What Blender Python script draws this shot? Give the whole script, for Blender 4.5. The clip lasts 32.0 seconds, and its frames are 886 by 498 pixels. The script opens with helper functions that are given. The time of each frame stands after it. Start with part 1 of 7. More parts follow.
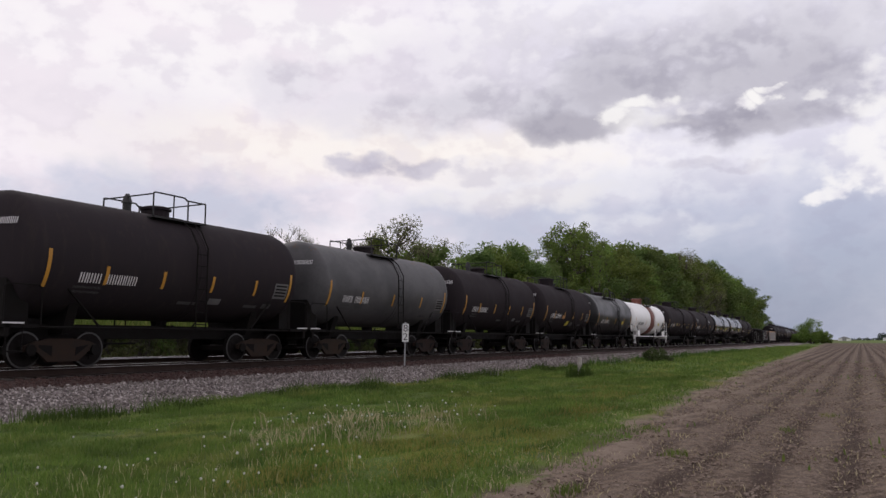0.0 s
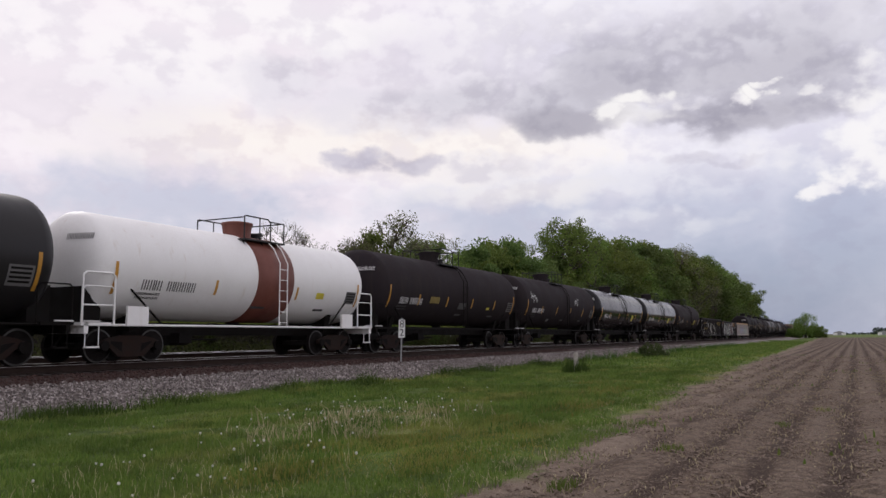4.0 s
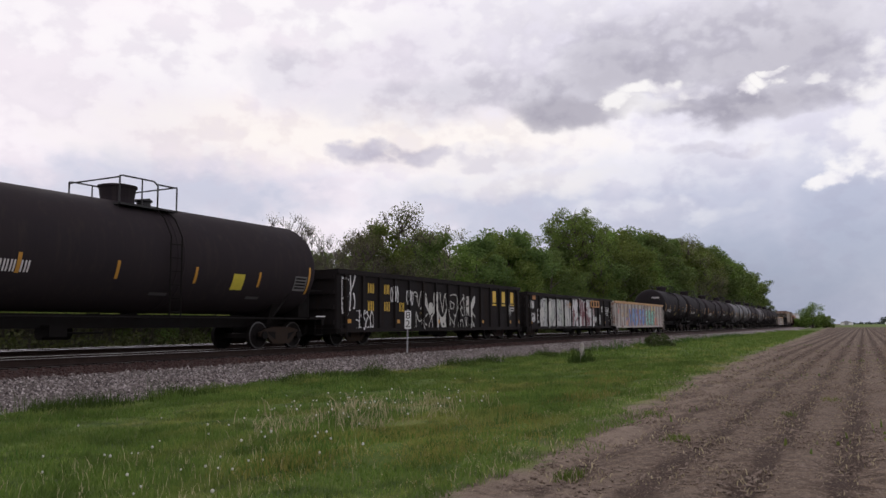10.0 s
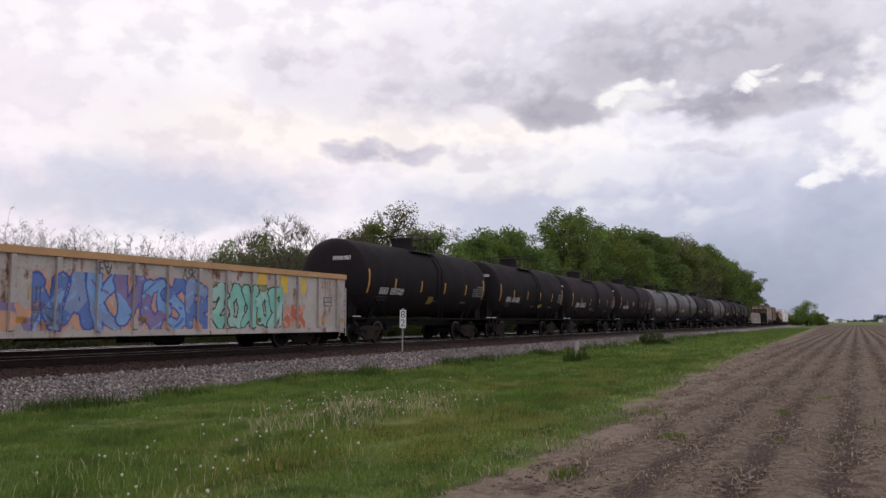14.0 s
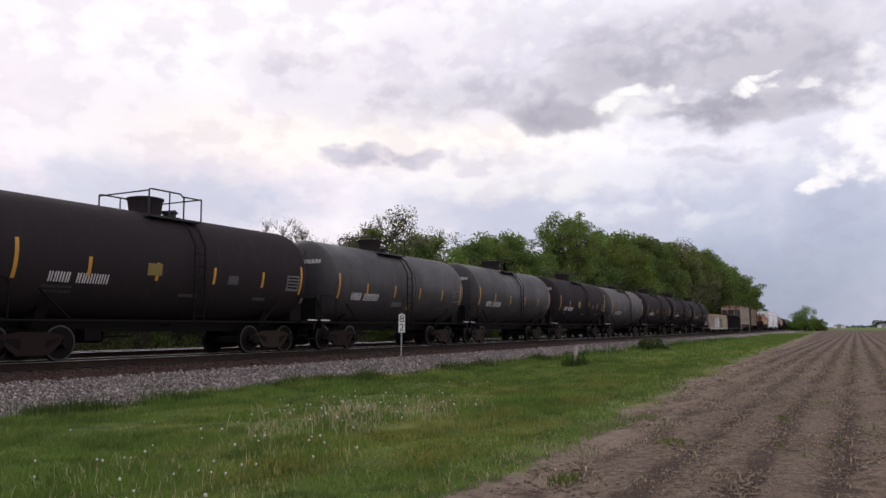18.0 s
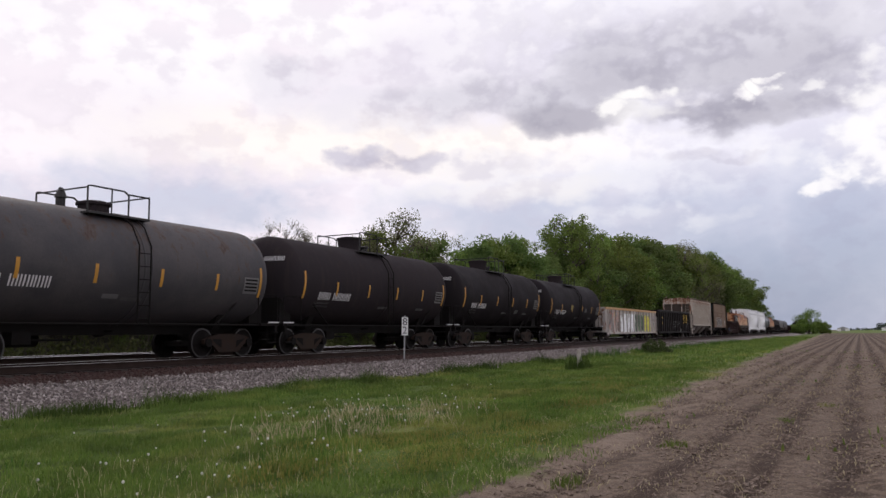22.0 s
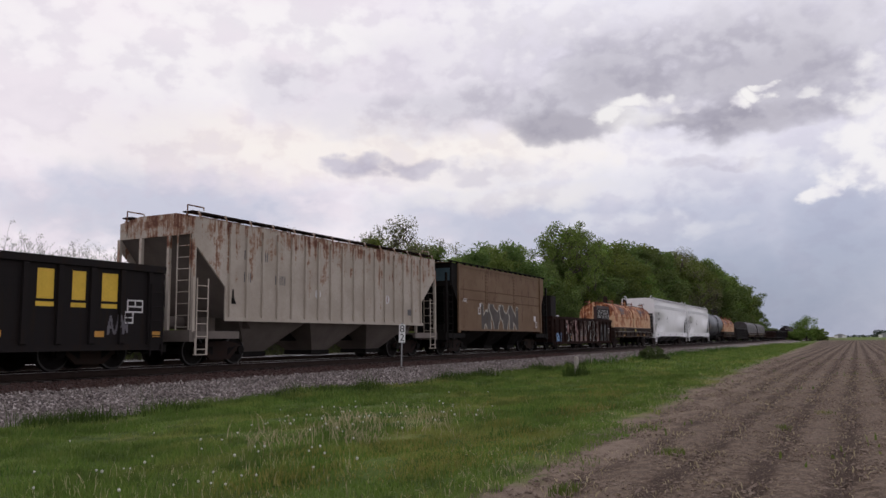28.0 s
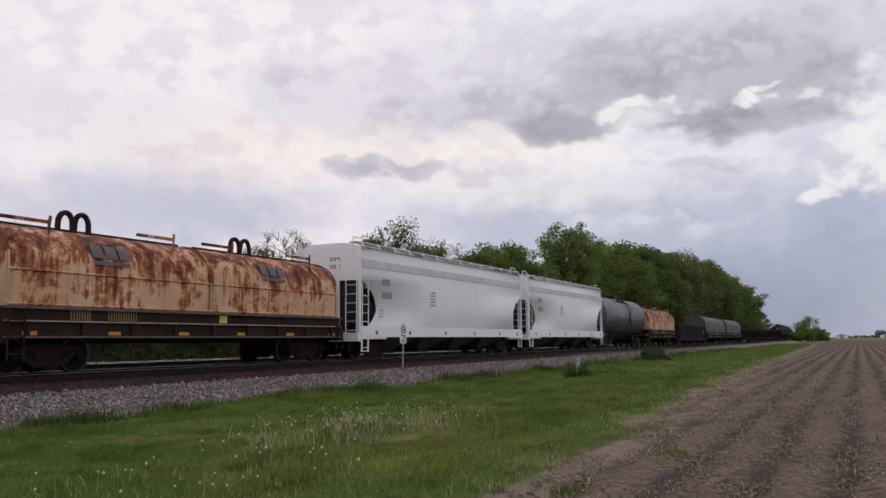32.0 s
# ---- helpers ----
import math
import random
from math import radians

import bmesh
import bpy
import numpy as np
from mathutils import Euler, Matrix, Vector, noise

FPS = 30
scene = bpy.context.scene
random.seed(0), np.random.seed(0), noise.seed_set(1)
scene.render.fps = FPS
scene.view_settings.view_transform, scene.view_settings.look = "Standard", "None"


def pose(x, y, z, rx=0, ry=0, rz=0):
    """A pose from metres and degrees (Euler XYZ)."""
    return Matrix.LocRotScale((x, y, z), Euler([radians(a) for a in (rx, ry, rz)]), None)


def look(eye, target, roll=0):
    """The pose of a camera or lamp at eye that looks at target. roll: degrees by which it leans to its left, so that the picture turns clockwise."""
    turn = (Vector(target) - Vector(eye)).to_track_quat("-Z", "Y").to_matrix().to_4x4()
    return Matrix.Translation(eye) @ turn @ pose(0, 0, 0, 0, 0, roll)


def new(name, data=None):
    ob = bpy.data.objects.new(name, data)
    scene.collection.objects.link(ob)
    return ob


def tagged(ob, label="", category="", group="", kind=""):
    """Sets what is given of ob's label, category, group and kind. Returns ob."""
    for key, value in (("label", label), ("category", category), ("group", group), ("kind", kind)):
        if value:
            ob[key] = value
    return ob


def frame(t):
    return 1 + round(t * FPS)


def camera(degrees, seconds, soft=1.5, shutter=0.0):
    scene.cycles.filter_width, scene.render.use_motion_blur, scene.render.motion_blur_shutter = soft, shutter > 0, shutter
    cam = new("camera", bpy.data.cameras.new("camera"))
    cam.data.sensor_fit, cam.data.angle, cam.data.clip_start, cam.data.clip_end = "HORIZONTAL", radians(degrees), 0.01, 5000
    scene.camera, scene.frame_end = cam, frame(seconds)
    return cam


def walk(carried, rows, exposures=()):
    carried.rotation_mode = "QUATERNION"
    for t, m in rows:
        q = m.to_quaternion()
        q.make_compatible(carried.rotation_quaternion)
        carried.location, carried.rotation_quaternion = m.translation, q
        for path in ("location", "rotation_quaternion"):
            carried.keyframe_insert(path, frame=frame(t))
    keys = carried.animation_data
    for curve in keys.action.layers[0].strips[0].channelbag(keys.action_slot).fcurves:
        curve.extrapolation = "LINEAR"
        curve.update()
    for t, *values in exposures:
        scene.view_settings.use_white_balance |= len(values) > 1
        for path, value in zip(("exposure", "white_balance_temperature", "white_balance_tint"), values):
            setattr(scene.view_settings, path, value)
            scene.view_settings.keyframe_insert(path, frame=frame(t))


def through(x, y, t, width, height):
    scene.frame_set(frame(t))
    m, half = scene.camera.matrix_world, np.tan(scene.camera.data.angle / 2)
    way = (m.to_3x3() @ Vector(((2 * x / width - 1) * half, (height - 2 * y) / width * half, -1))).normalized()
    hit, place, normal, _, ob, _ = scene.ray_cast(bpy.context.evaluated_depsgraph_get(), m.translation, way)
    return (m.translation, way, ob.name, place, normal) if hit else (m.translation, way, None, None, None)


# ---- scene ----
# World: x runs along the track, y away from the standpoint, z up; the field lies at z = 0.
cam = camera(58.5, 32.0, soft=1.5)
EYE = (0.0, 0.0, 1.4)
walk(cam, [(t, pose(*EYE, rx, ry, rz)) for t, rx, ry, rz in (
    (0, 96.538, 0.023, -62.288), (0.5, 96.507, 0.161, -62.273), (1, 96.432, 0.107, -62.304), (1.5, 96.438, 0.194, -62.303), (2, 96.427, 0.238, -62.311),
    (2.5, 96.428, 0.265, -62.363), (3, 96.316, 0.222, -62.490), (3.5, 96.243, 0.265, -62.560), (5.5, 96.200, -0.033, -62.502), (6, 96.139, 0.011, -62.473),
    (6.5, 95.993, 0.225, -62.414), (7, 95.859, 0.379, -62.324), (7.5, 95.864, 0.116, -62.273), (8, 95.935, 0.026, -62.266), (8.5, 96.020, 0.246, -62.243),
    (9, 95.955, 0.231, -62.216), (9.5, 95.715, 0.297, -62.208), (10, 95.599, 0.406, -62.120), (10.5, 95.568, 0.372, -62.176), (11, 95.751, 0.500, -62.245),
    (11.5, 95.792, 0.447, -62.373), (12, 95.723, 0.285, -62.405), (12.5, 95.635, 0.575, -62.387), (13, 95.556, 0.443, -62.461), (13.5, 95.517, 0.855, -62.446),
    (14, 95.521, 0.589, -62.473), (14.5, 95.517, 0.357, -62.514), (16.5, 95.608, 0.478, -62.786), (17, 95.654, 0.568, -62.570), (17.5, 95.747, 0.516, -62.558),
    (18, 95.849, 0.453, -62.556), (18.5, 95.985, 0.459, -62.445), (19, 96.068, 0.412, -62.438), (19.5, 96.054, 0.401, -62.402), (20, 95.972, 0.344, -62.443),
    (20.5, 95.838, 0.604, -62.418), (21, 95.755, 0.521, -62.365), (21.5, 95.872, 0.667, -62.303), (22, 96.056, 0.474, -62.333), (22.5, 96.152, 0.412, -62.456),
    (23, 96.266, 0.664, -62.589), (23.5, 96.265, 0.663, -62.657), (24, 96.178, 0.681, -62.796), (24.5, 96.078, 0.528, -62.864), (25, 96.080, 0.429, -62.935),
    (25.5, 96.039, 0.459, -62.859), (27.5, 96.492, 0.513, -62.760), (28, 96.566, 0.505, -62.528), (28.5, 96.703, 0.426, -62.347), (29, 96.856, 0.178, -62.315),
    (29.5, 96.902, 0.054, -62.272), (30, 96.892, -0.070, -62.321), (30.5, 96.862, -0.123, -62.416), (31, 96.845, -0.018, -62.475), (31.5, 96.776, 0.299, -62.456),
    (32, 96.634, 0.572, -62.435),
)],
     exposures=((0, -0.14), (3, -0.14), (6, -0.09), (9, -0.12), (10, -0.10), (12, -0.06), (14, -0.06), (17, 0.03), (19, -0.03), (21, -0.03), (23, 0.03), (25, -0.08), (28, -0.19), (30, -0.23), (32, -0.23)))

RAIL = 0.70          # top of the rail
TRACK = 18.4         # centre line of the near track
TRACK_2 = 23.0       # centre line of the far track
BEND = 9.0e-5        # the far stretch of line bends away gently


def off(x):
    """Sideways drift of the line at x."""
    return BEND * x * x / 2 if x > 0 else 0.0


def travel(t):
    return 13.238 * t - 0.0272 * (t - 16) ** 2 / 2


# ---------------------------------------------------------------- light
world = bpy.data.worlds.new("sky")
scene.world = world
world.use_nodes = True
wn, wl = world.node_tree.nodes, world.node_tree.links
wn.clear()


class Nodes:
    """Short ways to wire shader nodes."""

    def __init__(self, tree):
        self.n, self.l = tree.nodes, tree.links

    def add(self, kind, **ins):
        node = self.n.new(kind)
        for key, val in ins.items():
            self.put(node, key.replace("_", " "), val)
        return node

    def put(self, node, key, val):
        sock = node.inputs[int(key)] if key.isdigit() else node.inputs[key]
        if hasattr(val, "is_output") or hasattr(val, "links"):
            self.l.new(val, sock)
        else:
            sock.default_value = val

    def math(self, op, a, b=0.0, c=0.0, clamp=False):
        node = self.n.new("ShaderNodeMath")
        node.operation, node.use_clamp = op, clamp
        for i, v in enumerate((a, b, c)):
            self.put(node, str(i), v)
        return node.outputs[0]

    def mix(self, f, a, b, blend="MIX"):
        node = self.n.new("ShaderNodeMix")
        node.data_type, node.blend_type = "RGBA", blend
        self.put(node, "0", f)
        for i, v in ((6, a), (7, b)):
            if isinstance(v, (tuple, list)):
                v = (*v[:3], 1.0)
            self.put(node, str(i), v)
        return node.outputs[2]

    def ramp(self, f, lo, hi, a=0.0, b=1.0):
        node = self.n.new("ShaderNodeMapRange")
        node.interpolation_type = "SMOOTHSTEP"
        for i, v in enumerate((f, lo, hi, a, b)):
            self.put(node, str(i), v)
        return node.outputs[0]

    def noise(self, vec, scale, detail=4.0, rough=0.55, dist=0.0):
        node = self.n.new("ShaderNodeTexNoise")
        if vec is not None:
            self.l.new(vec, node.inputs["Vector"])
        node.inputs["Scale"].default_value = scale
        node.inputs["Detail"].default_value = detail
        node.inputs["Roughness"].default_value = rough
        node.inputs["Distortion"].default_value = dist
        return node.outputs["Fac"]

    def scaled(self, vec, sx, sy, sz):
        node = self.n.new("ShaderNodeMapping")
        self.l.new(vec, node.inputs["Vector"])
        node.inputs["Scale"].default_value = (sx, sy, sz)
        return node.outputs["Vector"]


SUN_AZ, SUN_EL = 65.0, 38.0
w = Nodes(world.node_tree)
way = w.add("ShaderNodeTexCoord").outputs["Generated"]
split = w.add("ShaderNodeSeparateXYZ", Vector=way)
az = w.math("MULTIPLY", w.math("ARCTAN2", split.outputs[1], split.outputs[0]), 57.2958)
el = w.math("MULTIPLY", w.math("ARCSINE", split.outputs[2]), 57.2958)
flat = w.n.new("ShaderNodeCombineXYZ")
for i, v in enumerate((az, el)):
    w.l.new(v, flat.inputs[i])
BLUE = (
    (6.5, 2.5, 10.7, 4.9, 1.0, 0.9, 0.15),
    (9.2, 7.2, 9.0, 3.5, 0.75, 0.95, 0.25),
    (0.6, 5.2, 6.7, 5.1, 0.9, 0.9, 0.15),
    (47.4, 9.2, 9.3, 2.2, 0.8, 0.6, 0.6),
    (21.3, 8.2, 8.8, 3.0, 0.7, 0.8, 0.6),
)
LAYERS = (
    # pale patches of the veil
    ((
        (45.9, 18.6, 6.4, 2.2, 0.8, 0.9, 0.8),
        (39.6, 22.1, 9.0, 1.5, 0.75, 0.8, 0.9),
        (35.6, 21.3, 3.2, 1.1, 0.9, 0.7, 0.9),
        (55.9, 20.0, 4.1, 2.1, 0.6, 0.9, 0.8),
        (18.8, 11.5, 10.1, 1.8, 0.45, 0.9, 0.8),
        (22.8, 22.2, 5.6, 1.5, 0.6, 0.8, 0.9),
        (25.0, 20.2, 2.8, 1.0, 0.5, 0.9, 0.9),
        (20.8, 13.6, 6.9, 1.1, 0.55, 0.8, 0.8),
    ), (0.92, 0.90, 0.93), (0.985, 0.965, 0.97)),
    # warm light under the masses
    ((
        (33.7, 13.6, 13.7, 1.9, 0.9, 0.95, 0.7),
        (24.6, 13.2, 6.2, 1.0, 0.8, 0.9, 0.6),
        (43.4, 13.3, 8.0, 1.8, 0.55, 0.9, 0.8),
        (22.0, 10.2, 5.0, 0.9, 0.4, 0.9, 0.8),
    ), (1.0, 0.93, 0.855), (1.0, 0.95, 0.895)),
    # soft grey veil
    ((
        (38.8, 17.9, 3.0, 1.5, 0.8, 0.7, 0.9),
        (35.6, 19.2, 2.2, 1.1, 0.5, 0.8, 1.0),
        (31.4, 16.3, 5.6, 1.5, 0.8, 0.8, 0.9),
        (24.2, 17.6, 6.6, 2.0, 0.66, 0.9, 0.9),
        (10.6, 20.7, 12.6, 1.8, 0.55, 0.8, 1.2),
        (29.6, 18.5, 4.6, 2.4, 0.45, 0.8, 1.2),
        (51.6, 14.5, 5.5, 2.2, 0.25, 0.9, 1.0),
        (24.4, 12.2, 2.6, 0.6, 0.5, 0.8, 1.0),
    ), (0.62, 0.60, 0.68), (0.80, 0.775, 0.84)),
    # heavy grey masses
    ((
        (18.4, 16.1, 4.2, 1.6, 0.85, 0.7, 0.7),
        (13.2, 18.3, 5.2, 2.2, 0.85, 0.8, 0.7),
        (5.8, 18.4, 8.4, 2.7, 0.8, 0.8, 0.7),
        (6.6, 15.2, 5.2, 1.5, 0.9, 0.6, 0.6),
        (2.2, 15.6, 3.6, 1.6, 0.8, 0.6, 0.6),
        (0.2, 17.6, 3.6, 2.2, 0.6, 0.8, 0.8),
        (25.5, 17.0, 4.4, 1.0, 0.55, 0.9, 0.8),
    ), (0.405, 0.395, 0.465), (0.60, 0.59, 0.66)),
    # dark undersides
    ((
        (18.4, 15.0, 3.8, 0.8, 0.9, 0.7, 0.7),
        (7.0, 14.7, 4.2, 0.8, 0.7, 0.7, 0.8),
        (4.0, 17.4, 4.7, 1.2, 0.45, 0.9, 0.8),
        (14.4, 17.6, 3.0, 1.5, 0.5, 0.9, 0.8),
        (2.1, 14.3, 2.0, 0.6, 0.5, 0.8, 0.8),
    ), (0.355, 0.345, 0.415), (0.46, 0.445, 0.51)),
    # bright gaps
    ((
        (12.6, 16.35, 1.7, 0.45, 0.95, 0.7, 1.3),
        (14.8, 15.5, 1.0, 0.45, 0.9, 0.7, 1.3),
        (10.2, 15.9, 0.6, 0.5, 0.9, 0.7, 1.2),
        (12.0, 15.0, 2.6, 0.5, 0.5, 0.8, 1.3),
        (6.0, 15.75, 0.8, 0.42, 1.0, 0.5, 0.7),
        (4.9, 16.2, 0.7, 0.35, 1.0, 0.5, 0.7),
        (4.0, 16.7, 0.5, 0.22, 0.9, 0.6, 0.7),
        (1.8, 15.6, 0.5, 0.25, 0.6, 0.6, 0.9),
    ), (0.84, 0.82, 0.86), (0.97, 0.955, 0.94)),
    # white heaps low in the sky
    ((
        (-3.4, 16.6, 2.2, 1.4, 0.7, 0.6, 1.1),
        (-2.6, 13.6, 2.8, 1.9, 0.85, 0.6, 1.1),
        (-0.4, 12.2, 1.9, 1.5, 0.7, 0.6, 1.1),
        (-1.2, 10.6, 2.2, 1.4, 0.9, 0.45, 1.1),
        (0.9, 9.3, 1.5, 0.7, 0.9, 0.4, 1.1),
        (-4.5, 12.4, 3.0, 2.2, 0.9, 0.5, 0.9),
        (4.3, 12.1, 2.1, 0.7, 0.35, 0.8, 1.2),
        (13.0, 8.0, 4.4, 0.6, 0.4, 0.9, 1.2),
    ), (0.84, 0.83, 0.89), (0.97, 0.955, 0.955)),
    # small scraps of cloud
    ((
        (33.6, 12.3, 1.7, 0.75, 0.95, 0.6, 1.2),
        (30.4, 12.4, 1.9, 0.65, 0.9, 0.6, 1.2),
        (24.6, 12.1, 1.5, 0.35, 0.5, 0.7, 1.2),
        (9.6, 12.2, 1.6, 0.4, 0.55, 0.7, 1.2),
        (7.6, 11.8, 2.0, 0.3, 0.5, 0.7, 1.2),
    ), (0.52, 0.50, 0.60), (0.64, 0.615, 0.70)),
)


still = w.scaled(flat.outputs[0], 0.95, 1.35, 1)
heap, wisp = w.noise(still, 0.16, 5, 0.52), w.noise(still, 0.5, 6, 0.52)
haze = w.noise(w.scaled(flat.outputs[0], 0.05, 0.11, 1), 1.0, 5, 0.55)
jag = w.math("ADD", w.math("MULTIPLY", w.math("SUBTRACT", heap, 0.5), 4.0), w.math("MULTIPLY", w.math("SUBTRACT", wisp, 0.5), 5.0))
drift = w.add("ShaderNodeTexNoise", Vector=still, Scale=0.33, Detail=4.0, Roughness=0.5)
sway = w.add("ShaderNodeSeparateColor", Color=drift.outputs[1])
az_b = w.math("ADD", az, w.math("MULTIPLY", w.math("SUBTRACT", sway.outputs[0], 0.5), 6.5))
el_b = w.math("ADD", el, w.math("MULTIPLY", w.math("SUBTRACT", sway.outputs[1], 0.5), 3.2))


def cloud(a, e, ra, re, k, soft, ragged):
    """One ragged patch of cloud by azimuth, elevation and half sizes: its cover."""
    u = w.math("DIVIDE", w.math("SUBTRACT", az_b, a), ra)
    v = w.math("DIVIDE", w.math("SUBTRACT", el_b, e), re)
    r = w.math("ADD", w.math("MULTIPLY", u, u), w.math("MULTIPLY", v, v))
    r = w.math("ADD", r, w.math("MULTIPLY", jag, ragged))
    return w.ramp(r, 1.0 + 2.4 * soft, 1.0 - 1.9 * soft, 0.0, k)


def most(rows):
    cover = None
    for row in rows:
        m = cloud(*row)
        cover = m if cover is None else w.math("MAXIMUM", cover, m)
    return cover


sky = w.n.new("ShaderNodeTexSky")
sky.sky_type, sky.sun_disc = "NISHITA", False
sky.sun_elevation, sky.sun_rotation = radians(SUN_EL), radians(90 - SUN_AZ)
sky.altitude, sky.dust_density = 200, 2.5
air = w.mix(1.0, sky.outputs[0], (0.1, 0.1, 0.1), "MULTIPLY")
blue_air = w.mix(0.8, air, w.mix(w.ramp(el, 2.0, 11.0), (0.295, 0.35, 0.505), (0.415, 0.455, 0.615)))
side = w.ramp(az, 12.0, 42.0)
veil = w.mix(w.ramp(haze, 0.35, 0.65), w.mix(side, (0.93, 0.918, 0.985), (0.985, 0.925, 0.965)), w.mix(side, (0.83, 0.818, 0.915), (0.885, 0.825, 0.895)))
c = w.mix(most(BLUE), veil, blue_air)
for rows_, low, high in LAYERS:
    lit = w.mix(w.ramp(w.math("ADD", wisp, w.math("MULTIPLY", w.math("SUBTRACT", heap, 0.5), 1.2)), 0.36, 0.64), high, low)
    c = w.mix(most(rows_), c, lit)
c = w.mix(w.ramp(w.math("ADD", heap, w.math("MULTIPLY", w.math("SUBTRACT", wisp, 0.5), 0.8)), 0.46, 0.62, 0.0, 0.55), c, w.mix(1.0, c, (0.87, 0.86, 0.89), "MULTIPLY"))
c = w.mix(w.ramp(el, 26.0, 40.0, 0.0, 0.75), c, w.mix(w.ramp(heap, 0.42, 0.6), (0.95, 0.92, 0.98), (0.62, 0.60, 0.67)))
c = w.mix(w.ramp(el, 0.0, -4.0), c, (0.10, 0.09, 0.07))
c = w.mix(1.0, c, (1.075, 1.062, 1.078), "MULTIPLY")
back = w.add("ShaderNodeBackground", Color=c, Strength=1.0)
w.l.new(back.outputs[0], w.add("ShaderNodeOutputWorld").inputs[0])

lamp = bpy.data.lights.new("sun", "SUN")
lamp.energy, lamp.angle, lamp.color = 0.7, radians(25), (1.0, 0.96, 0.9)
a, e = radians(SUN_AZ), radians(SUN_EL)
sun = new("sun", lamp)
sun.matrix_world = look((math.cos(a) * math.cos(e) * 50, math.sin(a) * math.cos(e) * 50, math.sin(e) * 50), (0, 0, 0))


# ---------------------------------------------------------------- materials
def material(name, colour, rough=0.6, metal=0.0, spots=None, spread=0.35, scale=2.0, grain=40.0, bump=0.15, streaks=None, tint=0.0, spec=0.5, amount=0.5, run=(0.5, 0.68)):
    """Paint, steel, wood or stone: a base colour, broad patches of a second one, fine grain, vertical streaks of a third."""
    m = bpy.data.materials.new(name)
    m.use_nodes = True
    k = Nodes(m.node_tree)
    shader = m.node_tree.nodes["Principled BSDF"]
    at = k.add("ShaderNodeTexCoord").outputs["Object"]
    info = k.add("ShaderNodeObjectInfo")
    shift = k.n.new("ShaderNodeVectorMath")
    k.l.new(at, shift.inputs[0])
    far = k.n.new("ShaderNodeVectorMath")
    far.operation = "SCALE"
    far.inputs[0].default_value = (37.0, 11.0, 23.0)
    k.l.new(info.outputs["Random"], far.inputs["Scale"])
    k.l.new(far.outputs[0], shift.inputs[1])
    at = shift.outputs[0]
    broad, small_ = k.noise(at, scale, 6, 0.6), k.noise(at, grain, 3, 0.6)
    spots = spots or tuple(v * 0.6 for v in colour)
    c = k.mix(k.ramp(broad, amount - spread, amount + spread, 0.0, 1.0), colour, spots)
    if streaks:
        line = k.noise(k.scaled(at, 3.0, 3.0, 0.22), 1.7, 5, 0.65)
        c = k.mix(k.ramp(line, run[0], run[1], 0.0, 0.9), c, streaks)
    c = k.mix(k.ramp(small_, 0.25, 0.75, 0.0, 0.35), c, tuple(min(1, v * 1.35 + 0.004) for v in colour))
    if tint:
        hue = k.n.new("ShaderNodeHueSaturation")
        k.put(hue, "Value", k.math("ADD", 1 - tint / 2, k.math("MULTIPLY", info.outputs["Random"], tint)))
        k.put(hue, "Hue", k.math("ADD", 0.5 - tint * 0.04, k.math("MULTIPLY", info.outputs["Random"], tint * 0.08)))
        k.put(hue, "Color", c)
        c = hue.outputs[0]
    k.put(shader, "Base Color", c)
    k.put(shader, "Roughness", k.ramp(broad, 0.2, 0.8, max(0.05, rough - 0.12), min(1, rough + 0.15)))
    shader.inputs["Metallic"].default_value = metal
    shader.inputs["Specular IOR Level"].default_value = spec
    if bump:
        b = k.add("ShaderNodeBump", Height=small_, Strength=bump, Distance=0.02)
        k.put(shader, "Normal", b.outputs[0])
    return m


def plain(name, colour, rough=0.6, grow=0.3):
    return material(name, colour, rough, spots=tuple(v * (1 - grow) for v in colour), bump=0.05)


BLACK = material("black tank paint", (0.0238, 0.0197, 0.0226), 0.68, spots=(0.0320, 0.0256, 0.0268), scale=0.9, grain=60, bump=0.05, streaks=(0.035, 0.0288, 0.0275), spec=0.03)
JET = material("deep black tank paint", (0.0150, 0.0128, 0.0148), 0.66, spots=(0.0205, 0.0168, 0.0178), scale=0.9, grain=60, bump=0.05, streaks=(0.024, 0.020, 0.0195), spec=0.04)
GLOSS = material("glossy black tank paint", (0.006, 0.0055, 0.0066), 0.14, spots=(0.008, 0.007, 0.008), scale=0.5, grain=60, bump=0.0, spec=0.22)
DULL = material("faded charcoal tank paint", (0.0504, 0.0468, 0.0495), 0.5, spots=(0.0324, 0.0297, 0.0306), scale=0.6, bump=0.06, streaks=(0.0189, 0.0162, 0.0153), spec=0.2)
BLUEGREY = material("blue-grey tank paint", (0.05, 0.0575, 0.0725), 0.45, spots=(0.04, 0.045, 0.055), scale=0.7, bump=0.04)
SATIN = material("satin black tank paint", (0.015, 0.014, 0.0155), 0.38, spots=(0.020, 0.018, 0.018), scale=0.8, grain=60, bump=0.03, spec=0.22)
WHITE = material("white tank paint", (0.80, 0.785, 0.77), 0.4, spots=(0.72, 0.70, 0.68), scale=0.8, bump=0.03, streaks=(0.66, 0.61, 0.56), run=(0.58, 0.72))
OXIDE = material("oxide red paint", (0.17, 0.052, 0.035), 0.55, spots=(0.12, 0.035, 0.025), bump=0.06)
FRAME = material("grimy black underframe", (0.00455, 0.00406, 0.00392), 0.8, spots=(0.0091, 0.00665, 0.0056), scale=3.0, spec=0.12)
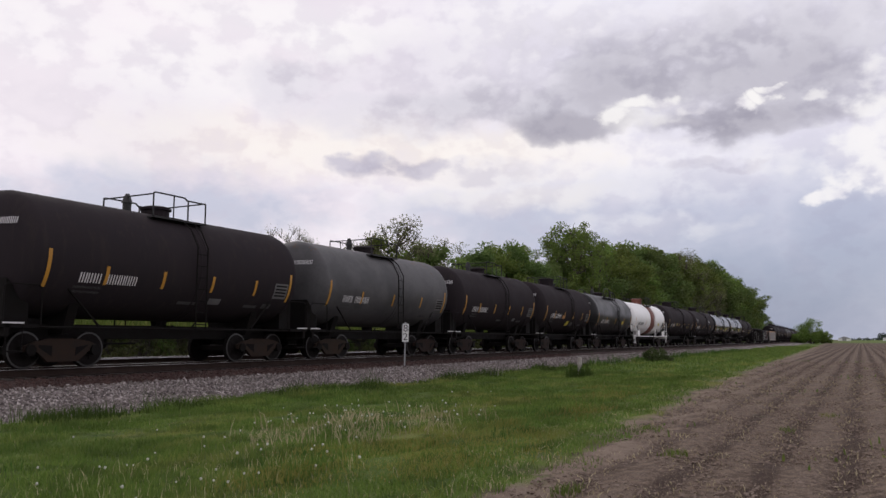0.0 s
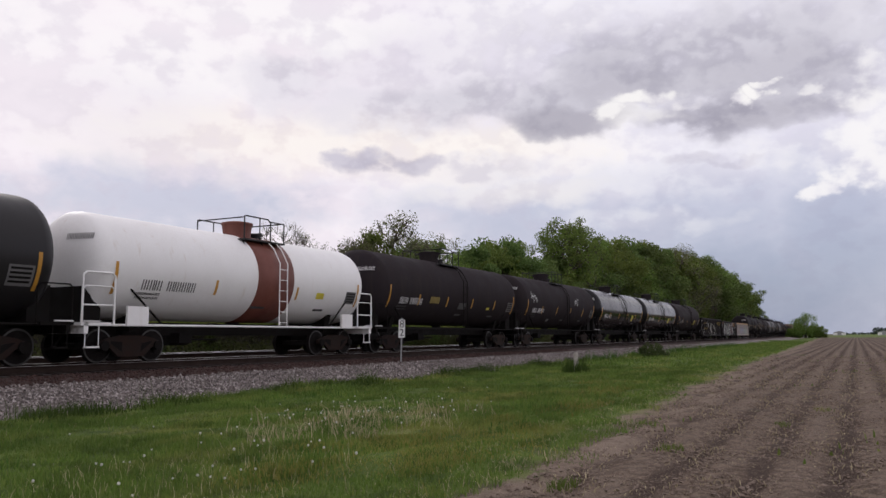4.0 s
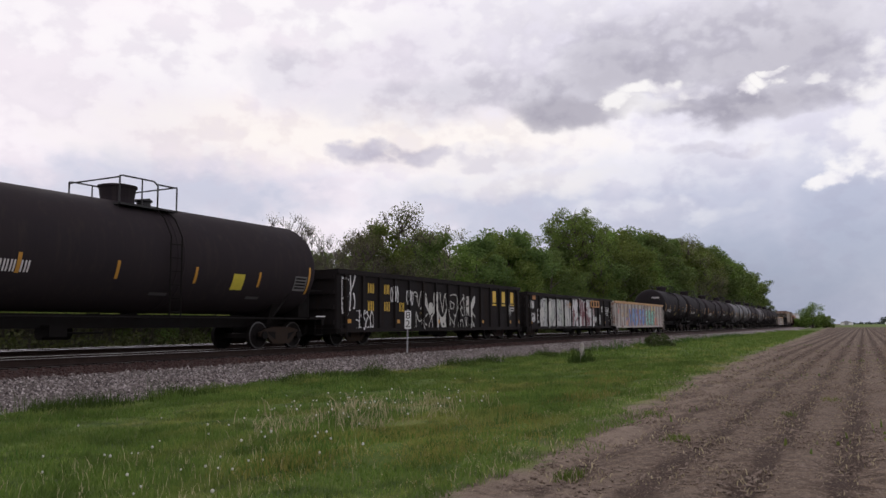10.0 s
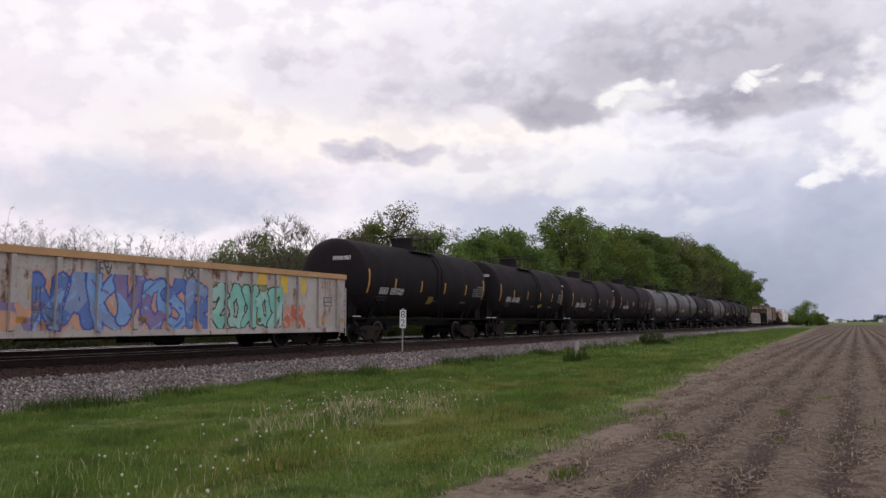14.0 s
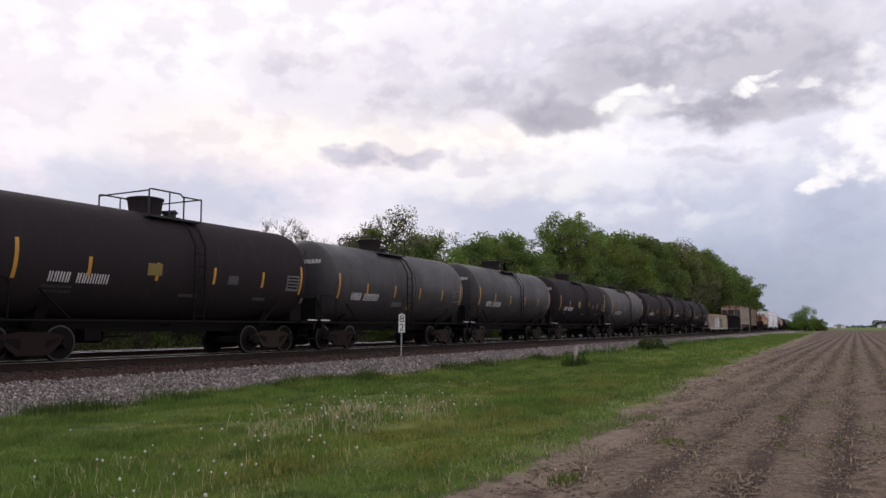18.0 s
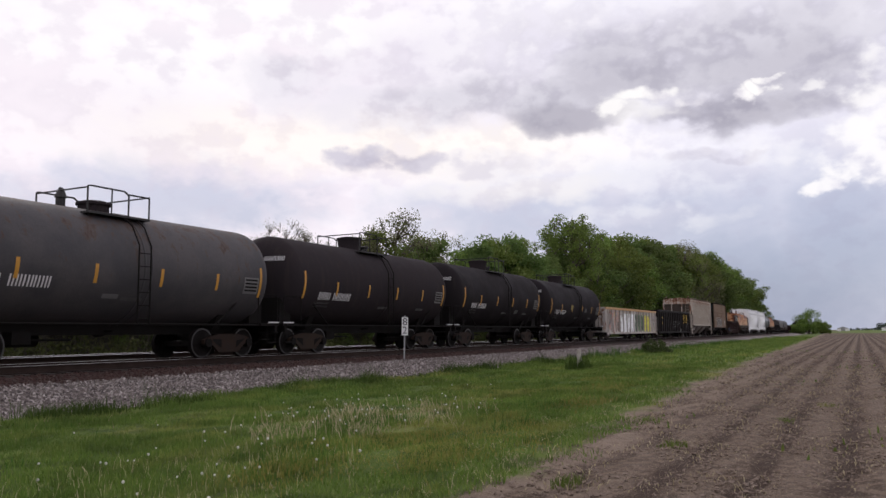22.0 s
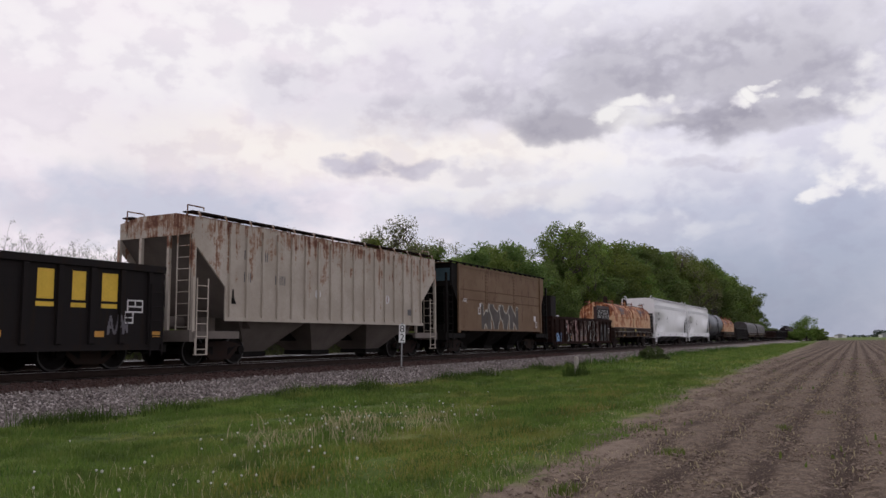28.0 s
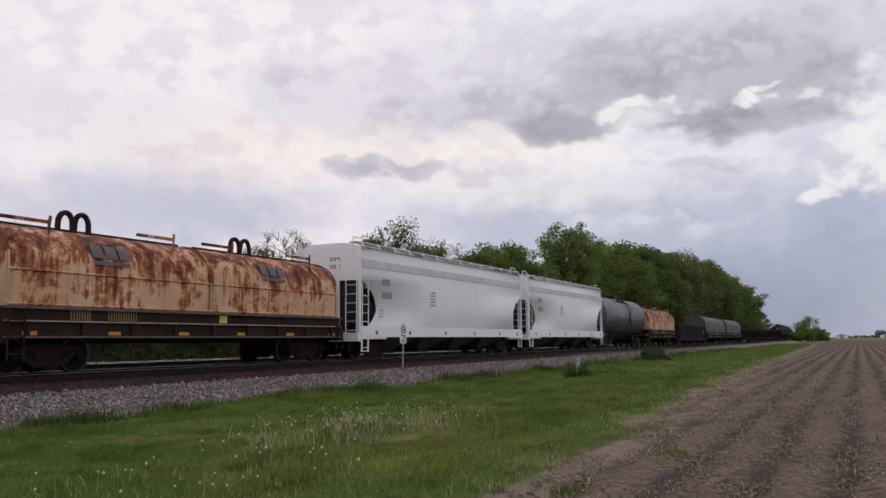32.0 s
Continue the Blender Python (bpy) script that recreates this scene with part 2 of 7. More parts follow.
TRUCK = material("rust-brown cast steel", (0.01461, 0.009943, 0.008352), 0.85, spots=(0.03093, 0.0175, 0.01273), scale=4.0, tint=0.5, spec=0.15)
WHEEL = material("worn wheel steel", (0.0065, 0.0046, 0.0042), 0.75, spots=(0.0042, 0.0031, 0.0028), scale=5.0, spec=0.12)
RIM = plain("lighter wheel rim", (0.02295, 0.02025, 0.0189), 0.5)
PIPE = plain("black pipe rail", (0.010, 0.009, 0.009), 0.6)
YELLOW = plain("yellow reflective tape", (0.496, 0.24, 0.028), 0.5)
SIGNAL = plain("yellow panel paint", (0.60, 0.50, 0.05), 0.5)
OCHRE = plain("faded ochre panel", (0.20, 0.145, 0.03), 0.6)
LETTER = plain("white stencil paint", (0.62, 0.60, 0.60), 0.6)
FAINT = plain("faded stencil paint", (0.060, 0.057, 0.057), 0.7)
SLATE = plain("faded blue-grey paint", (0.115, 0.105, 0.118), 0.7)
PALE = plain("pale grey stencil panel", (0.13, 0.125, 0.125), 0.7)
GOLD = plain("yellow lettering paint", (0.66, 0.42, 0.03), 0.5)
ORANGE = plain("faded orange lettering", (0.42, 0.19, 0.05), 0.6)
DARKLET = plain("dark stencil paint", (0.10, 0.095, 0.10), 0.6)
GON_BLACK = material("black gondola paint", (0.0135, 0.0118, 0.0126), 0.65, spots=(0.020, 0.0165, 0.0155), scale=1.2, streaks=(0.022, 0.015, 0.011), spec=0.05)
GON_CAP = material("orange-rust top rail", (0.46, 0.27, 0.115), 0.65, spots=(0.34, 0.19, 0.09), scale=2.0)
GON_RUST = material("dark rusted gondola steel", (0.0145, 0.0072, 0.0062), 0.78, spots=(0.027, 0.0125, 0.0098), scale=1.0, streaks=(0.0385, 0.02387, 0.02002), spec=0.04)
MAROON = material("dark maroon cover", (0.03575, 0.0132, 0.0121), 0.7, spots=(0.022, 0.0099, 0.0099), scale=0.9)
BEIGE_D = material("soot-stained beige hopper chutes", (0.15, 0.125, 0.11), 0.75, spots=(0.08, 0.065, 0.055), scale=0.8)
HOP_WHITE = material("clean white hopper paint", (0.76, 0.76, 0.77), 0.42, spots=(0.69, 0.685, 0.69), scale=0.7, bump=0.03)
RIVET = material("rust-bled rivets", (0.085, 0.044, 0.028), 0.85, spots=(0.11, 0.064, 0.042), scale=3.0, spec=0.15)
# white steel with the shade under the car put into its colour
HOP_SHADED = material("white hopper steel darkened for shade", (0.055, 0.055, 0.058), 0.8, spots=(0.03, 0.03, 0.031), scale=1.2)
HOP_BAND = plain("light grey hopper band", (0.58, 0.58, 0.59), 0.5)


def rusted(name, pale, paler, rust, deep, base, lift, start, blots=1.0, rough=0.72):
    """Paint eaten by rust: ragged blots and long runs, worse towards the top by lift for each metre above base."""
    m = bpy.data.materials.new(name)
    m.use_nodes = True
    k = Nodes(m.node_tree)
    shader = m.node_tree.nodes["Principled BSDF"]
    at = k.add("ShaderNodeTexCoord").outputs["Object"]
    z = k.add("ShaderNodeSeparateXYZ", Vector=at).outputs[2]
    blot, fleck = k.noise(at, 1.3, 9, 0.68, 0.5), k.noise(at, 13.0, 6, 0.68)
    runs = k.noise(k.scaled(at, 3.2, 3.2, 0.28), 1.5, 7, 0.68)
    worn = k.math("ADD", k.math("MULTIPLY", k.math("SUBTRACT", blot, 0.5), 1.7 * blots), k.math("ADD", k.math("MULTIPLY", k.math("SUBTRACT", runs, 0.5), 2.0), k.math("MULTIPLY", k.math("SUBTRACT", z, base), lift)))
    worn = k.math("ADD", worn, k.math("MULTIPLY", k.math("SUBTRACT", fleck, 0.5), 0.5))
    c = k.mix(k.ramp(k.noise(at, 0.7, 5, 0.6), 0.35, 0.65), pale, paler)
    c = k.mix(k.ramp(fleck, 0.35, 0.75, 0.0, 0.3), c, tuple(v * 0.72 for v in pale))
    c = k.mix(k.ramp(worn, start, start + 0.16, 0.0, 0.9), c, rust)
    c = k.mix(k.ramp(worn, start + 0.17, start + 0.33, 0.0, 0.92), c, deep)
    c = k.mix(k.ramp(worn, start + 0.42, start + 0.6), c, tuple(v * 0.35 for v in deep))
    k.put(shader, "Base Color", c)
    shader.inputs["Roughness"].default_value = rough
    shader.inputs["Specular IOR Level"].default_value = 0.25
    b = k.add("ShaderNodeBump", Height=k.math("ADD", blot, k.math("MULTIPLY", fleck, 0.3)), Strength=0.3, Distance=0.05)
    k.put(shader, "Normal", b.outputs[0])
    return m


HOOD = rusted("rust-eaten buff coil cover", (0.54, 0.335, 0.195), (0.63, 0.435, 0.28), (0.40, 0.155, 0.060), (0.19, 0.056, 0.027), 2.75, 0.22, -0.21, 1.5)
BEIGE = rusted("beige hopper paint with rust runs", (0.375, 0.325, 0.272), (0.46, 0.405, 0.35), (0.25, 0.135, 0.082), (0.11, 0.038, 0.024), 4.1, 0.19, -0.06, 1.0)
BROWN = rusted("brown hopper paint", (0.145, 0.088, 0.051), (0.178, 0.115, 0.070), (0.110, 0.058, 0.034), (0.08, 0.038, 0.024), 3.0, 0.03, 0.12, 0.9)
GREY = rusted("weathered grey tank paint", (0.058, 0.056, 0.058), (0.092, 0.088, 0.090), (0.085, 0.055, 0.040), (0.070, 0.036, 0.024), 1.75, 0.42, -0.05, 0.9, 0.55)
RUSTY_GREY = rusted("rust-washed grey tank paint", (0.046, 0.043, 0.047), (0.070, 0.062, 0.063), (0.062, 0.040, 0.032), (0.045, 0.024, 0.018), 1.2, 0.22, -0.02, 0.9, 0.6)
GON_WHITE = rusted("dirty white gondola paint", (0.385, 0.345, 0.315), (0.48, 0.44, 0.41), (0.27, 0.17, 0.12), (0.12, 0.055, 0.038), 1.4, 0.06, 0.10, 1.3)
PINKED = rusted("gondola steel with worn pinkish paint", (0.17, 0.108, 0.098), (0.245, 0.170, 0.158), (0.075, 0.038, 0.030), (0.034, 0.017, 0.014), 1.2, 0.34, -0.16, 1.5)
HOOD_PALE = material("dented dark silver coil cover", (0.075, 0.070, 0.070), 0.55, spots=(0.04, 0.034, 0.032), scale=1.4, streaks=(0.03, 0.02, 0.016), spec=0.2)
DECK = material("brown coil car frame", (0.031, 0.018, 0.013), 0.8, spots=(0.016, 0.010, 0.008), scale=1.5, spec=0.15)
BARE_STEEL = material("scraped pale steel", (0.30, 0.27, 0.25), 0.6, spots=(0.12, 0.09, 0.075), scale=2.5)
DECK_EDGE = material("scraped flange steel", (0.12, 0.085, 0.068), 0.7, spots=(0.04, 0.027, 0.02), scale=2.5)
RAILSTEEL = material("shining rail head", (0.72, 0.70, 0.70), 0.35, metal=0.6, spots=(0.6, 0.57, 0.56), bump=0)
RAILSIDE = material("rusted rail side", (0.030, 0.019, 0.015), 0.85, spots=(0.020, 0.013, 0.011), scale=3, spec=0.15)
TIE = material("creosoted timber", (0.026, 0.019, 0.016), 0.9, spots=(0.042, 0.031, 0.026), scale=4, grain=25, bump=0.4, tint=0.4)
POST = material("weathered post timber", (0.40, 0.37, 0.33), 0.85, spots=(0.20, 0.175, 0.15), scale=6, streaks=(0.15, 0.125, 0.10))
GALV = plain("galvanised post", (0.30, 0.30, 0.30), 0.5)
SIGNWHITE = plain("white sign face", (0.72, 0.72, 0.70), 0.5, 0.12)
SIGNBLACK = plain("black sign lettering", (0.02, 0.02, 0.02), 0.6)
BARK = material("grey-brown bark", (0.085, 0.068, 0.055), 0.9, spots=(0.05, 0.04, 0.033), scale=5, grain=30, bump=0.5)
TWIG = plain("bare twigs", (0.06, 0.0492, 0.0408), 0.9)
BARN = plain("white barn cladding", (0.72, 0.72, 0.72), 0.6, 0.1)
ROOFGREY = plain("grey sheet roof", (0.28, 0.28, 0.29), 0.6)


def leafy(name, a, b, c, through=0.35, patch=None):
    """Leaves: three greens by random, some light passing through."""
    m = bpy.data.materials.new(name)
    m.use_nodes = True
    k = Nodes(m.node_tree)
    shader = m.node_tree.nodes["Principled BSDF"]
    geo = k.add("ShaderNodeNewGeometry")
    info = k.add("ShaderNodeObjectInfo")
    r = geo.outputs["Random Per Island"]
    col = k.mix(k.ramp(r, 0.0, 0.6), a, b)
    col = k.mix(k.ramp(r, 0.7, 1.0), col, c)
    at = k.add("ShaderNodeTexCoord").outputs["Object"]
    col = k.mix(k.ramp(k.noise(at, 0.5, 2), 0.35, 0.65, 0.0, 0.5), col, tuple(v * 0.6 for v in a))
    if patch:
        col = k.mix(k.ramp(k.noise(k.scaled(at, 0.4, 1.0, 1.0), 0.8, 4), 0.5, 0.68, 0.0, 0.7), col, patch)
        col = k.mix(k.ramp(k.noise(at, 1.7, 4), 0.50, 0.62, 0.0, 0.6), col, tuple(v * 0.45 for v in a))
        col = k.mix(k.ramp(k.noise(k.scaled(at, 0.3, 0.6, 1.0), 1.0, 4), 0.48, 0.62, 0.0, 0.35), col, tuple(v * 0.6 for v in a))
    hue = k.n.new("ShaderNodeHueSaturation")
    k.put(hue, "Value", k.math("ADD", 0.78, k.math("MULTIPLY", info.outputs["Random"], 0.44)))
    k.put(hue, "Hue", k.math("ADD", 0.485, k.math("MULTIPLY", info.outputs["Random"], 0.03)))
    k.put(hue, "Color", col)
    k.put(shader, "Base Color", hue.outputs[0])
    shader.inputs["Roughness"].default_value = 0.7
    shader.inputs["Specular IOR Level"].default_value = 0.25
    soft = k.add("ShaderNodeBsdfTranslucent", Color=hue.outputs[0])
    both = k.add("ShaderNodeMixShader", Fac=through)
    k.l.new(shader.outputs[0], both.inputs[1])
    k.l.new(soft.outputs[0], both.inputs[2])
    k.l.new(both.outputs[0], m.node_tree.nodes["Material Output"].inputs[0])
    return m


LEAF = leafy("spring leaves", (0.132, 0.195, 0.042), (0.175, 0.240, 0.052), (0.220, 0.275, 0.074), 0.42)
LEAF_DARK = leafy("dense green leaves", (0.104, 0.156, 0.042), (0.135, 0.187, 0.050), (0.165, 0.210, 0.064), 0.42)
LEAF_DULL = leafy("grey-green young leaves", (0.135, 0.152, 0.066), (0.175, 0.184, 0.082), (0.230, 0.215, 0.115), 0.45)
BLADE = leafy("grass blades", (0.104, 0.170, 0.029), (0.148, 0.220, 0.041), (0.235, 0.275, 0.075), 0.35, patch=(0.26, 0.262, 0.075))
LEAF_DIM = leafy("dark brush leaves", (0.050, 0.075, 0.022), (0.070, 0.095, 0.028), (0.10, 0.115, 0.045), 0.4)
# distance haze put into the colour: bluer and duller than near leaves
LEAF_FAR = leafy("far leaves blued by haze", (0.060, 0.082, 0.062), (0.075, 0.095, 0.075), (0.09, 0.11, 0.09), 0.3)
LEAF_BRUSH = leafy("olive brush leaves", (0.085, 0.105, 0.035), (0.115, 0.130, 0.050), (0.150, 0.150, 0.070), 0.4)
RANK = leafy("rank dark grass", (0.044, 0.092, 0.014), (0.064, 0.122, 0.020), (0.100, 0.160, 0.034), 0.35)
GOLDEN = leafy("yellowing grass", (0.24, 0.24, 0.055), (0.29, 0.275, 0.07), (0.34, 0.30, 0.11), 0.35)
STRAW = leafy("dry stalks", (0.40, 0.34, 0.20), (0.50, 0.43, 0.27), (0.32, 0.27, 0.15), 0.2)
PUFF = leafy("dandelion clocks", (0.55, 0.54, 0.50), (0.62, 0.60, 0.56), (0.48, 0.47, 0.43), 0.4)


def ground_material():
    """One sheet: ploughed soil by the standpoint, rough grass along and beyond the line, green far off."""
    m = bpy.data.materials.new("field soil and grass")
    m.use_nodes = True
    k = Nodes(m.node_tree)
    shader = m.node_tree.nodes["Principled BSDF"]
    at = k.add("ShaderNodeTexCoord").outputs["Object"]
    p = k.add("ShaderNodeSeparateXYZ", Vector=at)
    x, y = p.outputs[0], p.outputs[1]
    edge = k.math("ADD", y, k.math("MULTIPLY", k.math("SUBTRACT", k.noise(at, 0.55, 5, 0.65), 0.5), 2.2))
    drift = k.math("MINIMUM", k.math("MULTIPLY", x, 0.05), k.math("ADD", 0.8, k.math("MULTIPLY", x, 0.025)))
    grass = k.ramp(k.math("SUBTRACT", edge, drift), 2.6, 3.1)
    far_green = k.ramp(k.math("ADD", x, k.math("MULTIPLY", k.noise(at, 0.01, 3), 60)), 360, 420)
    lane = k.noise(k.scaled(at, 0.05, 1.0, 1.0), 1.35, 3, 0.5)
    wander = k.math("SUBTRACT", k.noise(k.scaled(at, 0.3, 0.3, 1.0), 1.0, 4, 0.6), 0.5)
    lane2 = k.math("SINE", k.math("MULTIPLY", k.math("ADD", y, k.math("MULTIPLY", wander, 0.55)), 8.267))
    clod, dust = k.noise(at, 7.0, 7, 0.72), k.noise(at, 48.0, 3, 0.6)
    crumb = k.noise(k.scaled(at, 1.0, 1.6, 1.0), 2.6, 6, 0.7)
    # furrow shading put into the colour: dark bottoms, pale ridge tops
    furrow_shade = k.math("ADD", lane2, k.math("MULTIPLY", k.math("SUBTRACT", crumb, 0.5), 3.2))
    soil = k.mix(k.ramp(clod, 0.40, 0.60), (0.060, 0.041, 0.030), (0.160, 0.117, 0.087))
    soil = k.mix(k.ramp(lane, 0.40, 0.62, 0.0, 0.3), soil, (0.160, 0.121, 0.095))
    soil = k.mix(k.ramp(furrow_shade, 0.0, 0.9, 0.0, 0.9), soil, (0.046, 0.029, 0.022))
    soil = k.mix(k.ramp(furrow_shade, -0.3, -1.3, 0.0, 0.35), soil, (0.180, 0.137, 0.106))
    soil = k.mix(k.ramp(dust, 0.57, 0.70, 0.0, 0.75), soil, (0.34, 0.28, 0.215))
    soil = k.mix(k.ramp(k.noise(at, 21.0, 4, 0.7), 0.60, 0.68, 0.0, 0.7), soil, (0.044, 0.029, 0.022))
    soil = k.mix(k.ramp(k.noise(at, 0.8, 5, 0.7), 0.66, 0.74, 0.0, 0.6), soil, (0.085, 0.11, 0.03))
    verge = k.math("SUBTRACT", edge, drift)
    soil = k.mix(k.math("MULTIPLY", k.ramp(verge, 1.3, 2.5), k.ramp(k.noise(at, 1.6, 6, 0.7), 0.38, 0.6, 0.0, 0.75)), soil, (0.245, 0.19, 0.148))
    turf = k.mix(k.ramp(k.noise(at, 1.1, 6, 0.65), 0.34, 0.66), (0.052, 0.086, 0.016), (0.125, 0.172, 0.033))
    turf = k.mix(k.ramp(k.noise(k.scaled(at, 0.4, 1.0, 1.0), 0.8, 4), 0.5, 0.68, 0.0, 0.65), turf, (0.215, 0.205, 0.065))
    turf = k.mix(k.ramp(k.noise(at, 1.7, 4), 0.50, 0.62, 0.0, 0.7), turf, (0.036, 0.062, 0.011))
    turf = k.mix(k.ramp(dust, 0.3, 0.7, 0.0, 0.4), turf, (0.055, 0.076, 0.018))
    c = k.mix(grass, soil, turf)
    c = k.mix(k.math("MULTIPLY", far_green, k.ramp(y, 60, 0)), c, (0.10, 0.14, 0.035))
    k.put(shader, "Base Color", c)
    shader.inputs["Roughness"].default_value = 0.95
    shader.inputs["Specular IOR Level"].default_value = 0.15
    h = k.math("ADD", k.math("MULTIPLY", clod, 1.0), k.math("MULTIPLY", dust, 0.3))
    b = k.add("ShaderNodeBump", Height=h, Strength=0.8, Distance=0.06)
    k.put(shader, "Normal", b.outputs[0])
    return m


GROUND = ground_material()


def gravel_material(name, tones):
    m = bpy.data.materials.new(name)
    m.use_nodes = True
    k = Nodes(m.node_tree)
    shader = m.node_tree.nodes["Principled BSDF"]
    at = k.add("ShaderNodeTexCoord").outputs["Object"]
    cell = k.n.new("ShaderNodeTexVoronoi")
    cell.inputs["Scale"].default_value = 15.0
    k.l.new(at, cell.inputs["Vector"])
    geo = k.add("ShaderNodeNewGeometry")
    one = k.add("ShaderNodeSeparateColor", Color=cell.outputs["Color"])
    r = k.math("FRACT", k.math("ADD", one.outputs[0], geo.outputs["Random Per Island"]))
    c = k.mix(k.ramp(r, 0.0, 0.55), tones[0], tones[1])
    c = k.mix(k.ramp(r, 0.6, 1.0), c, tones[2])
    c = k.mix(k.ramp(k.noise(at, 0.7, 4), 0.4, 0.7, 0.0, 0.35), c, tuple(v * 0.7 for v in tones[1]))
    k.put(shader, "Base Color", c)
    shader.inputs["Roughness"].default_value = 0.9
    b = k.add("ShaderNodeBump", Height=cell.outputs["Distance"], Strength=0.9, Distance=0.05)
    k.put(shader, "Normal", b.outputs[0])
    return m


BALLAST = gravel_material("crushed grey stone ballast", ((0.046, 0.036, 0.033), (0.172, 0.143, 0.131), (0.47, 0.42, 0.395)))
OILED = gravel_material("rust-stained ballast between the rails", ((0.030, 0.014, 0.011), (0.050, 0.023, 0.018), (0.076, 0.038, 0.029)))


# ---------------------------------------------------------------- mesh tools
class Shape:
    """Collects vertices and faces for one mesh."""

    def __init__(self):
        self.v, self.f = [], []

    def box(self, x0, x1, y0, y1, z0, z1):
        b = len(self.v)
        self.v += [(x0, y0, z0), (x1, y0, z0), (x1, y1, z0), (x0, y1, z0), (x0, y0, z1), (x1, y0, z1), (x1, y1, z1), (x0, y1, z1)]
        self.f += [(b, b + 3, b + 2, b + 1), (b + 4, b + 5, b + 6, b + 7), (b, b + 1, b + 5, b + 4), (b + 1, b + 2, b + 6, b + 5), (b + 2, b + 3, b + 7, b + 6), (b + 3, b, b + 4, b + 7)]
        return self

    def bar(self, p, q, r, n=6):
        """A round bar from p to q."""
        p, q = Vector(p), Vector(q)
        d = (q - p).normalized()
        u = d.cross(Vector((0, 0, 1)) if abs(d.z) < 0.9 else Vector((1, 0, 0))).normalized()
        w_ = d.cross(u)
        b = len(self.v)
        for c in (p, q):
            self.v += [tuple(c + r * (math.cos(t) * u + math.sin(t) * w_)) for t in (2 * math.pi * i / n for i in range(n))]
        self.f += [(b + i, b + (i + 1) % n, b + n + (i + 1) % n, b + n + i) for i in range(n)]
        self.f += [tuple(range(b + n - 1, b - 1, -1)), tuple(range(b + n, b + 2 * n))]
        return self

    def path(self, pts, r, n=6):
        for p, q in zip(pts, pts[1:]):
            self.bar(p, q, r, n)
        return self

    def turned(self, rings, axis="x", n=32, c=(0, 0, 0), caps=True):
        """A turned body: rings of (place along the axis, radius)."""
        b = len(self.v)
        for s, r in rings:
            for i in range(n):
                t = 2 * math.pi * i / n
                u, w_ = r * math.cos(t), r * math.sin(t)
                p = {"x": (s, u, w_), "y": (w_, s, u), "z": (u, w_, s)}[axis]
                self.v.append((p[0] + c[0], p[1] + c[1], p[2] + c[2]))
        for k in range(len(rings) - 1):
            for i in range(n):
                j = (i + 1) % n
                self.f.append((b + k * n + i, b + k * n + j, b + (k + 1) * n + j, b + (k + 1) * n + i))
        if caps:
            self.f.append(tuple(b + i for i in reversed(range(n))))
            self.f.append(tuple(b + (len(rings) - 1) * n + i for i in range(n)))
        return self

    def prism(self, outline, y0, y1):
        """An outline of (x, z) swept from y0 to y1."""
        n, b = len(outline), len(self.v)
        self.v += [(x, y0, z) for x, z in outline] + [(x, y1, z) for x, z in outline]
        self.f += [(b + i, b + (i + 1) % n, b + n + (i + 1) % n, b + n + i) for i in range(n)]
        self.f += [tuple(range(b + n - 1, b - 1, -1)), tuple(range(b + n, b + 2 * n))]
        return self

    def extrude_x(self, outline, x0, x1):
        """An outline of (y, z) swept from x0 to x1."""
        n, b = len(outline), len(self.v)
        self.v += [(x0, y, z) for y, z in outline] + [(x1, y, z) for y, z in outline]
        self.f += [(b + i, b + (i + 1) % n, b + n + (i + 1) % n, b + n + i) for i in range(n)]
        self.f += [tuple(range(b + n - 1, b - 1, -1)), tuple(range(b + n, b + 2 * n))]
        return self

    def quad(self, a, b_, c, d):
        b = len(self.v)
        self.v += [a, b_, c, d]
        self.f.append((b, b + 1, b + 2, b + 3))
        return self

    def curved(self, x0, x1, a0, a1, r, zc, n=4):
        """A patch on the near face of a lying drum, from angle a0 to a1 (degrees above its middle)."""
        b = len(self.v)
        for i in range(n + 1):
            t = radians(a0 + (a1 - a0) * i / n)
            for x in (x0, x1):
                self.v.append((x, -r * math.cos(t), zc + r * math.sin(t)))
        self.f += [(b + 2 * i, b + 2 * i + 1, b + 2 * i + 3, b + 2 * i + 2) for i in range(n)]
        return self

    def mesh(self, name, mat, smooth=False):
        me = bpy.data.meshes.new(name)
        me.from_pydata(self.v, [], self.f)
        for m in (mat if isinstance(mat, (list, tuple)) else [mat]):
            me.materials.append(m)
        if smooth:
            me.polygons.foreach_set("use_smooth", [len(f) <= 4 for f in self.f])
            me.update()
        return me


MESHES = {}


FINE = ("small_stencil", "stencil_lines", "rivet_seam")      # too small to pick apart


def part(name, shape, mat, parent, label="", at=(0, 0, 0), smooth=False, turn=0):
    """One mesh object under a thing or a part."""
    me = shape if isinstance(shape, bpy.types.Mesh) else shape.mesh(name, mat, smooth)
    ob = new(name, me)
    ob.parent = parent
    ob.location = at
    if turn:
        ob.rotation_euler = (0, 0, turn)
    return tagged(ob, label, "", "", "stuff" if name in FINE else "")


def shared(key, make, mat, smooth=False):
    """A mesh built once and used by all alike pieces."""
    if key not in MESHES:
        MESHES[key] = make().mesh(str(key[0]), mat, smooth)
    return MESHES[key]


def thing(name, label, category, group="", at=(0, 0, 0)):
    ob = new(name)
    ob.empty_display_size = 0.3
    ob.location = at
    return tagged(ob, label, category, group)


def structure(name, shape, mat, label="", smooth=False):
    return tagged(new(name, shape.mesh(name, mat, smooth)), label, "", "", "structure")


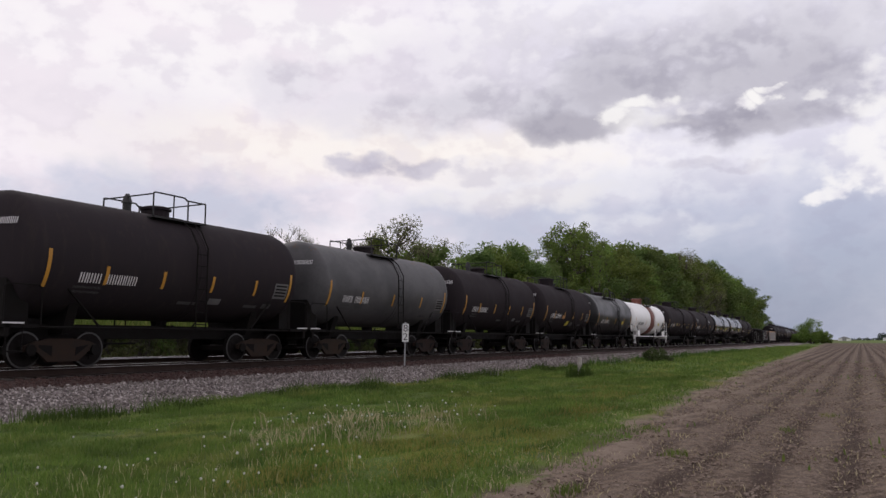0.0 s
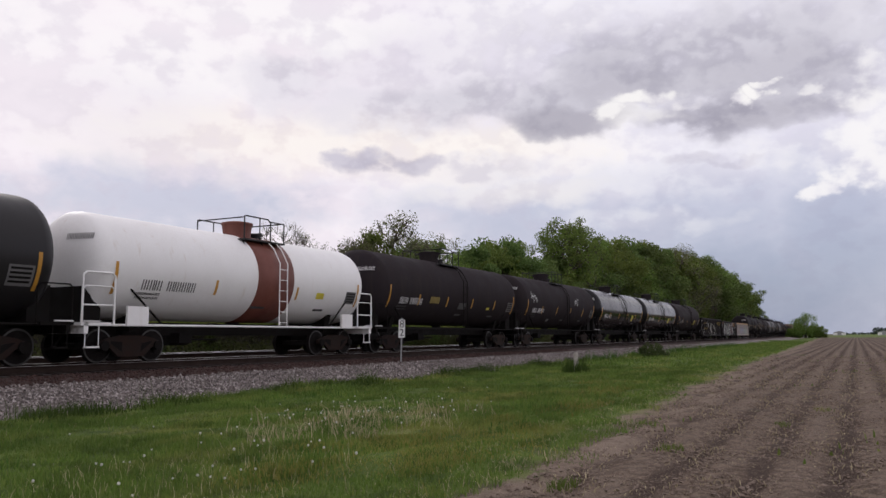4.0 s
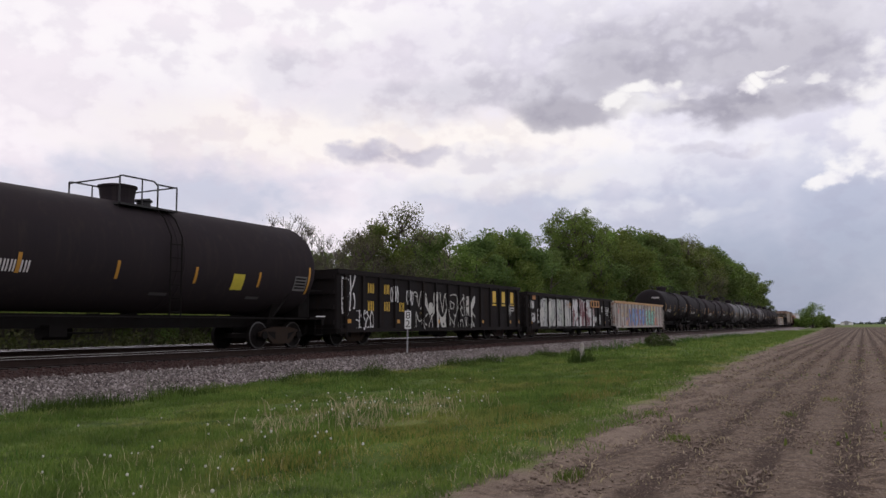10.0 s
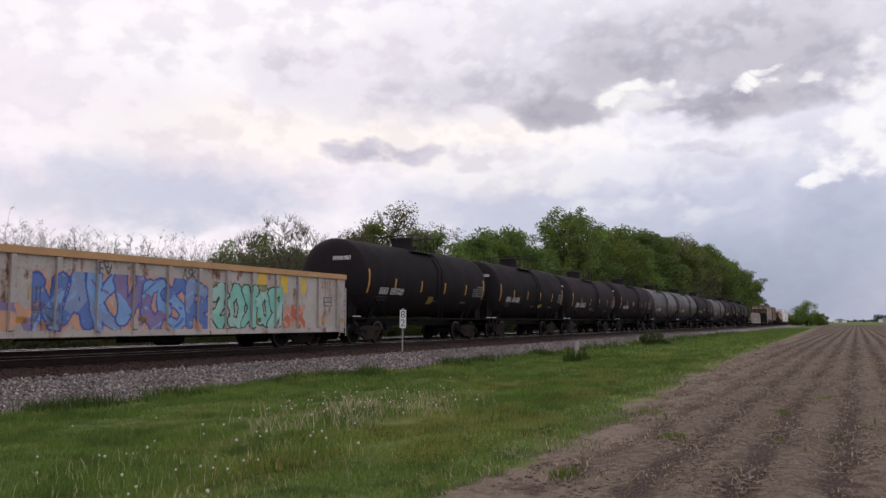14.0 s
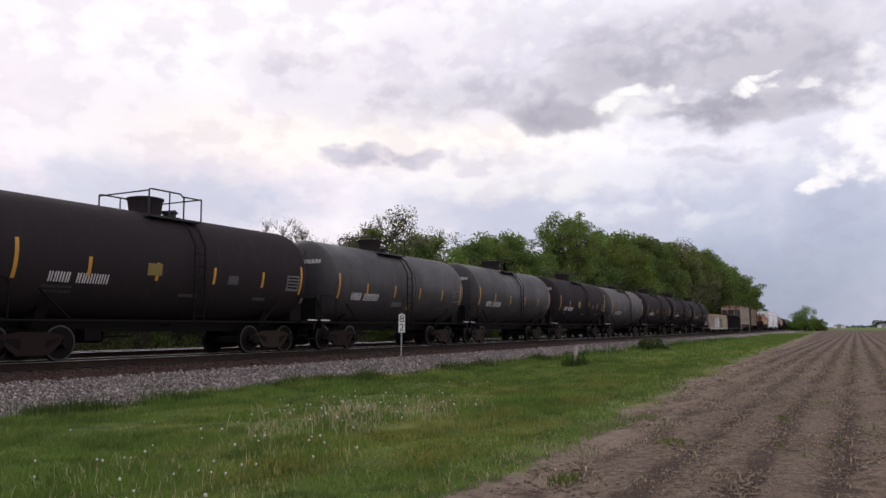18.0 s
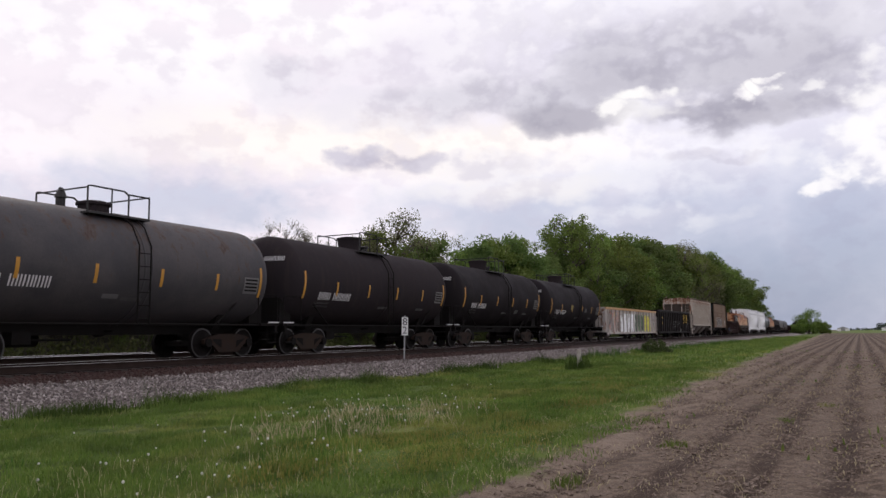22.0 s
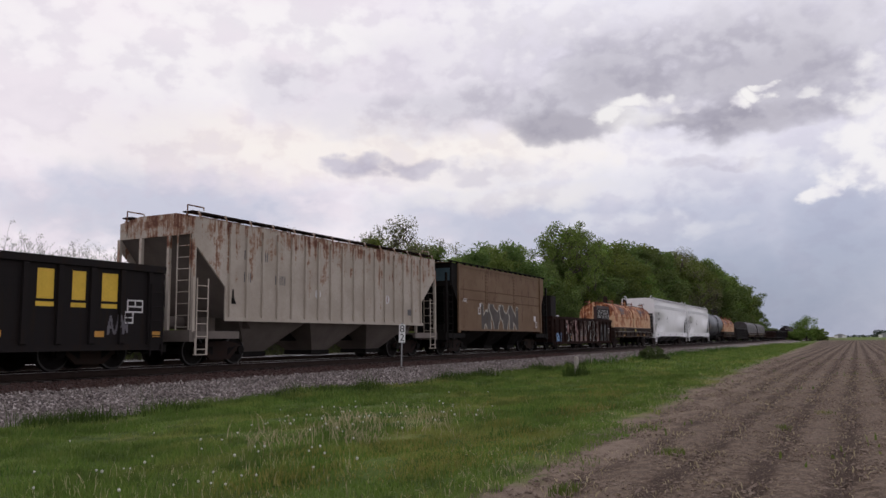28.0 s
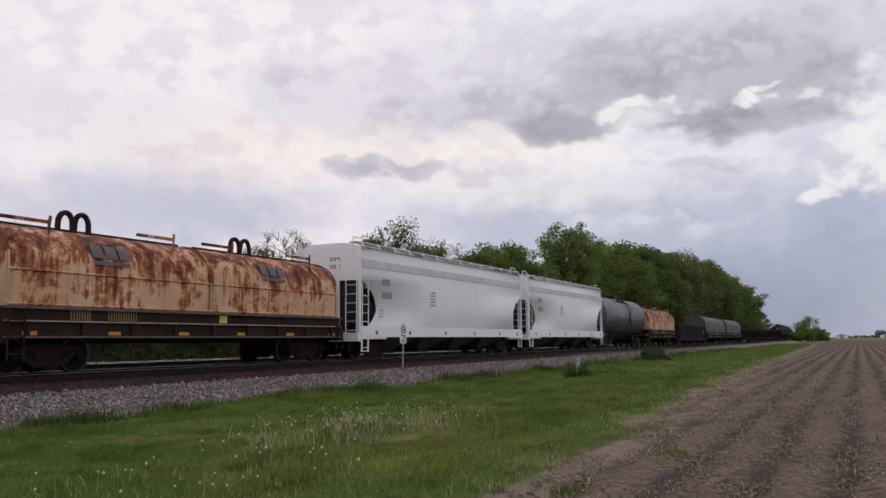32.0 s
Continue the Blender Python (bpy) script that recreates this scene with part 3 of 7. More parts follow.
# ---------------------------------------------------------------- ground, line
def spread(stops):
    """Grid lines from (start, end, step) runs."""
    out = []
    for a, b, s in stops:
        n = max(1, round((b - a) / s))
        out += [a + (b - a) * i / n for i in range(n)]
    return out + [stops[-1][1]]


def build_ground():
    xs = spread(((-600, -60, 60), (-60, 0, 6), (0, 4, 1), (4, 26, 0.25), (26, 60, 1.0), (60, 200, 7), (200, 800, 40), (800, 4600, 380)))
    ys = spread(((-4200, -300, 390), (-300, -30, 27), (-30, -10, 1), (-10, 5, 0.0955), (5, 13, 0.25), (13, 34, 0.7), (34, 80, 4), (80, 400, 40), (400, 4200, 380)))
    X, Y = np.meshgrid(xs, ys, indexing="ij")
    ridge = -np.sin((Y + 0.05 * np.sin(X * 0.31 + 0.8 * Y)) * 8.267) * 0.014 * (1 + 0.6 * np.sin(X * 0.9 + Y * 2.0)) * np.clip((4.4 - Y) / 1.0, 0, 1) * (Y > -12) * (X < 190) * (X > -2)
    rough = 0.02 * np.sin(X * 2.1 + 1.3 * np.sin(Y * 1.7)) * np.sin(Y * 2.6 + X * 0.6) + 0.004 * np.sin(X * 7.1 + Y * 5.3) * np.sin(Y * 8.9 - X * 3.1)
    near = (X > -5) & (X < 190) & (Y > -12) & (Y < 15)
    Z = np.where(near, ridge + rough, 0.0)
    Z += np.where((Y > 4.4) & (Y < 13), 0.05 * np.sin((Y - 4.4) / 8.6 * np.pi), 0)
    Z += np.where(near & (Y > 4.4) & (Y < 12.5) & (X < 60), 0.03 * np.sin(X * 1.3 + 2.2 * np.sin(Y * 0.9)) * np.sin(Y * 1.9 + 0.7 * X), 0)
    Z = np.where(Y > 14, -0.05, Z)
    nx, ny = len(xs), len(ys)
    v = np.stack((X, Y, Z), -1).reshape(-1, 3)
    i = np.arange(nx * ny).reshape(nx, ny)
    f = np.stack((i[:-1, :-1], i[1:, :-1], i[1:, 1:], i[:-1, 1:]), -1).reshape(-1, 4)
    me = bpy.data.meshes.new("ground")
    me.from_pydata(v.tolist(), [], f.tolist())
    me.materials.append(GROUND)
    me.polygons.foreach_set("use_smooth", [True] * len(f))
    tagged(new("ground", me), "ploughed brown field beside rough green verge", "", "", "structure")


LINE_X = spread(((-480, -40, 40), (-40, 80, 8), (80, 700, 20), (700, 1200, 100)))


def strip(name, outline, mat, label, closed=True):
    """A long bed of (y, z) outline that follows the line."""
    s = Shape()
    n = len(outline)
    for x in LINE_X:
        s.v += [(x, y + off(x), z) for y, z in outline]
    for k in range(len(LINE_X) - 1):
        for i in range(n if closed else n - 1):
            j = (i + 1) % n
            s.f.append((k * n + i, (k + 1) * n + i, (k + 1) * n + j, k * n + j))
    return structure(name, s, mat, label)


def build_line():
    strip("ballast_bank", ((12.3, -0.08), (13.6, 0.06), (15.0, 0.21), (15.95, 0.34), (15.95, -0.1)), BALLAST, "sloping bank of crushed grey stone")
    strip("track_bed", ((15.95, -0.09), (15.95, 0.345), (16.4, 0.40), (17.0, 0.475), (25.0, 0.50), (26.3, 0.40), (28.4, -0.07)), OILED, "dark rust-stained ballast under two tracks")
    for name, mid, top in (("track_near", TRACK, RAIL), ("track_far", TRACK_2, RAIL + 0.07)):
        foot = tagged(new(name), "steel rails on creosoted timber ties", "", "", "structure")
        for side in (-0.7525, 0.7525):
            s = Shape()
            y = mid + side
            prof = ((y - 0.075, top - 0.178), (y + 0.075, top - 0.178), (y + 0.075, top - 0.165), (y + 0.012, top - 0.145), (y + 0.012, top - 0.045),
                    (y + 0.037, top - 0.035), (y + 0.037, top - 0.006), (y + 0.030, top), (y - 0.030, top), (y - 0.037, top - 0.006), (y - 0.037, top - 0.035), (y - 0.012, top - 0.045), (y - 0.012, top - 0.145), (y - 0.075, top - 0.165))
            n = len(prof)
            for x in LINE_X:
                s.v += [(x, py + off(x), pz) for py, pz in prof]
            for k in range(len(LINE_X) - 1):
                for i in range(n):
                    j = (i + 1) % n
                    s.f.append((k * n + i, (k + 1) * n + i, (k + 1) * n + j, k * n + j))
            me = s.mesh("rail", [RAILSIDE, RAILSTEEL])
            bright = {7, 8}
            me.polygons.foreach_set("material_index", [1 if (i % n) in bright else 0 for i in range(len(s.f))])
            part("rail", me, None, foot)
        tie = shared(("tie", 0), lambda: Shape().box(-0.11, 0.11, -1.3, 1.3, -0.17, 0.0), TIE)
        for i in range(140):
            x = 3 + i * 0.53
            part("tie", tie, None, foot, at=(x + 0.03 * math.sin(i * 7.3), mid + off(x) + 0.03 * math.sin(i * 3.1), top - 0.182))


build_ground()
build_line()


# ---------------------------------------------------------------- marks, paint
def glyphs(rng, n):
    """Plain upright bars, two thin ones for each written character: (x, z, width, height) in units of the height."""
    out, x = [], 0.0
    for _ in range(n):
        wd = rng.uniform(0.40, 0.50)
        out += [(x, 0, 0.15, 1), (x + wd - 0.15, 0, 0.15, 1)]
        x += wd + 0.17
    return out, x


def drum_text(parent, x, ang, size, n, r, zc, mat, rng, name="lettering", label=""):
    s = Shape()
    bars, length = glyphs(rng, n)
    k = math.degrees(size / r)
    for bx, bz, bw, bh in bars:
        s.curved(x + bx * size, x + (bx + bw) * size, ang + bz * k, ang + (bz + bh) * k, r + 0.006, zc, 2)
    part(name, s, mat, parent, label)
    return length * size


def flat_text(parent, x, z, size, n, y, mat, rng, name="lettering", label="", wide=1.0):
    s = Shape()
    bars, length = glyphs(rng, n)
    for bx, bz, bw, bh in bars:
        x0, x1, z0, z1 = x + bx * size * wide, x + (bx + bw) * size * wide, z + bz * size, z + (bz + bh) * size
        s.quad((x0, y, z0), (x1, y, z0), (x1, y, z1), (x0, y, z1))
    part(name, s, mat, parent, label)
    return length * size * wide


def numeral(ch, size):
    cu = bpy.data.curves.new("numeral", "FONT")
    cu.body, cu.size, cu.align_x, cu.extrude = ch, size, "CENTER", 0.002
    ob = bpy.data.objects.new("numeral_curve", cu)
    me = bpy.data.meshes.new_from_object(ob)
    bpy.data.objects.remove(ob)
    me.materials.append(SIGNBLACK)
    return me


STROKES = ((((0.95, 0.85), (0.5, 1.0), (0.1, 0.72), (0.9, 0.3), (0.5, 0.0), (0.05, 0.15)),),
           (((0.9, 1.0), (0.1, 0.95), (0.15, 0.05), (0.95, 0.0)), ((0.1, 0.5), (0.8, 0.45))),
           (((0.1, 0.0), (0.05, 1.0), (0.85, 0.05), (0.95, 1.0)),),
           (((0.2, 1.0), (0.1, 0.0)), ((1.0, 1.0), (0.2, 0.5), (0.95, 0.0))),
           (((0.0, 0.0), (0.5, 1.0), (1.0, 0.0)), ((0.25, 0.35), (0.75, 0.35))),
           (((0.0, 0.0), (0.15, 1.0), (0.5, 0.4), (0.85, 1.0), (1.0, 0.0)),),
           (((0.15, 0.0), (0.1, 1.0), (0.85, 0.9), (0.75, 0.5), (0.2, 0.45), (1.0, 0.0)),),
           (((0.5, 1.0), (0.08, 0.6), (0.3, 0.05), (0.8, 0.05), (0.95, 0.6), (0.5, 1.0)),))


def scrawl(parent, x0, x1, z0, z1, y, letters, colours, rng, ribs=(), rib_y=None, rib_w=0.1, cell=0.026, fat=0.13, line=None, halo=None, label="spray-painted lettering on the side"):
    """Spray paint as cells that lie on the sheet and over its posts: fat overlapping strokes in two tones, an outline, a cloud behind."""
    nx, nz = max(4, int((x1 - x0) / cell)), max(4, int((z1 - z0) / cell))
    gx, gz = np.meshgrid(x0 + (np.arange(nx) + 0.5) * cell, z0 + (np.arange(nz) + 0.5) * cell)
    best = np.full(gx.shape, 9.0)
    hue = np.zeros(gx.shape, int)
    kind = np.zeros(gx.shape, int)
    wd, ht = (x1 - x0) / letters, z1 - z0
    edge = (0.5 * fat if line is None else line) if colours[0] is not None else 0.0
    tones = len(colours) - 1
    for i in range(letters):
        flip, turn_ = rng.random() < 0.5, rng.random() < 0.5
        tilt, rise = rng.uniform(-0.12, 0.12), rng.uniform(0.0, 0.12)
        d = np.full(gx.shape, 9.0)
        for strokes in STROKES[rng.randrange(len(STROKES))]:
            pts = []
            for q, r in strokes:
                q, r = 1 - q if flip else q, 1 - r if turn_ else r
                q = q + tilt * (r - 0.5) + rng.uniform(-0.10, 0.10)
                r = (rise if i % 2 else 0.0) + r * (1 - rise) + rng.uniform(-0.06, 0.06)
                pad = min(0.3, fat / ht)
                pts.append((x0 + (i - 0.10 + 1.2 * (0.12 + 0.76 * q)) * wd, z0 + ht * (pad + (1 - 2 * pad) * min(1.0, max(0.0, r)))))
            for (ax, az_), (bx, bz) in zip(pts, pts[1:]):
                dx, dz = bx - ax, bz - az_
                t = np.clip(((gx - ax) * dx + (gz - az_) * dz) / (dx * dx + dz * dz + 1e-6), 0, 1)
                bow = 0.03 * ht * np.sin(t * np.pi) * (1 if i % 2 else -1)
                d = np.minimum(d, np.hypot(gx - ax - t * dx - bow, gz - az_ - t * dz) / (0.75 + 0.5 * t))
        d = d + 0.12 * fat * np.sin(gx * 6 + 3 * np.sin(gz * 5)) * np.sin(gz * 7 + i)
        body, rim_ = d < fat, (d >= fat) & (d < fat + edge)
        split_ = (gz - z0) / ht + 0.18 * np.sin(gx * 4.3 + 2.0 * i) > 0.5
        mott = np.sin(gx * 8.1 + 2.5 * np.sin(gz * 6.3 + i)) * np.sin(gz * 7.7 + 1.9 * np.sin(gx * 5.1)) > 0.78
        fill = 1 + (i + split_ + mott) % tones
        hue = np.where(d < best, i, hue)
        kind = np.where(body, fill, np.where(rim_, len(colours), kind))
        hue = np.where(body | rim_, i, hue)
        best = np.minimum(best, d)
    if halo is not None:
        kind = np.where((kind == 0) & (best < fat + edge + 0.10 + 0.07 * np.sin(gx * 4) * np.sin(gz * 6 + gx)), len(colours) + 1, kind)
    letter = [(Shape(), []) for _ in range(letters)]
    for r in range(nz):
        c = 0
        while c < nx:
            k, who = kind[r, c], hue[r, c]
            onrib = any(abs(gx[r, c] - q) < rib_w for q in ribs)
            e = c
            while e < nx and kind[r, e] == k and hue[r, e] == who and any(abs(gx[r, e] - q) < rib_w for q in ribs) == onrib:
                e += 1
            if k and (k >= len(colours) or colours[k] is not None):
                s, mats = letter[who]
                yy = (rib_y if onrib else y) - 0.006
                a, b, zz = gx[r, c] - cell / 2, gx[r, e - 1] + cell / 2, gz[r, c]
                s.quad((a, yy, zz - cell / 2), (b, yy, zz - cell / 2), (b, yy, zz + cell / 2), (a, yy, zz + cell / 2))
                mats.append(0 if k == len(colours) else min(k, len(colours)))
            c = e
    for s, mats in letter:
        if mats:
            me = s.mesh("graffiti", [colours[0] or colours[1]] + [q or colours[0] for q in colours[1:]] + [halo or colours[1]])
            me.polygons.foreach_set("material_index", mats)
            part("graffiti", me, None, parent, label)


# ---------------------------------------------------------------- railway cars
WHEELSETS = []       # (wheelset, its place along the train)


def wheelset_shape():
    s = Shape()
    for side in (-1, 1):
        y = side * 0.7525
        s.turned(((y - 0.07, 0.40), (y - 0.065, 0.445), (y + 0.045 * -side, 0.457), (y + 0.065, 0.457)), "y", 24)
        s.turned(((y + side * 0.066, 0.30), (y + side * 0.075, 0.12), (y + side * 0.20, 0.11), (y + side * 0.21, 0.08)), "y", 12)
        for q in range(5):
            t = 2 * math.pi * q / 5
            s.box(0.2 * math.cos(t) - 0.05, 0.2 * math.cos(t) + 0.05, y + side * 0.067, y + side * 0.085, 0.2 * math.sin(t) - 0.05, 0.2 * math.sin(t) + 0.05)
    s.turned(((-0.7, 0.085), (0.7, 0.085)), "y", 10)
    return s


def side_frame_shape():
    s = Shape()
    s.prism(((-1.05, 0.55), (-1.05, 0.42), (-0.72, 0.42), (-0.42, 0.17), (0.42, 0.17), (0.72, 0.42), (1.05, 0.42), (1.05, 0.55), (0.75, 0.66), (0.35, 0.73), (-0.35, 0.73), (-0.75, 0.66)), -0.055, 0.055)
    return s


def side_frame_hole():
    s = Shape().box(-1.0, 1.0, -0.02, 0.02, 0.44, 0.48)
    for a, b in ((-0.68, -0.32), (0.32, 0.68)):
        s.prism(((a if a < 0 else a + 0.02, 0.52), (b if a < 0 else a, 0.30), (b, 0.56), (a if a < 0 else b, 0.58)), -0.062, 0.062)
    for q in (-0.18, -0.06, 0.06, 0.18):
        s.turned(((0.28, 0.055), (0.52, 0.055)), "z", 8, (q, 0.0, 0.0))
    for q in (-0.89, 0.89):
        s.turned(((-0.11, 0.135), (0.11, 0.135)), "y", 12, (q, 0, 0.457))
    return s


def truck(car, x, s_car):
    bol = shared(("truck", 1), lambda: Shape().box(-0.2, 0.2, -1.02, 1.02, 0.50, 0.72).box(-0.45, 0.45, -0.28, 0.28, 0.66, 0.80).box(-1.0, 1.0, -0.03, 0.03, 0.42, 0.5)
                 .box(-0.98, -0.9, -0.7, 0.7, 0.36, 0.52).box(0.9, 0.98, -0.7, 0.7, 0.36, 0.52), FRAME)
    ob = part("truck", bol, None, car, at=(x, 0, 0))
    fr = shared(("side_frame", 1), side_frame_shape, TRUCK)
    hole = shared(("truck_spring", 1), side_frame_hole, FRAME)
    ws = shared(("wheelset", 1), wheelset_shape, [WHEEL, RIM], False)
    ws.polygons.foreach_set("material_index", [1 if i < 24 else 0 for i in range(len(ws.polygons))])
    for y in (-1.0, 1.0):
        part("side_frame", fr, None, ob, at=(0, y, 0))
        part("truck_spring", hole, None, ob, at=(0, y, 0))
    for q in (-0.89, 0.89):
        wo = part("wheelset", ws, None, ob, at=(q, 0, 0.457))
        WHEELSETS.append((wo, s_car + x + q))
    return ob


def couplers(car, half):
    def make():
        s = Shape()
        s.box(-0.55, 0.05, -0.07, 0.07, 0.80, 0.95).box(0.0, 0.20, -0.14, 0.10, 0.76, 1.0).box(0.12, 0.27, 0.02, 0.13, 0.78, 0.98)
        s.path(((-0.2, 0.25, 0.72), (0.0, 0.25, 0.45), (0.2, 0.20, 0.38), (0.3, 0.15, 0.45)), 0.025)
        return s
    me = shared(("coupler", 1), make, FRAME)
    part("coupler", me, None, car, at=(half - 0.28, 0, 0))
    part("coupler", me, None, car, at=(-half + 0.28, 0, 0), turn=math.pi)


def ladder(car, x, y, z0, z1, mat, wide=0.42, along="x", name="ladder", step=0.33):
    s = Shape()
    d = wide / 2
    ends = ((x - d, y), (x + d, y)) if along == "x" else ((x, y - d), (x, y + d))
    for ex, ey in ends:
        s.bar((ex, ey, z0), (ex, ey, z1), 0.022, 5)
    n = max(2, int((z1 - z0) / step))
    for i in range(n):
        z = z0 + (i + 0.4) * (z1 - z0) / n
        s.bar((*ends[0], z), (*ends[1], z), 0.014, 5)
    part(name, s, mat, car)


def tank_car(s0, s1, paint, label, R=1.56, top=4.25, dome="box", rails="loop", marks=LETTER, stripes=6, panel=None, band=None, big=1.0, seed=0, platform=0.0, frame=FRAME, ends=None, bands=(0.55,), extra=(), mark=0):
    """A tank car between two couplings at s0 and s1 along the train."""
    rng = random.Random(100 + seed)
    L = s1 - s0
    half = L / 2
    mid = (s0 + s1) / 2
    car = thing("tank_car", label, "tank car", "cars of the freight train")
    hs = half - 0.44                       # half length of the shell with its heads
    zc = top - R
    dep = R * 0.36

    def shell():
        rings = [(-hs, 0.02)]
        for i in range(1, 8):
            t = i / 8 * math.pi / 2
            rings.append((-hs + dep * (1 - math.cos(t) ** 0.85), R * math.sin(t) ** 0.85))
        rings += [(-hs + dep, R), (-hs + dep + 0.02, R)]
        n = 9
        rings += [(-(hs - dep) + 2 * (hs - dep) * i / n, R) for i in range(1, n)]
        rings += [(-q, r) for q, r in reversed(rings[:10])]
        return Shape().turned(rings, "x", 48)
    key = ("tank_shell", round(L, 2), R, paint.name)
    part("tank_shell", shared(key, shell, paint, True), None, car, at=(0, 0, zc))
    for b in bands:
        for dx in (-0.12, 0.12):
            part("jacket_band", shared(("jacket_band", R, paint.name), lambda: Shape().turned(((-0.03, R), (-0.03, R + 0.012), (0.03, R + 0.012), (0.03, R)), "x", 48, caps=False), paint, True), None, car, at=(hs * (2 * b - 1) + dx, 0, zc))
    if band:
        a, b, bm_ = band
        part("painted_band", Shape().turned(((a * hs, R), (a * hs, R + 0.006), (b * hs, R + 0.006), (b * hs, R)), "x", 48, caps=False), bm_, car, "oxide red band round the tank", at=(0, 0, zc), smooth=True)
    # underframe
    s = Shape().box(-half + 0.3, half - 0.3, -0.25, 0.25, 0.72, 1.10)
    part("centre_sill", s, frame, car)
    for e in (-1, 1):
        x = e * (half - 0.55)
        s = Shape().box(x - 0.45, x + 0.45, -1.45, 1.45, 0.98, 1.06).box(x + e * 0.3 - 0.06, x + e * 0.3 + 0.06, -1.45, 1.45, 0.78, 1.06)
        for yy in (-1.42, 1.42):
            part("corner_handrail", Shape().path(((x - e * 0.55, yy, 1.0), (x - e * 0.55, yy, 1.9), (x - e * 0.45, yy, 1.98), (x + e * 0.32, yy, 1.98), (x + e * 0.40, yy, 1.9), (x + e * 0.40, yy, 1.0)), 0.018, 5), ends or frame, car)
            step = Shape().box(x + e * 0.1 - 0.2, x + e * 0.1 + 0.2, yy - 0.05, yy + 0.05, 0.42, 0.46)
            for q in (-0.2, 0.2):
                step.bar((x + e * 0.1 + q, yy, 0.44), (x + e * 0.1 + q, yy, 1.0), 0.015, 4)
            part("stirrup_step", step, ends or frame, car)
        part("end_platform", s, ends or frame, car)
        # brace widened into a dark block that fills the gap with shade
        xi, xo = e * (hs - dep * 1.1), e * (hs - 0.02)
        part("head_brace", Shape().prism(((xi, 1.06), (xo, 1.06), (xo, zc - R * 0.42), (xi, zc - R * 0.80)), -1.0, 1.0), frame, car)
        xb = e * (half - 2.3)
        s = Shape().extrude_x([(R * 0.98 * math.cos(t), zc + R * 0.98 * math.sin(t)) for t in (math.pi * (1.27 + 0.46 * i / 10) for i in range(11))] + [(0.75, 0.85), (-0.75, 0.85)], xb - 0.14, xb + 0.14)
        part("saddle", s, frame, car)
        for yy in (-1.3, 1.3):
            part("grab_bar", Shape().bar((xb - e * 0.5, yy, 1.05), (xb + e * 0.9, yy * 0.98, zc - R * 0.25), 0.03, 5), frame, car)
        if ends:
            for yy in (-1.42, 1.42):
                xa, xb2 = x - e * 0.55, x + e * 0.42
                part("end_railing", Shape().path(((xa, yy, 1.0), (xa, yy, 2.25), (xa + e * 0.1, yy, 2.33), (xb2 - e * 0.1, yy, 2.33), (xb2, yy, 2.25), (xb2, yy, 1.0)), 0.028).path(((xa, yy, 1.5), (xb2, yy, 1.5)), 0.022), ends, car, "white pipe railing")
                part("step_plate", Shape().box(xa - e * 0.75 - 0.35, xa - e * 0.75 + 0.35, yy - 0.04, yy + 0.04, 0.98, 1.5), ends, car)
        xw = x + e * 0.16
        part("white_grab_iron", Shape().box(xw - 0.26, xw + 0.26, -1.475, -1.452, 1.07, 1.105), LETTER, car)
        truck(car, e * (half - 2.02), mid)
    couplers(car, half)
    for yy in (-1.36, 1.36):
        part("side_pipe", Shape().path(((-half + 0.9, yy, 1.0), (half - 0.9, yy, 1.0)), 0.035, 6), ends or frame, car)
    s = Shape().turned(((-0.30, 0.10), (-0.22, 0.20), (0.0, 0.24), (0.25, 0.24)), "z", 12, (0.3, 0, zc - R))
    s.bar((0.3, -0.6, zc - R - 0.15), (0.3, 0.6, zc - R - 0.15), 0.03)
    part("outlet_valve", s, frame, car)
    s = Shape().turned(((-0.4, 0.2), (0.45, 0.2)), "x", 12, (-1.7, 0.5, 0.62)).bar((-2.4, -0.3, 0.6), (-0.8, -0.3, 0.6), 0.03).box(-2.6, -2.1, -0.6, -0.1, 0.5, 0.8)
    part("brake_gear", s, frame, car)
    # top fittings
    px = hs * platform
    ztop = top
    hl = 1.5 if rails == "angle" else 1.0
    for yy in (-1, 1):
        s = Shape().box(px - hl, px + hl, yy * 0.86 - 0.22, yy * 0.86 + 0.22, ztop - 0.24, ztop - 0.19)
        for q in (-hl + 0.1, 0, hl - 0.1):
            s.bar((px + q, yy * 0.86, ztop - 0.2), (px + q, yy * 0.95, zc + R * 0.7), 0.03, 5)
        part("walkway", s, PIPE, car)
    ph = ztop + (0.55 if dome == "box" else 0.48)
    if rails == "loop":
        for yy in (-1.02, 1.02):
            x0, x1 = px - hl, px + hl
            s = Shape().path(((x0, yy, ztop - 0.2), (x0, yy, ph - 0.02), (x0 + 0.08, yy, ph), (x1 - 0.85, yy, ph), (x1 - 0.7, yy, ph - 0.1), (x1 - 0.7, yy, ztop - 0.2)), 0.024)
            part("railing_hoop", s, PIPE, car, "black pipe railing")
            part("railing_post", Shape().bar((x0 + 0.75, yy, ztop - 0.2), (x0 + 0.75, yy, ph), 0.02), PIPE, car)
            s = Shape().path(((x1, yy, ztop - 0.2), (x1, yy, ph - 0.07), (x1 - 0.7, yy, ph - 0.07)), 0.024)
            part("end_hoop", s, PIPE, car)
        for q in (-hl, hl):
            part("end_railing", Shape().path(((px + q, -1.02, ph - 0.05), (px + q, 1.02, ph - 0.05)), 0.022), PIPE, car)
    else:
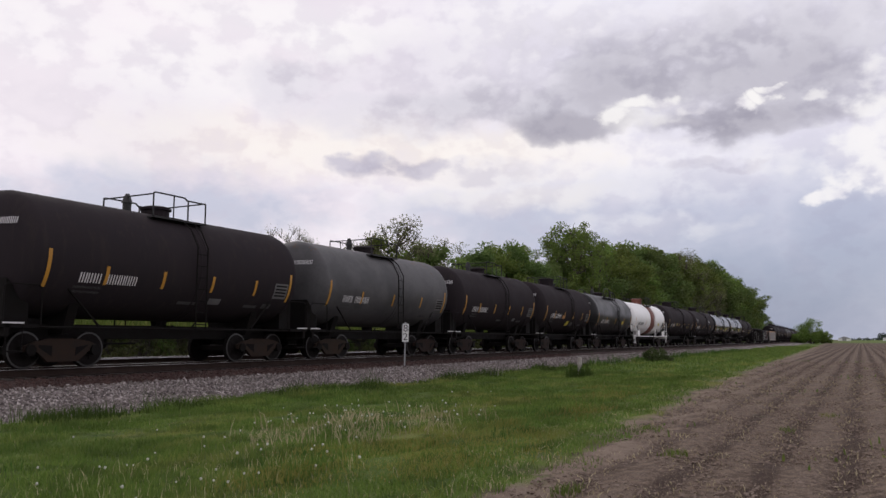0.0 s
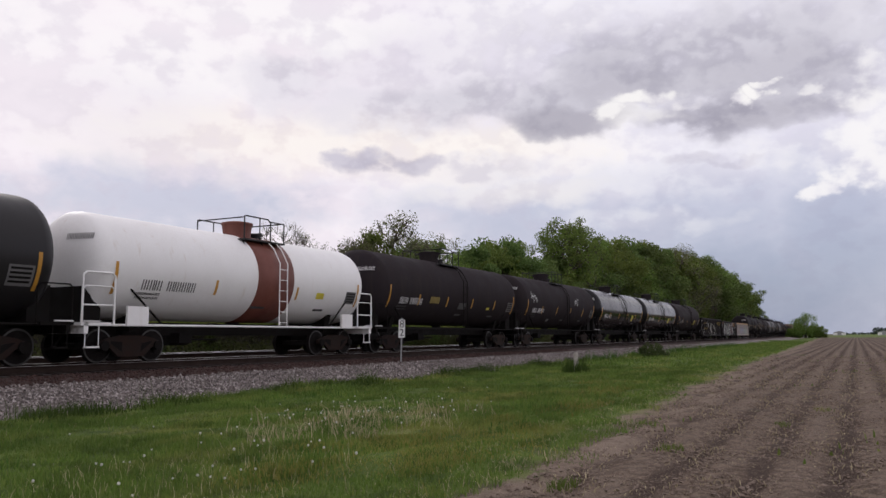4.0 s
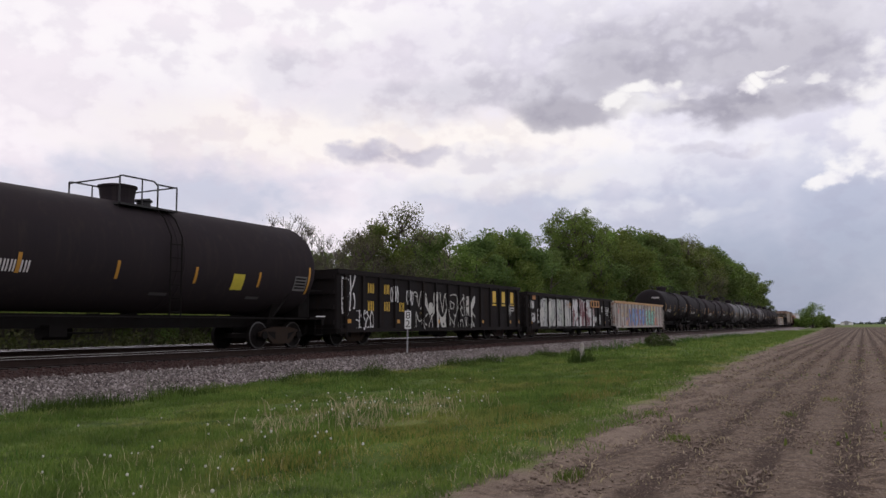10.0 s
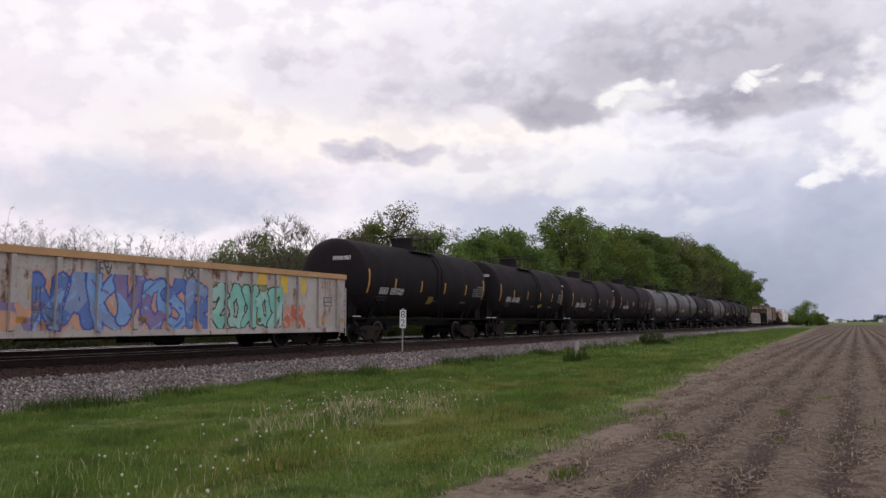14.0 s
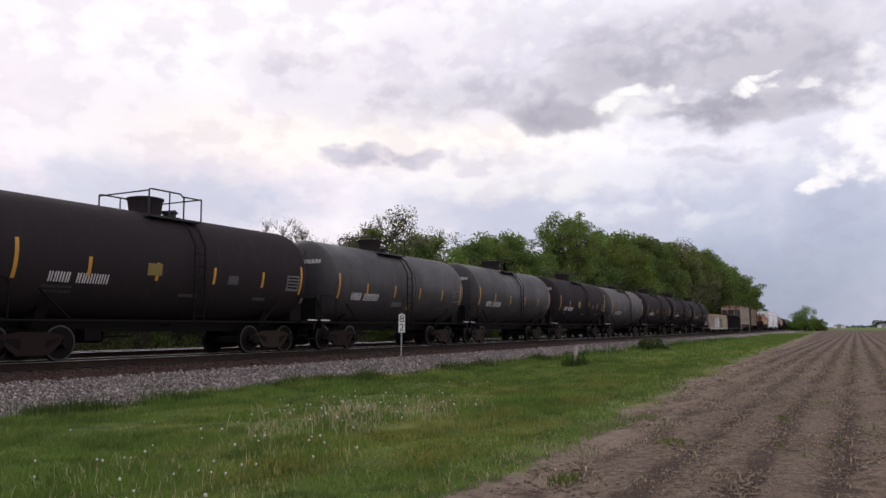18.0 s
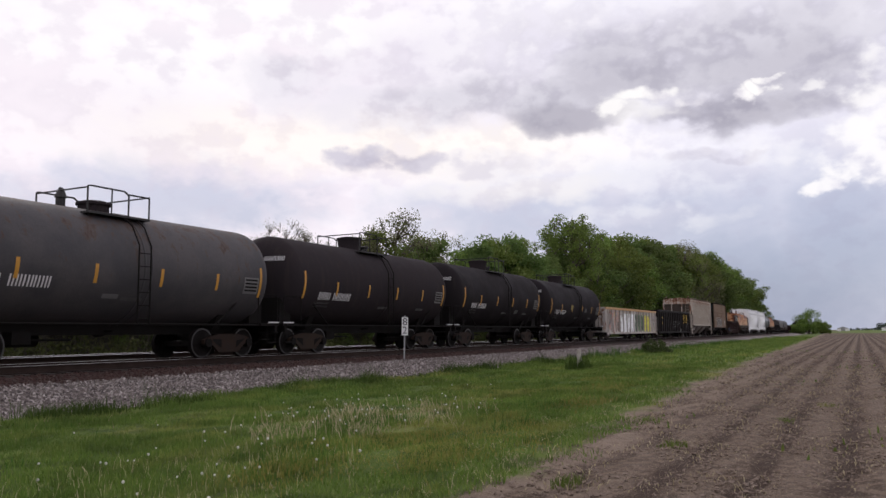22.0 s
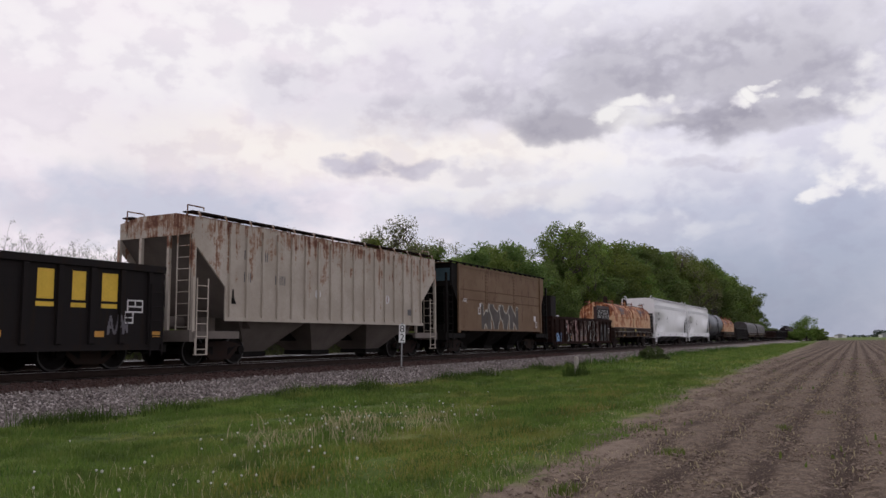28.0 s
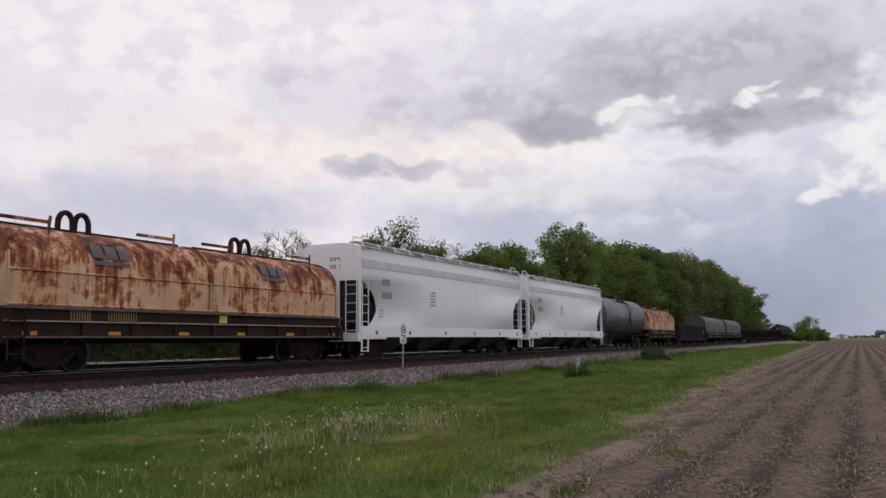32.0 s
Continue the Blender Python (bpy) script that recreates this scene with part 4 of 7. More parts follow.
        for yy in (-1.02, 1.02):
            x0, xm, x1 = px - 1.75, px + 0.15, px + 1.55
            lowz = ztop - 0.42
            part("guard_rail", Shape().path(((x0, yy, ztop - 0.2), (x0, yy, ph - 0.28), (x0 + 0.5, yy, ph), (xm - 0.6, yy, ph), (xm, yy, ph - 0.2)), 0.032), PIPE, car, "bent black guard rail")
            part("guard_rail", Shape().path(((xm, yy, ph - 0.22), (x1 - 0.45, yy, ph - 0.22), (x1, yy, ph - 0.42), (x1, yy, lowz)), 0.036), PIPE, car, "bent black guard rail")
            part("guard_hoop", Shape().path(((xm - 1.05, yy * 0.9, ztop - 0.2), (xm - 1.05, yy * 0.9, ph - 0.42), (xm - 0.95, yy * 0.9, ph - 0.34), (xm - 0.15, yy * 0.9, ph - 0.36)), 0.028), PIPE, car)
            part("guard_hoop", Shape().path(((xm + 0.75, yy, lowz), (xm + 0.75, yy, ph - 0.34), (xm + 0.65, yy, ph - 0.24)), 0.028), PIPE, car)
            part("toe_rail", Shape().path(((xm, yy, lowz), (x1, yy, lowz)), 0.036), PIPE, car)
            part("guard_post", Shape().box(xm - 0.07, xm + 0.07, yy - 0.06, yy + 0.06, lowz - 0.03, ph - 0.12), PIPE, car)
    mat_d = OXIDE if band else BLACK
    if dome == "box":
        s = Shape().turned(((-0.15, 0.46), (0.10, 0.46), (0.38, 0.50), (0.38, 0.53), (0.44, 0.53), (0.48, 0.36)), "z", 24, (px - 0.22, 0, ztop))
        part("manway", s, mat_d, car, smooth=False)
        s = Shape().turned(((-0.1, 0.2), (0.08, 0.2), (0.10, 0.25), (0.15, 0.25), (0.18, 0.12)), "z", 14, (px + 0.62, -0.1, ztop)).bar((px + 0.62, -0.35, ztop + 0.16), (px + 0.62, 0.3, ztop + 0.19), 0.03).turned(((-0.1, 0.09), (0.16, 0.09), (0.2, 0.05)), "z", 10, (px + 0.92, 0.3, ztop))
        part("loading_valve", s, PIPE, car)
    else:
        s = Shape().turned(((-0.12, 0.40), (0.15, 0.40), (0.15, 0.46), (0.22, 0.46), (0.27, 0.3)), "z", 18, (px, 0, ztop))
        part("manway", s, mat_d, car)
        s = Shape().turned(((-0.1, 0.12), (0.25, 0.12), (0.25, 0.16), (0.42, 0.10), (0.52, 0.05)), "z", 10, (px - 0.95, 0.1, ztop))
        part("safety_valve", s, PIPE, car)
    ladder(car, px + hs * 0.06, -R - 0.10, 1.0, zc + R * 0.35, ends or frame, 0.4)
    for q in (-0.2, 0.2):
        s = Shape().path(((px + hs * 0.06 + q, -R - 0.10, zc + R * 0.35), (px + hs * 0.06 + q, -R * 0.88, zc + R * 0.68), (px + hs * 0.06 + q, -1.0, ztop - 0.2)), 0.02, 5)
        part("ladder_rail", s, ends or frame, car)
    ladder(car, px + hs * 0.06, R + 0.10, 1.0, zc + R * 0.55, frame, 0.4, name="far_ladder")
    # tape and stencils
    xs = [(-hs + dep * 0.92) + (2 * (hs - dep * 0.92)) * i / (stripes - 1) for i in range(stripes)]
    for i, x in enumerate(xs):
        long_ = i in (0, stripes - 1)
        if long_:
            x -= math.copysign(0.20, x)
        part("reflective_stripe", Shape().curved(x - 0.05, x + 0.05, (-33 if long_ else -27) + mark, (2 if long_ else -9) + mark, R + 0.007, zc, 6), YELLOW, car, "" if i else "yellow reflective tape stripe")
    tx = xs[0] + 1.1
    ln = drum_text(car, tx, -26, 0.29 * big, 4, R, zc, marks, rng)
    drum_text(car, tx + ln + 0.16, -26, 0.29 * big, 6, R, zc, marks, rng)
    for row in range(2):
        drum_text(car, tx - 0.1, -32 - row * 5, 0.075, 18, R, zc, FAINT, rng, "small_stencil")
    part("stencil_panel", Shape().curved(xs[-1] - 0.95, xs[-1] - 0.30, -29 + mark, -10 + mark, R + 0.005, zc, 3), PALE, car, "pale grey inspection stencil panel")
    s = Shape()
    for q in range(4):
        s.curved(xs[-1] - 0.90, xs[-1] - 0.36, -26 + mark + q * 4, -24 + mark + q * 4, R + 0.009, zc, 1)
    part("stencil_lines", s, FRAME, car)
    for q, w_ in ((0.52, 0.7), (0.78, 0.6)):
        part("faded_stencil", Shape().curved(hs * (2 * q - 1) - w_ / 2, hs * (2 * q - 1) + w_ / 2, -44 + mark, -40 + mark, R + 0.005, zc, 2), FAINT, car)
    for kind, q, a0, a1, wd, m in extra:
        part(kind, Shape().curved(hs * (2 * q - 1) - wd / 2, hs * (2 * q - 1) + wd / 2, a0 - 20 + mark, a1 - 20 + mark, R + 0.008, zc, 4), m, car)
    drum_end = Shape()

    def on_head(y, z):
        rho = min(0.98, math.hypot(y, z - zc) / R)
        st = rho ** (1 / 0.85)
        return (-hs + dep * (1 - math.sqrt(max(0.0, 1 - st * st)) ** 0.85) - 0.03, y, z)

    bars, _ = glyphs(rng, 8)
    for bx, bz, bw, bh in bars:
        y0, y1, z0 = -0.30 - bx * 0.16, -0.30 - (bx + bw) * 0.16, zc + 0.62
        drum_end.quad(on_head(y0, z0), on_head(y1, z0), on_head(y1, z0 + 0.16), on_head(y0, z0 + 0.16))
    part("end_plate_lettering", drum_end, marks, car)
    CARS.append((car, mid))
    return car


CARS = []


def gondola(s0, s1, paint, cap, label, height=2.62, floor=0.55, posts=14, seed=0, inside=GON_RUST, pieces=(), words=(), blocks=(), pairs=()):
    """A long open gondola with ribbed sides."""
    rng = random.Random(500 + seed)
    L = s1 - s0
    half, mid = L / 2, (s0 + s1) / 2
    car = thing("gondola_car", label, "gondola car", "cars of the freight train")
    hb = half - 0.5
    W = 1.50
    for yy in (-1, 1):
        y = yy * W
        part("side_sheet", Shape().box(-hb, hb, y - 0.02, y + 0.02, floor, height - 0.12), paint, car)
        part("top_rail", Shape().box(-hb - 0.02, hb + 0.02, y - 0.09, y + 0.09, height - 0.14, height).box(-hb, hb, y + yy * 0.06, y + yy * 0.10, height - 0.18, height - 0.12), cap, car)
        part("side_sill", Shape().box(-hb, hb, min(y, y + yy * 0.05), max(y, y + yy * 0.05), floor - 0.04, floor + 0.12), paint, car)
        rib = shared(("side_post", paint.name, height, yy, floor), lambda: Shape().extrude_x(((0.018 * yy, floor + 0.1), (0.11 * yy, floor + 0.14), (0.11 * yy, height - 0.22), (0.018 * yy, height - 0.16)) if yy > 0 else ((0.018 * yy, height - 0.16), (0.11 * yy, height - 0.22), (0.11 * yy, floor + 0.14), (0.018 * yy, floor + 0.1)), -0.07, 0.07), paint)
        xs = [-hb + 0.5 + (2 * hb - 1.0) * i / (posts - 1) for i in range(posts)]
        for x in xs:
            part("side_post", rib, None, car, at=(x, y, 0))
    for e in (-1, 1):
        x = e * hb
        s = Shape().box(x - 0.03, x + 0.03, -W, W, floor, height - 0.02)
        for q in range(4):
            z = floor + 0.25 + q * (height - floor - 0.4) / 3.4
            s.box(min(x, x + e * 0.11), max(x, x + e * 0.11), -W + 0.05, W - 0.05, z, z + 0.16)
        part("end_wall", s, paint, car)
        s = Shape().box(x - 0.1, x + 0.1 + 0.0, -W - 0.08, W + 0.08, floor - 0.1, floor + 0.1)
        part("end_sill", s, FRAME, car)
        ladder(car, x - e * 0.30, -W - 0.13, 0.35, height - 0.5, paint, 0.4, name="corner_ladder")
        truck(car, e * (half - 2.4), mid)
    part("floor_plate", Shape().box(-hb + 0.03, hb - 0.03, -W + 0.02, W - 0.02, floor + 0.05, floor + 0.10), inside, car)
    part("centre_sill", Shape().box(-half + 0.3, half - 0.3, -0.25, 0.25, 0.5, 0.9).box(-0.8, 0.6, -0.95, -0.45, 0.32, 0.55), FRAME, car)
    s = Shape().turned(((-0.4, 0.2), (0.45, 0.2)), "x", 12, (0.9, -0.6, 0.42)).bar((-4, -0.8, 0.45), (4, -0.8, 0.45), 0.025)
    part("brake_gear", s, FRAME, car)
    couplers(car, half)
    for x0, x1, z0, z1, n, cols, fat, *halo in pieces:
        scrawl(car, x0 * hb, x1 * hb, floor + z0 * (height - floor), floor + z1 * (height - floor), -W - 0.02, n, cols, rng, xs, -W - 0.11, 0.07, fat=fat, line=0.045, halo=halo[0] if halo else None)
    for x, z, size, n, m, wide in words:
        x = x * hb
        for i in range(n):     # one character to each sheet between posts
            near = min(xs, key=lambda q: abs(q - x))
            if abs(near - x) < 0.07 + size * 0.5:
                x = near + 0.09 + 0.01
            x += flat_text(car, x, floor + z * (height - floor), size, 1, -W - 0.026, m, rng, wide=wide)
    pitch = xs[1] - xs[0]
    for bay, z, size, m in pairs:            # two characters to a bay
        flat_text(car, xs[0] + (bay + 0.5) * pitch - size * 0.55, floor + z * (height - floor), size, 2, -W - 0.026, m, rng)
    for bay, z0, z1, wide, m in blocks:      # painted letters, a plain block in each bay
        x = xs[0] + (bay + 0.5) * pitch
        part("painted_block", Shape().box(x - wide / 2, x + wide / 2, -W - 0.026, -W - 0.0215, floor + z0 * (height - floor), floor + z1 * (height - floor)), m, car)
    bx = xs[-2] + pitch / 2
    zb = floor + 0.42 * (height - floor)
    part("data_box", Shape().box(bx - 0.26, bx + 0.26, -W - 0.0255, -W - 0.0212, zb, zb + 0.34), LETTER if paint is not GON_WHITE else DARKLET, car, "framed data box")
    part("data_box_face", Shape().box(bx - 0.22, bx - 0.02, -W - 0.030, -W - 0.0262, zb + 0.18, zb + 0.30).box(bx + 0.02, bx + 0.22, -W - 0.030, -W - 0.0262, zb + 0.18, zb + 0.30).box(bx - 0.22, bx + 0.22, -W - 0.030, -W - 0.0262, zb + 0.04, zb + 0.14), paint, car)
    for q in (-0.93, -0.55, -0.1, 0.35, 0.75, 0.95):
        x = q * hb
        near = min(xs, key=lambda g: abs(g - x))
        part("reflective_stripe", Shape().box(near + 0.12, near + 0.42, -W - 0.026, -W - 0.021, floor + 0.3, floor + 0.45), YELLOW, car, "yellow reflective tape")
    CARS.append((car, mid))
    return car


def rounded_side(outline, he, yy, W, z0, z1):
    """The bulging side of a smooth hopper, its ends cut to the outline."""
    left = [(z, x) for x, z in outline if x < 0]
    left.sort()
    s, n = Shape(), 18
    for face in (0.0, -0.05):
        for i in range(n + 1):
            z = z0 + (z1 - z0) * i / n
            x = np.interp(z, [a for a, _ in left], [b for _, b in left])
            t = (z - (z0 + z1) / 2) / ((z1 - z0) / 2)
            y = yy * (W - 0.13 * abs(t) ** 3.0 + face)
            s.v += [(x, y, z), (x / 3, y, z), (-x / 3, y, z), (-x, y, z)]
    m = 4 * (n + 1)
    for b in (0, m):
        for i in range(n):
            for j in range(3):
                k = b + 4 * i + j
                s.f.append((k, k + 1, k + 5, k + 4))
    for i in range(n):
        for j in (0, 3):
            k = 4 * i + j
            s.f.append((k, k + 4, m + k + 4, m + k))
    return s


def hopper(s0, s1, paint, label, kind, seed=0, eave=4.40, low=1.35, bays=3, chute=None, marks=DARKLET, pieces=()):
    """A covered hopper: ribbed, smooth or bulged sides, sloping ends and chutes."""
    rng = random.Random(900 + seed)
    L = s1 - s0
    half, mid = L / 2, (s0 + s1) / 2
    car = thing("hopper_car", label, "hopper car", "cars of the freight train")
    W, he = 1.58, half - 0.62
    chute = chute or paint
    zl = {"white": 1.30}.get(kind, low)
    if kind == "brown":
        top_in, ends = 0.05, 1.6
    else:
        top_in, ends = 0.0, 1.9
    slope = 1.75 if kind != "brown" else 2.2
    zs = eave - 0.95 if kind != "brown" else eave - 0.3
    for yy in (-1, 1):
        if kind == "white":
            outline = [(-he, eave), (-he, eave - 1.30), (-he + 0.70, eave - 1.62), (-he + 1.08, eave - 2.05), (-he + 1.22, eave - 2.5), (-he + 1.0, zl + 0.22), (-he + 0.75, zl), (he - 0.75, zl), (he - 1.0, zl + 0.22), (he - 1.22, eave - 2.5), (he - 1.08, eave - 2.05), (he - 0.70, eave - 1.62), (he, eave - 1.30), (he, eave)]
        elif kind == "brown":
            outline = [(-he + 1.15, eave), (-he + 1.15, zl), (he - 1.15, zl), (he - 1.15, eave)]
        else:
            outline = [(-he, eave), (-he, eave - 0.85), (-he + 1.25, eave - 2.0), (-he + 1.25, zl), (he - 1.25, zl), (he - 1.25, eave - 2.0), (he, eave - 0.85), (he, eave)]
        y0, y1 = yy * W, yy * (W - 0.05)
        if kind == "white":
            part("side_sheet", rounded_side(outline, he, yy, W, zl, eave), paint, car, smooth=True)
        else:
            part("side_sheet", Shape().prism(outline, min(y0, y1), max(y0, y1)), paint, car)
        if kind == "ribbed":
            rib = shared(("side_post", paint.name, "hopper", yy), lambda: Shape().box(-0.035, 0.035, min(0, yy * 0.07), max(0, yy * 0.07), zl + 0.06, eave - 0.14), paint)
            n = 17
            for i in range(n):
                x = -he + 1.4 + (2 * he - 2.8) * i / (n - 1)
                part("side_post", rib, None, car, at=(x, yy * W, 0))
            part("side_sill", Shape().box(-he + 1.2, he - 1.2, min(y0, y0 + yy * 0.05), max(y0, y0 + yy * 0.05), zl - 0.02, zl + 0.10), paint, car)
        elif kind == "white":
            part("side_band", Shape().box(-he + 0.02, he - 0.02, min(y0 - yy * 0.10, y0 + yy * 0.012), max(y0 - yy * 0.10, y0 + yy * 0.012), eave - 0.80, eave - 0.50), HOP_BAND, car, "pale grey band along the side")
            part("side_sill", Shape().box(-he - 0.02, he + 0.02, min(y0, y0 + yy * 0.05), max(y0, y0 + yy * 0.05), zl - 0.42, zl + 0.0), paint, car)
        else:
            for q in (-0.34, 0.22):
                part("side_post", Shape().box(q * he - 0.05, q * he + 0.05, min(y0, y0 + yy * 0.012), max(y0, y0 + yy * 0.012), zl + 0.1, eave - 0.1), paint, car)
            for z in (zl + 0.0, eave - 0.12):
                part("side_rail", Shape().box(-he + 1.15, he - 1.15, min(y0, y0 + yy * 0.03), max(y0, y0 + yy * 0.03), z, z + 0.09), paint, car)
            part("side_rail", Shape().box(-he + 1.15, he - 1.15, min(y0, y0 + yy * 0.008), max(y0, y0 + yy * 0.008), zl + 1.75, zl + 1.79), paint, car)
            if yy < 0:
                for q in (-0.34, 0.22):
                    s = Shape()
                    for side in (-0.10, 0.10):
                        for i in range(17):
                            z = zl + 0.2 + i * (eave - zl - 0.4) / 16
                            s.box(q * he + side - 0.035, q * he + side + 0.035, -W - 0.016, -W - 0.004, z - 0.04, z + 0.03)
                    part("rivet_seam", s, RIVET, car, "double row of rusted rivets")
                for z in (zl + 1.52, zl + 2.0):
                    s = Shape()
                    for i in range(62):
                        x = -he + 1.3 + i * (2 * he - 2.6) / 61
                        s.box(x - 0.05, x + 0.05, -W - 0.011, -W - 0.003, z - 0.025, z + 0.025)
                    part("rivet_seam", s, RIVET, car, "row of rusted rivets")
            for e in (-1, 1):
                part("end_post", Shape().box(e * (he - 1.15) - 0.08, e * (he - 1.15) + 0.08, min(y0, y0 + yy * 0.08), max(y0, y0 + yy * 0.08), zl - 0.1, eave), paint, car)
    # roof
    ridge = eave + (0.17 if kind != "brown" else 0.06)
    hr = he if kind != "brown" else he - 0.2
    s = Shape().extrude_x(((-W - 0.02, eave), (W + 0.02, eave), (0.75, ridge), (-0.75, ridge)), -hr, hr)
    part("roof", s, paint, car)
    if kind != "brown":
        for yy in (-1.05, 1.05):
            part("running_board", Shape().box(-hr - 0.05, hr + 0.05, yy * 1.2 - 0.20, yy * 1.2 + 0.20, eave + 0.15, eave + 0.19), TRUCK if kind == "ribbed" else HOP_BAND, car)
            rod = shared(("board_bracket", paint.name, yy, eave), lambda: Shape().bar((0, yy * 1.515, eave - 0.06), (0, yy * 1.42, eave + 0.19), 0.028, 5).bar((0, yy * 1.42, eave + 0.14), (0, yy * 0.95, eave + 0.14), 0.02, 4), paint)
            for i in range(14):
                part("board_bracket", rod, None, car, at=(-hr + 0.15 + (2 * hr - 0.3) * i / 13, 0, 0))
        for q in (-0.7, -0.35, 0.0, 0.35, 0.7):
            s = Shape().box(q * he - 0.9, q * he + 0.9, -0.45, 0.45, ridge, ridge + 0.10)
            part("roof_hatch", s, paint, car)
        for e in (-1, 1):
            for yy in (-1.25, 1.25):
                s = Shape().path(((e * (he - 0.6), yy, ridge + 0.1), (e * (he - 0.6), yy, ridge + 0.20), (e * (he + 0.05), yy, ridge + 0.20), (e * (he + 0.05), yy, eave - 0.4)), 0.022, 5)
                part("roof_grab", s, paint, car)
    else:
        s = Shape()
        for i in range(18):
            x = -hr + 0.2 + (2 * hr - 0.4) * i / 17
            s.box(x - 0.04, x + 0.04, -W - 0.05, -W + 0.1, eave - 0.02, eave + 0.07)
        s.box(-hr, hr, -W - 0.04, -W + 0.06, eave + 0.06, eave + 0.10).box(-hr - 0.5, -hr + 0.1, -1.2, 1.2, eave + 0.06, eave + 0.10).box(hr - 0.1, hr + 0.5, -1.2, 1.2, eave + 0.06, eave + 0.10)
        part("running_board", s, FRAME, car)
    # ends
    for e in (-1, 1):
        xt = e * he
        if kind == "white":
            part("end_wall", Shape().box(xt - 0.03, xt + 0.03, -W + 0.02, W - 0.02, eave - 1.32, eave).box(xt - 0.04, xt + 0.05, -0.06, 0.06, eave - 1.32, eave), paint, car)
            zb, drop = eave - 1.30, 2.3
        elif kind == "ribbed":
            part("end_wall", Shape().box(xt - 0.03, xt + 0.03, -W + 0.02, W - 0.02, eave - 0.5, eave), paint, car)
            zb, drop = eave - 0.48, 2.4
        else:
            part("end_wall", Shape().box(e * (he - 0.45) - 0.03, e * (he - 0.45) + 0.03, -W + 0.05, W - 0.05, eave - 1.1, eave + 0.02), FRAME, car)
            part("corner_sheet", Shape().prism(((e * (he - 1.15), eave), (e * (he - 0.45), eave), (e * (he - 0.45), eave - 1.0), (e * (he - 1.15), eave - 2.0)), -W, -W + 0.04), paint if e > 0 else FRAME, car)
            zb, drop, xt = eave - 1.1, 2.0, e * (he - 0.45)
        b, q = Shape(), W - (0.20 if kind == "white" else 0.03)
        b.quad((xt, -q, zb), (xt, q, zb), (xt - e * drop, q, 1.15), (xt - e * drop, -q, 1.15))
        b.quad((xt - e * 0.04, -q, zb - 0.04), (xt - e * 0.04, q, zb - 0.04), (xt - e * (drop + 0.04), q, 1.11), (xt - e * (drop + 0.04), -q, 1.11))
        # white hopper: the shade beneath its end is painted into the sheet
        part("slope_sheet", b, BEIGE_D if kind == "ribbed" else (HOP_SHADED if kind == "white" else FRAME), car)
        xs_ = e * (half - 0.58)
        part("end_sill", Shape().box(xs_ - 0.14, xs_ + 0.14, -W, W, 0.72, 1.05).box(min(xs_, xs_ - e * 1.9), max(xs_, xs_ - e * 1.9), -W - 0.02, -W + 0.10, 0.80, 1.02).box(min(xs_, xs_ - e * 1.9), max(xs_, xs_ - e * 1.9), W - 0.10, W + 0.02, 0.80, 1.02).box(min(xs_, xs_ - e * 1.9), max(xs_, xs_ - e * 1.9), -W, W, 0.96, 1.0), {"brown": FRAME, "ribbed": BEIGE_D}.get(kind, paint), car)
        pm = paint if kind != "brown" else FRAME
        for yy in (-W + 0.04, W - 0.04):
            part("corner_post", Shape().box(xs_ - 0.05, xs_ + 0.05, yy - 0.05, yy + 0.05, 1.0, eave - 0.5), pm, car)
        for yy in (-0.55, 0.6):
            part("end_post", Shape().box(xs_ - 0.05, xs_ + 0.05, yy - 0.05, yy + 0.05, 1.0, eave - 0.5), pm, car)
        ladder(car, xs_ - e * 0.32, -W - 0.02, 0.35, 2.55 if kind == "ribbed" else 3.0, pm, 0.44, name="side_ladder")
        ladder(car, xs_ + e * 0.06, -W + 0.38, 1.0, eave - 0.3 if kind == "ribbed" else 3.1, pm, 0.5, "y", name="end_ladder")
        s = Shape()
        for q in (-0.22, 0.22):
            s.bar((xs_ - e * 0.3 + q, -W, 0.35), (xs_ - e * 0.3 + q, -W, 0.8), 0.018, 4)
        s.box(xs_ - e * 0.3 - 0.24, xs_ - e * 0.3 + 0.24, -W - 0.05, -W + 0.05, 0.33, 0.36)
        part("stirrup_step", s, pm, car)
        s = Shape().turned(((-0.35, 0.2), (0.35, 0.2)), "x", 12, (xs_ - e * 1.0, 0.3, 1.3)).box(xs_ - e * 1.4 - 0.3, xs_ - e * 1.4 + 0.3, -0.8, -0.3, 1.02, 1.45)
        part("brake_cylinder", s, BEIGE_D if kind == "ribbed" else FRAME, car)
        truck(car, e * (half - 2.25), mid)
    part("centre_sill", Shape().box(-half + 0.3, half - 0.3, -0.22, 0.22, 0.72, 1.02), FRAME, car)
    if kind == "white":
        zl = zl - 0.42
    for i in range(bays):
        span = 2 * (he - 1.9) / bays
        x = -he + 1.9 + span * (i + 0.5)
        s = Shape()
        a, b, zt, zb = span / 2, 0.42, zl + 0.10, 0.34
        v = [(x - a, -W + 0.08, zt), (x + a, -W + 0.08, zt), (x + a, W - 0.08, zt), (x - a, W - 0.08, zt), (x - b, -0.55, zb), (x + b, -0.55, zb), (x + b, 0.55, zb), (x - b, 0.55, zb)]
        s.v += v
        s.f += [(0, 1, 5, 4), (1, 2, 6, 5), (2, 3, 7, 6), (3, 0, 4, 7), (4, 5, 6, 7)]
        # white hopper: chutes coloured dark for the shade below the car
        part("hopper_chute", s, BEIGE_D if kind == "ribbed" else (FRAME if kind == "brown" else HOP_SHADED), car)
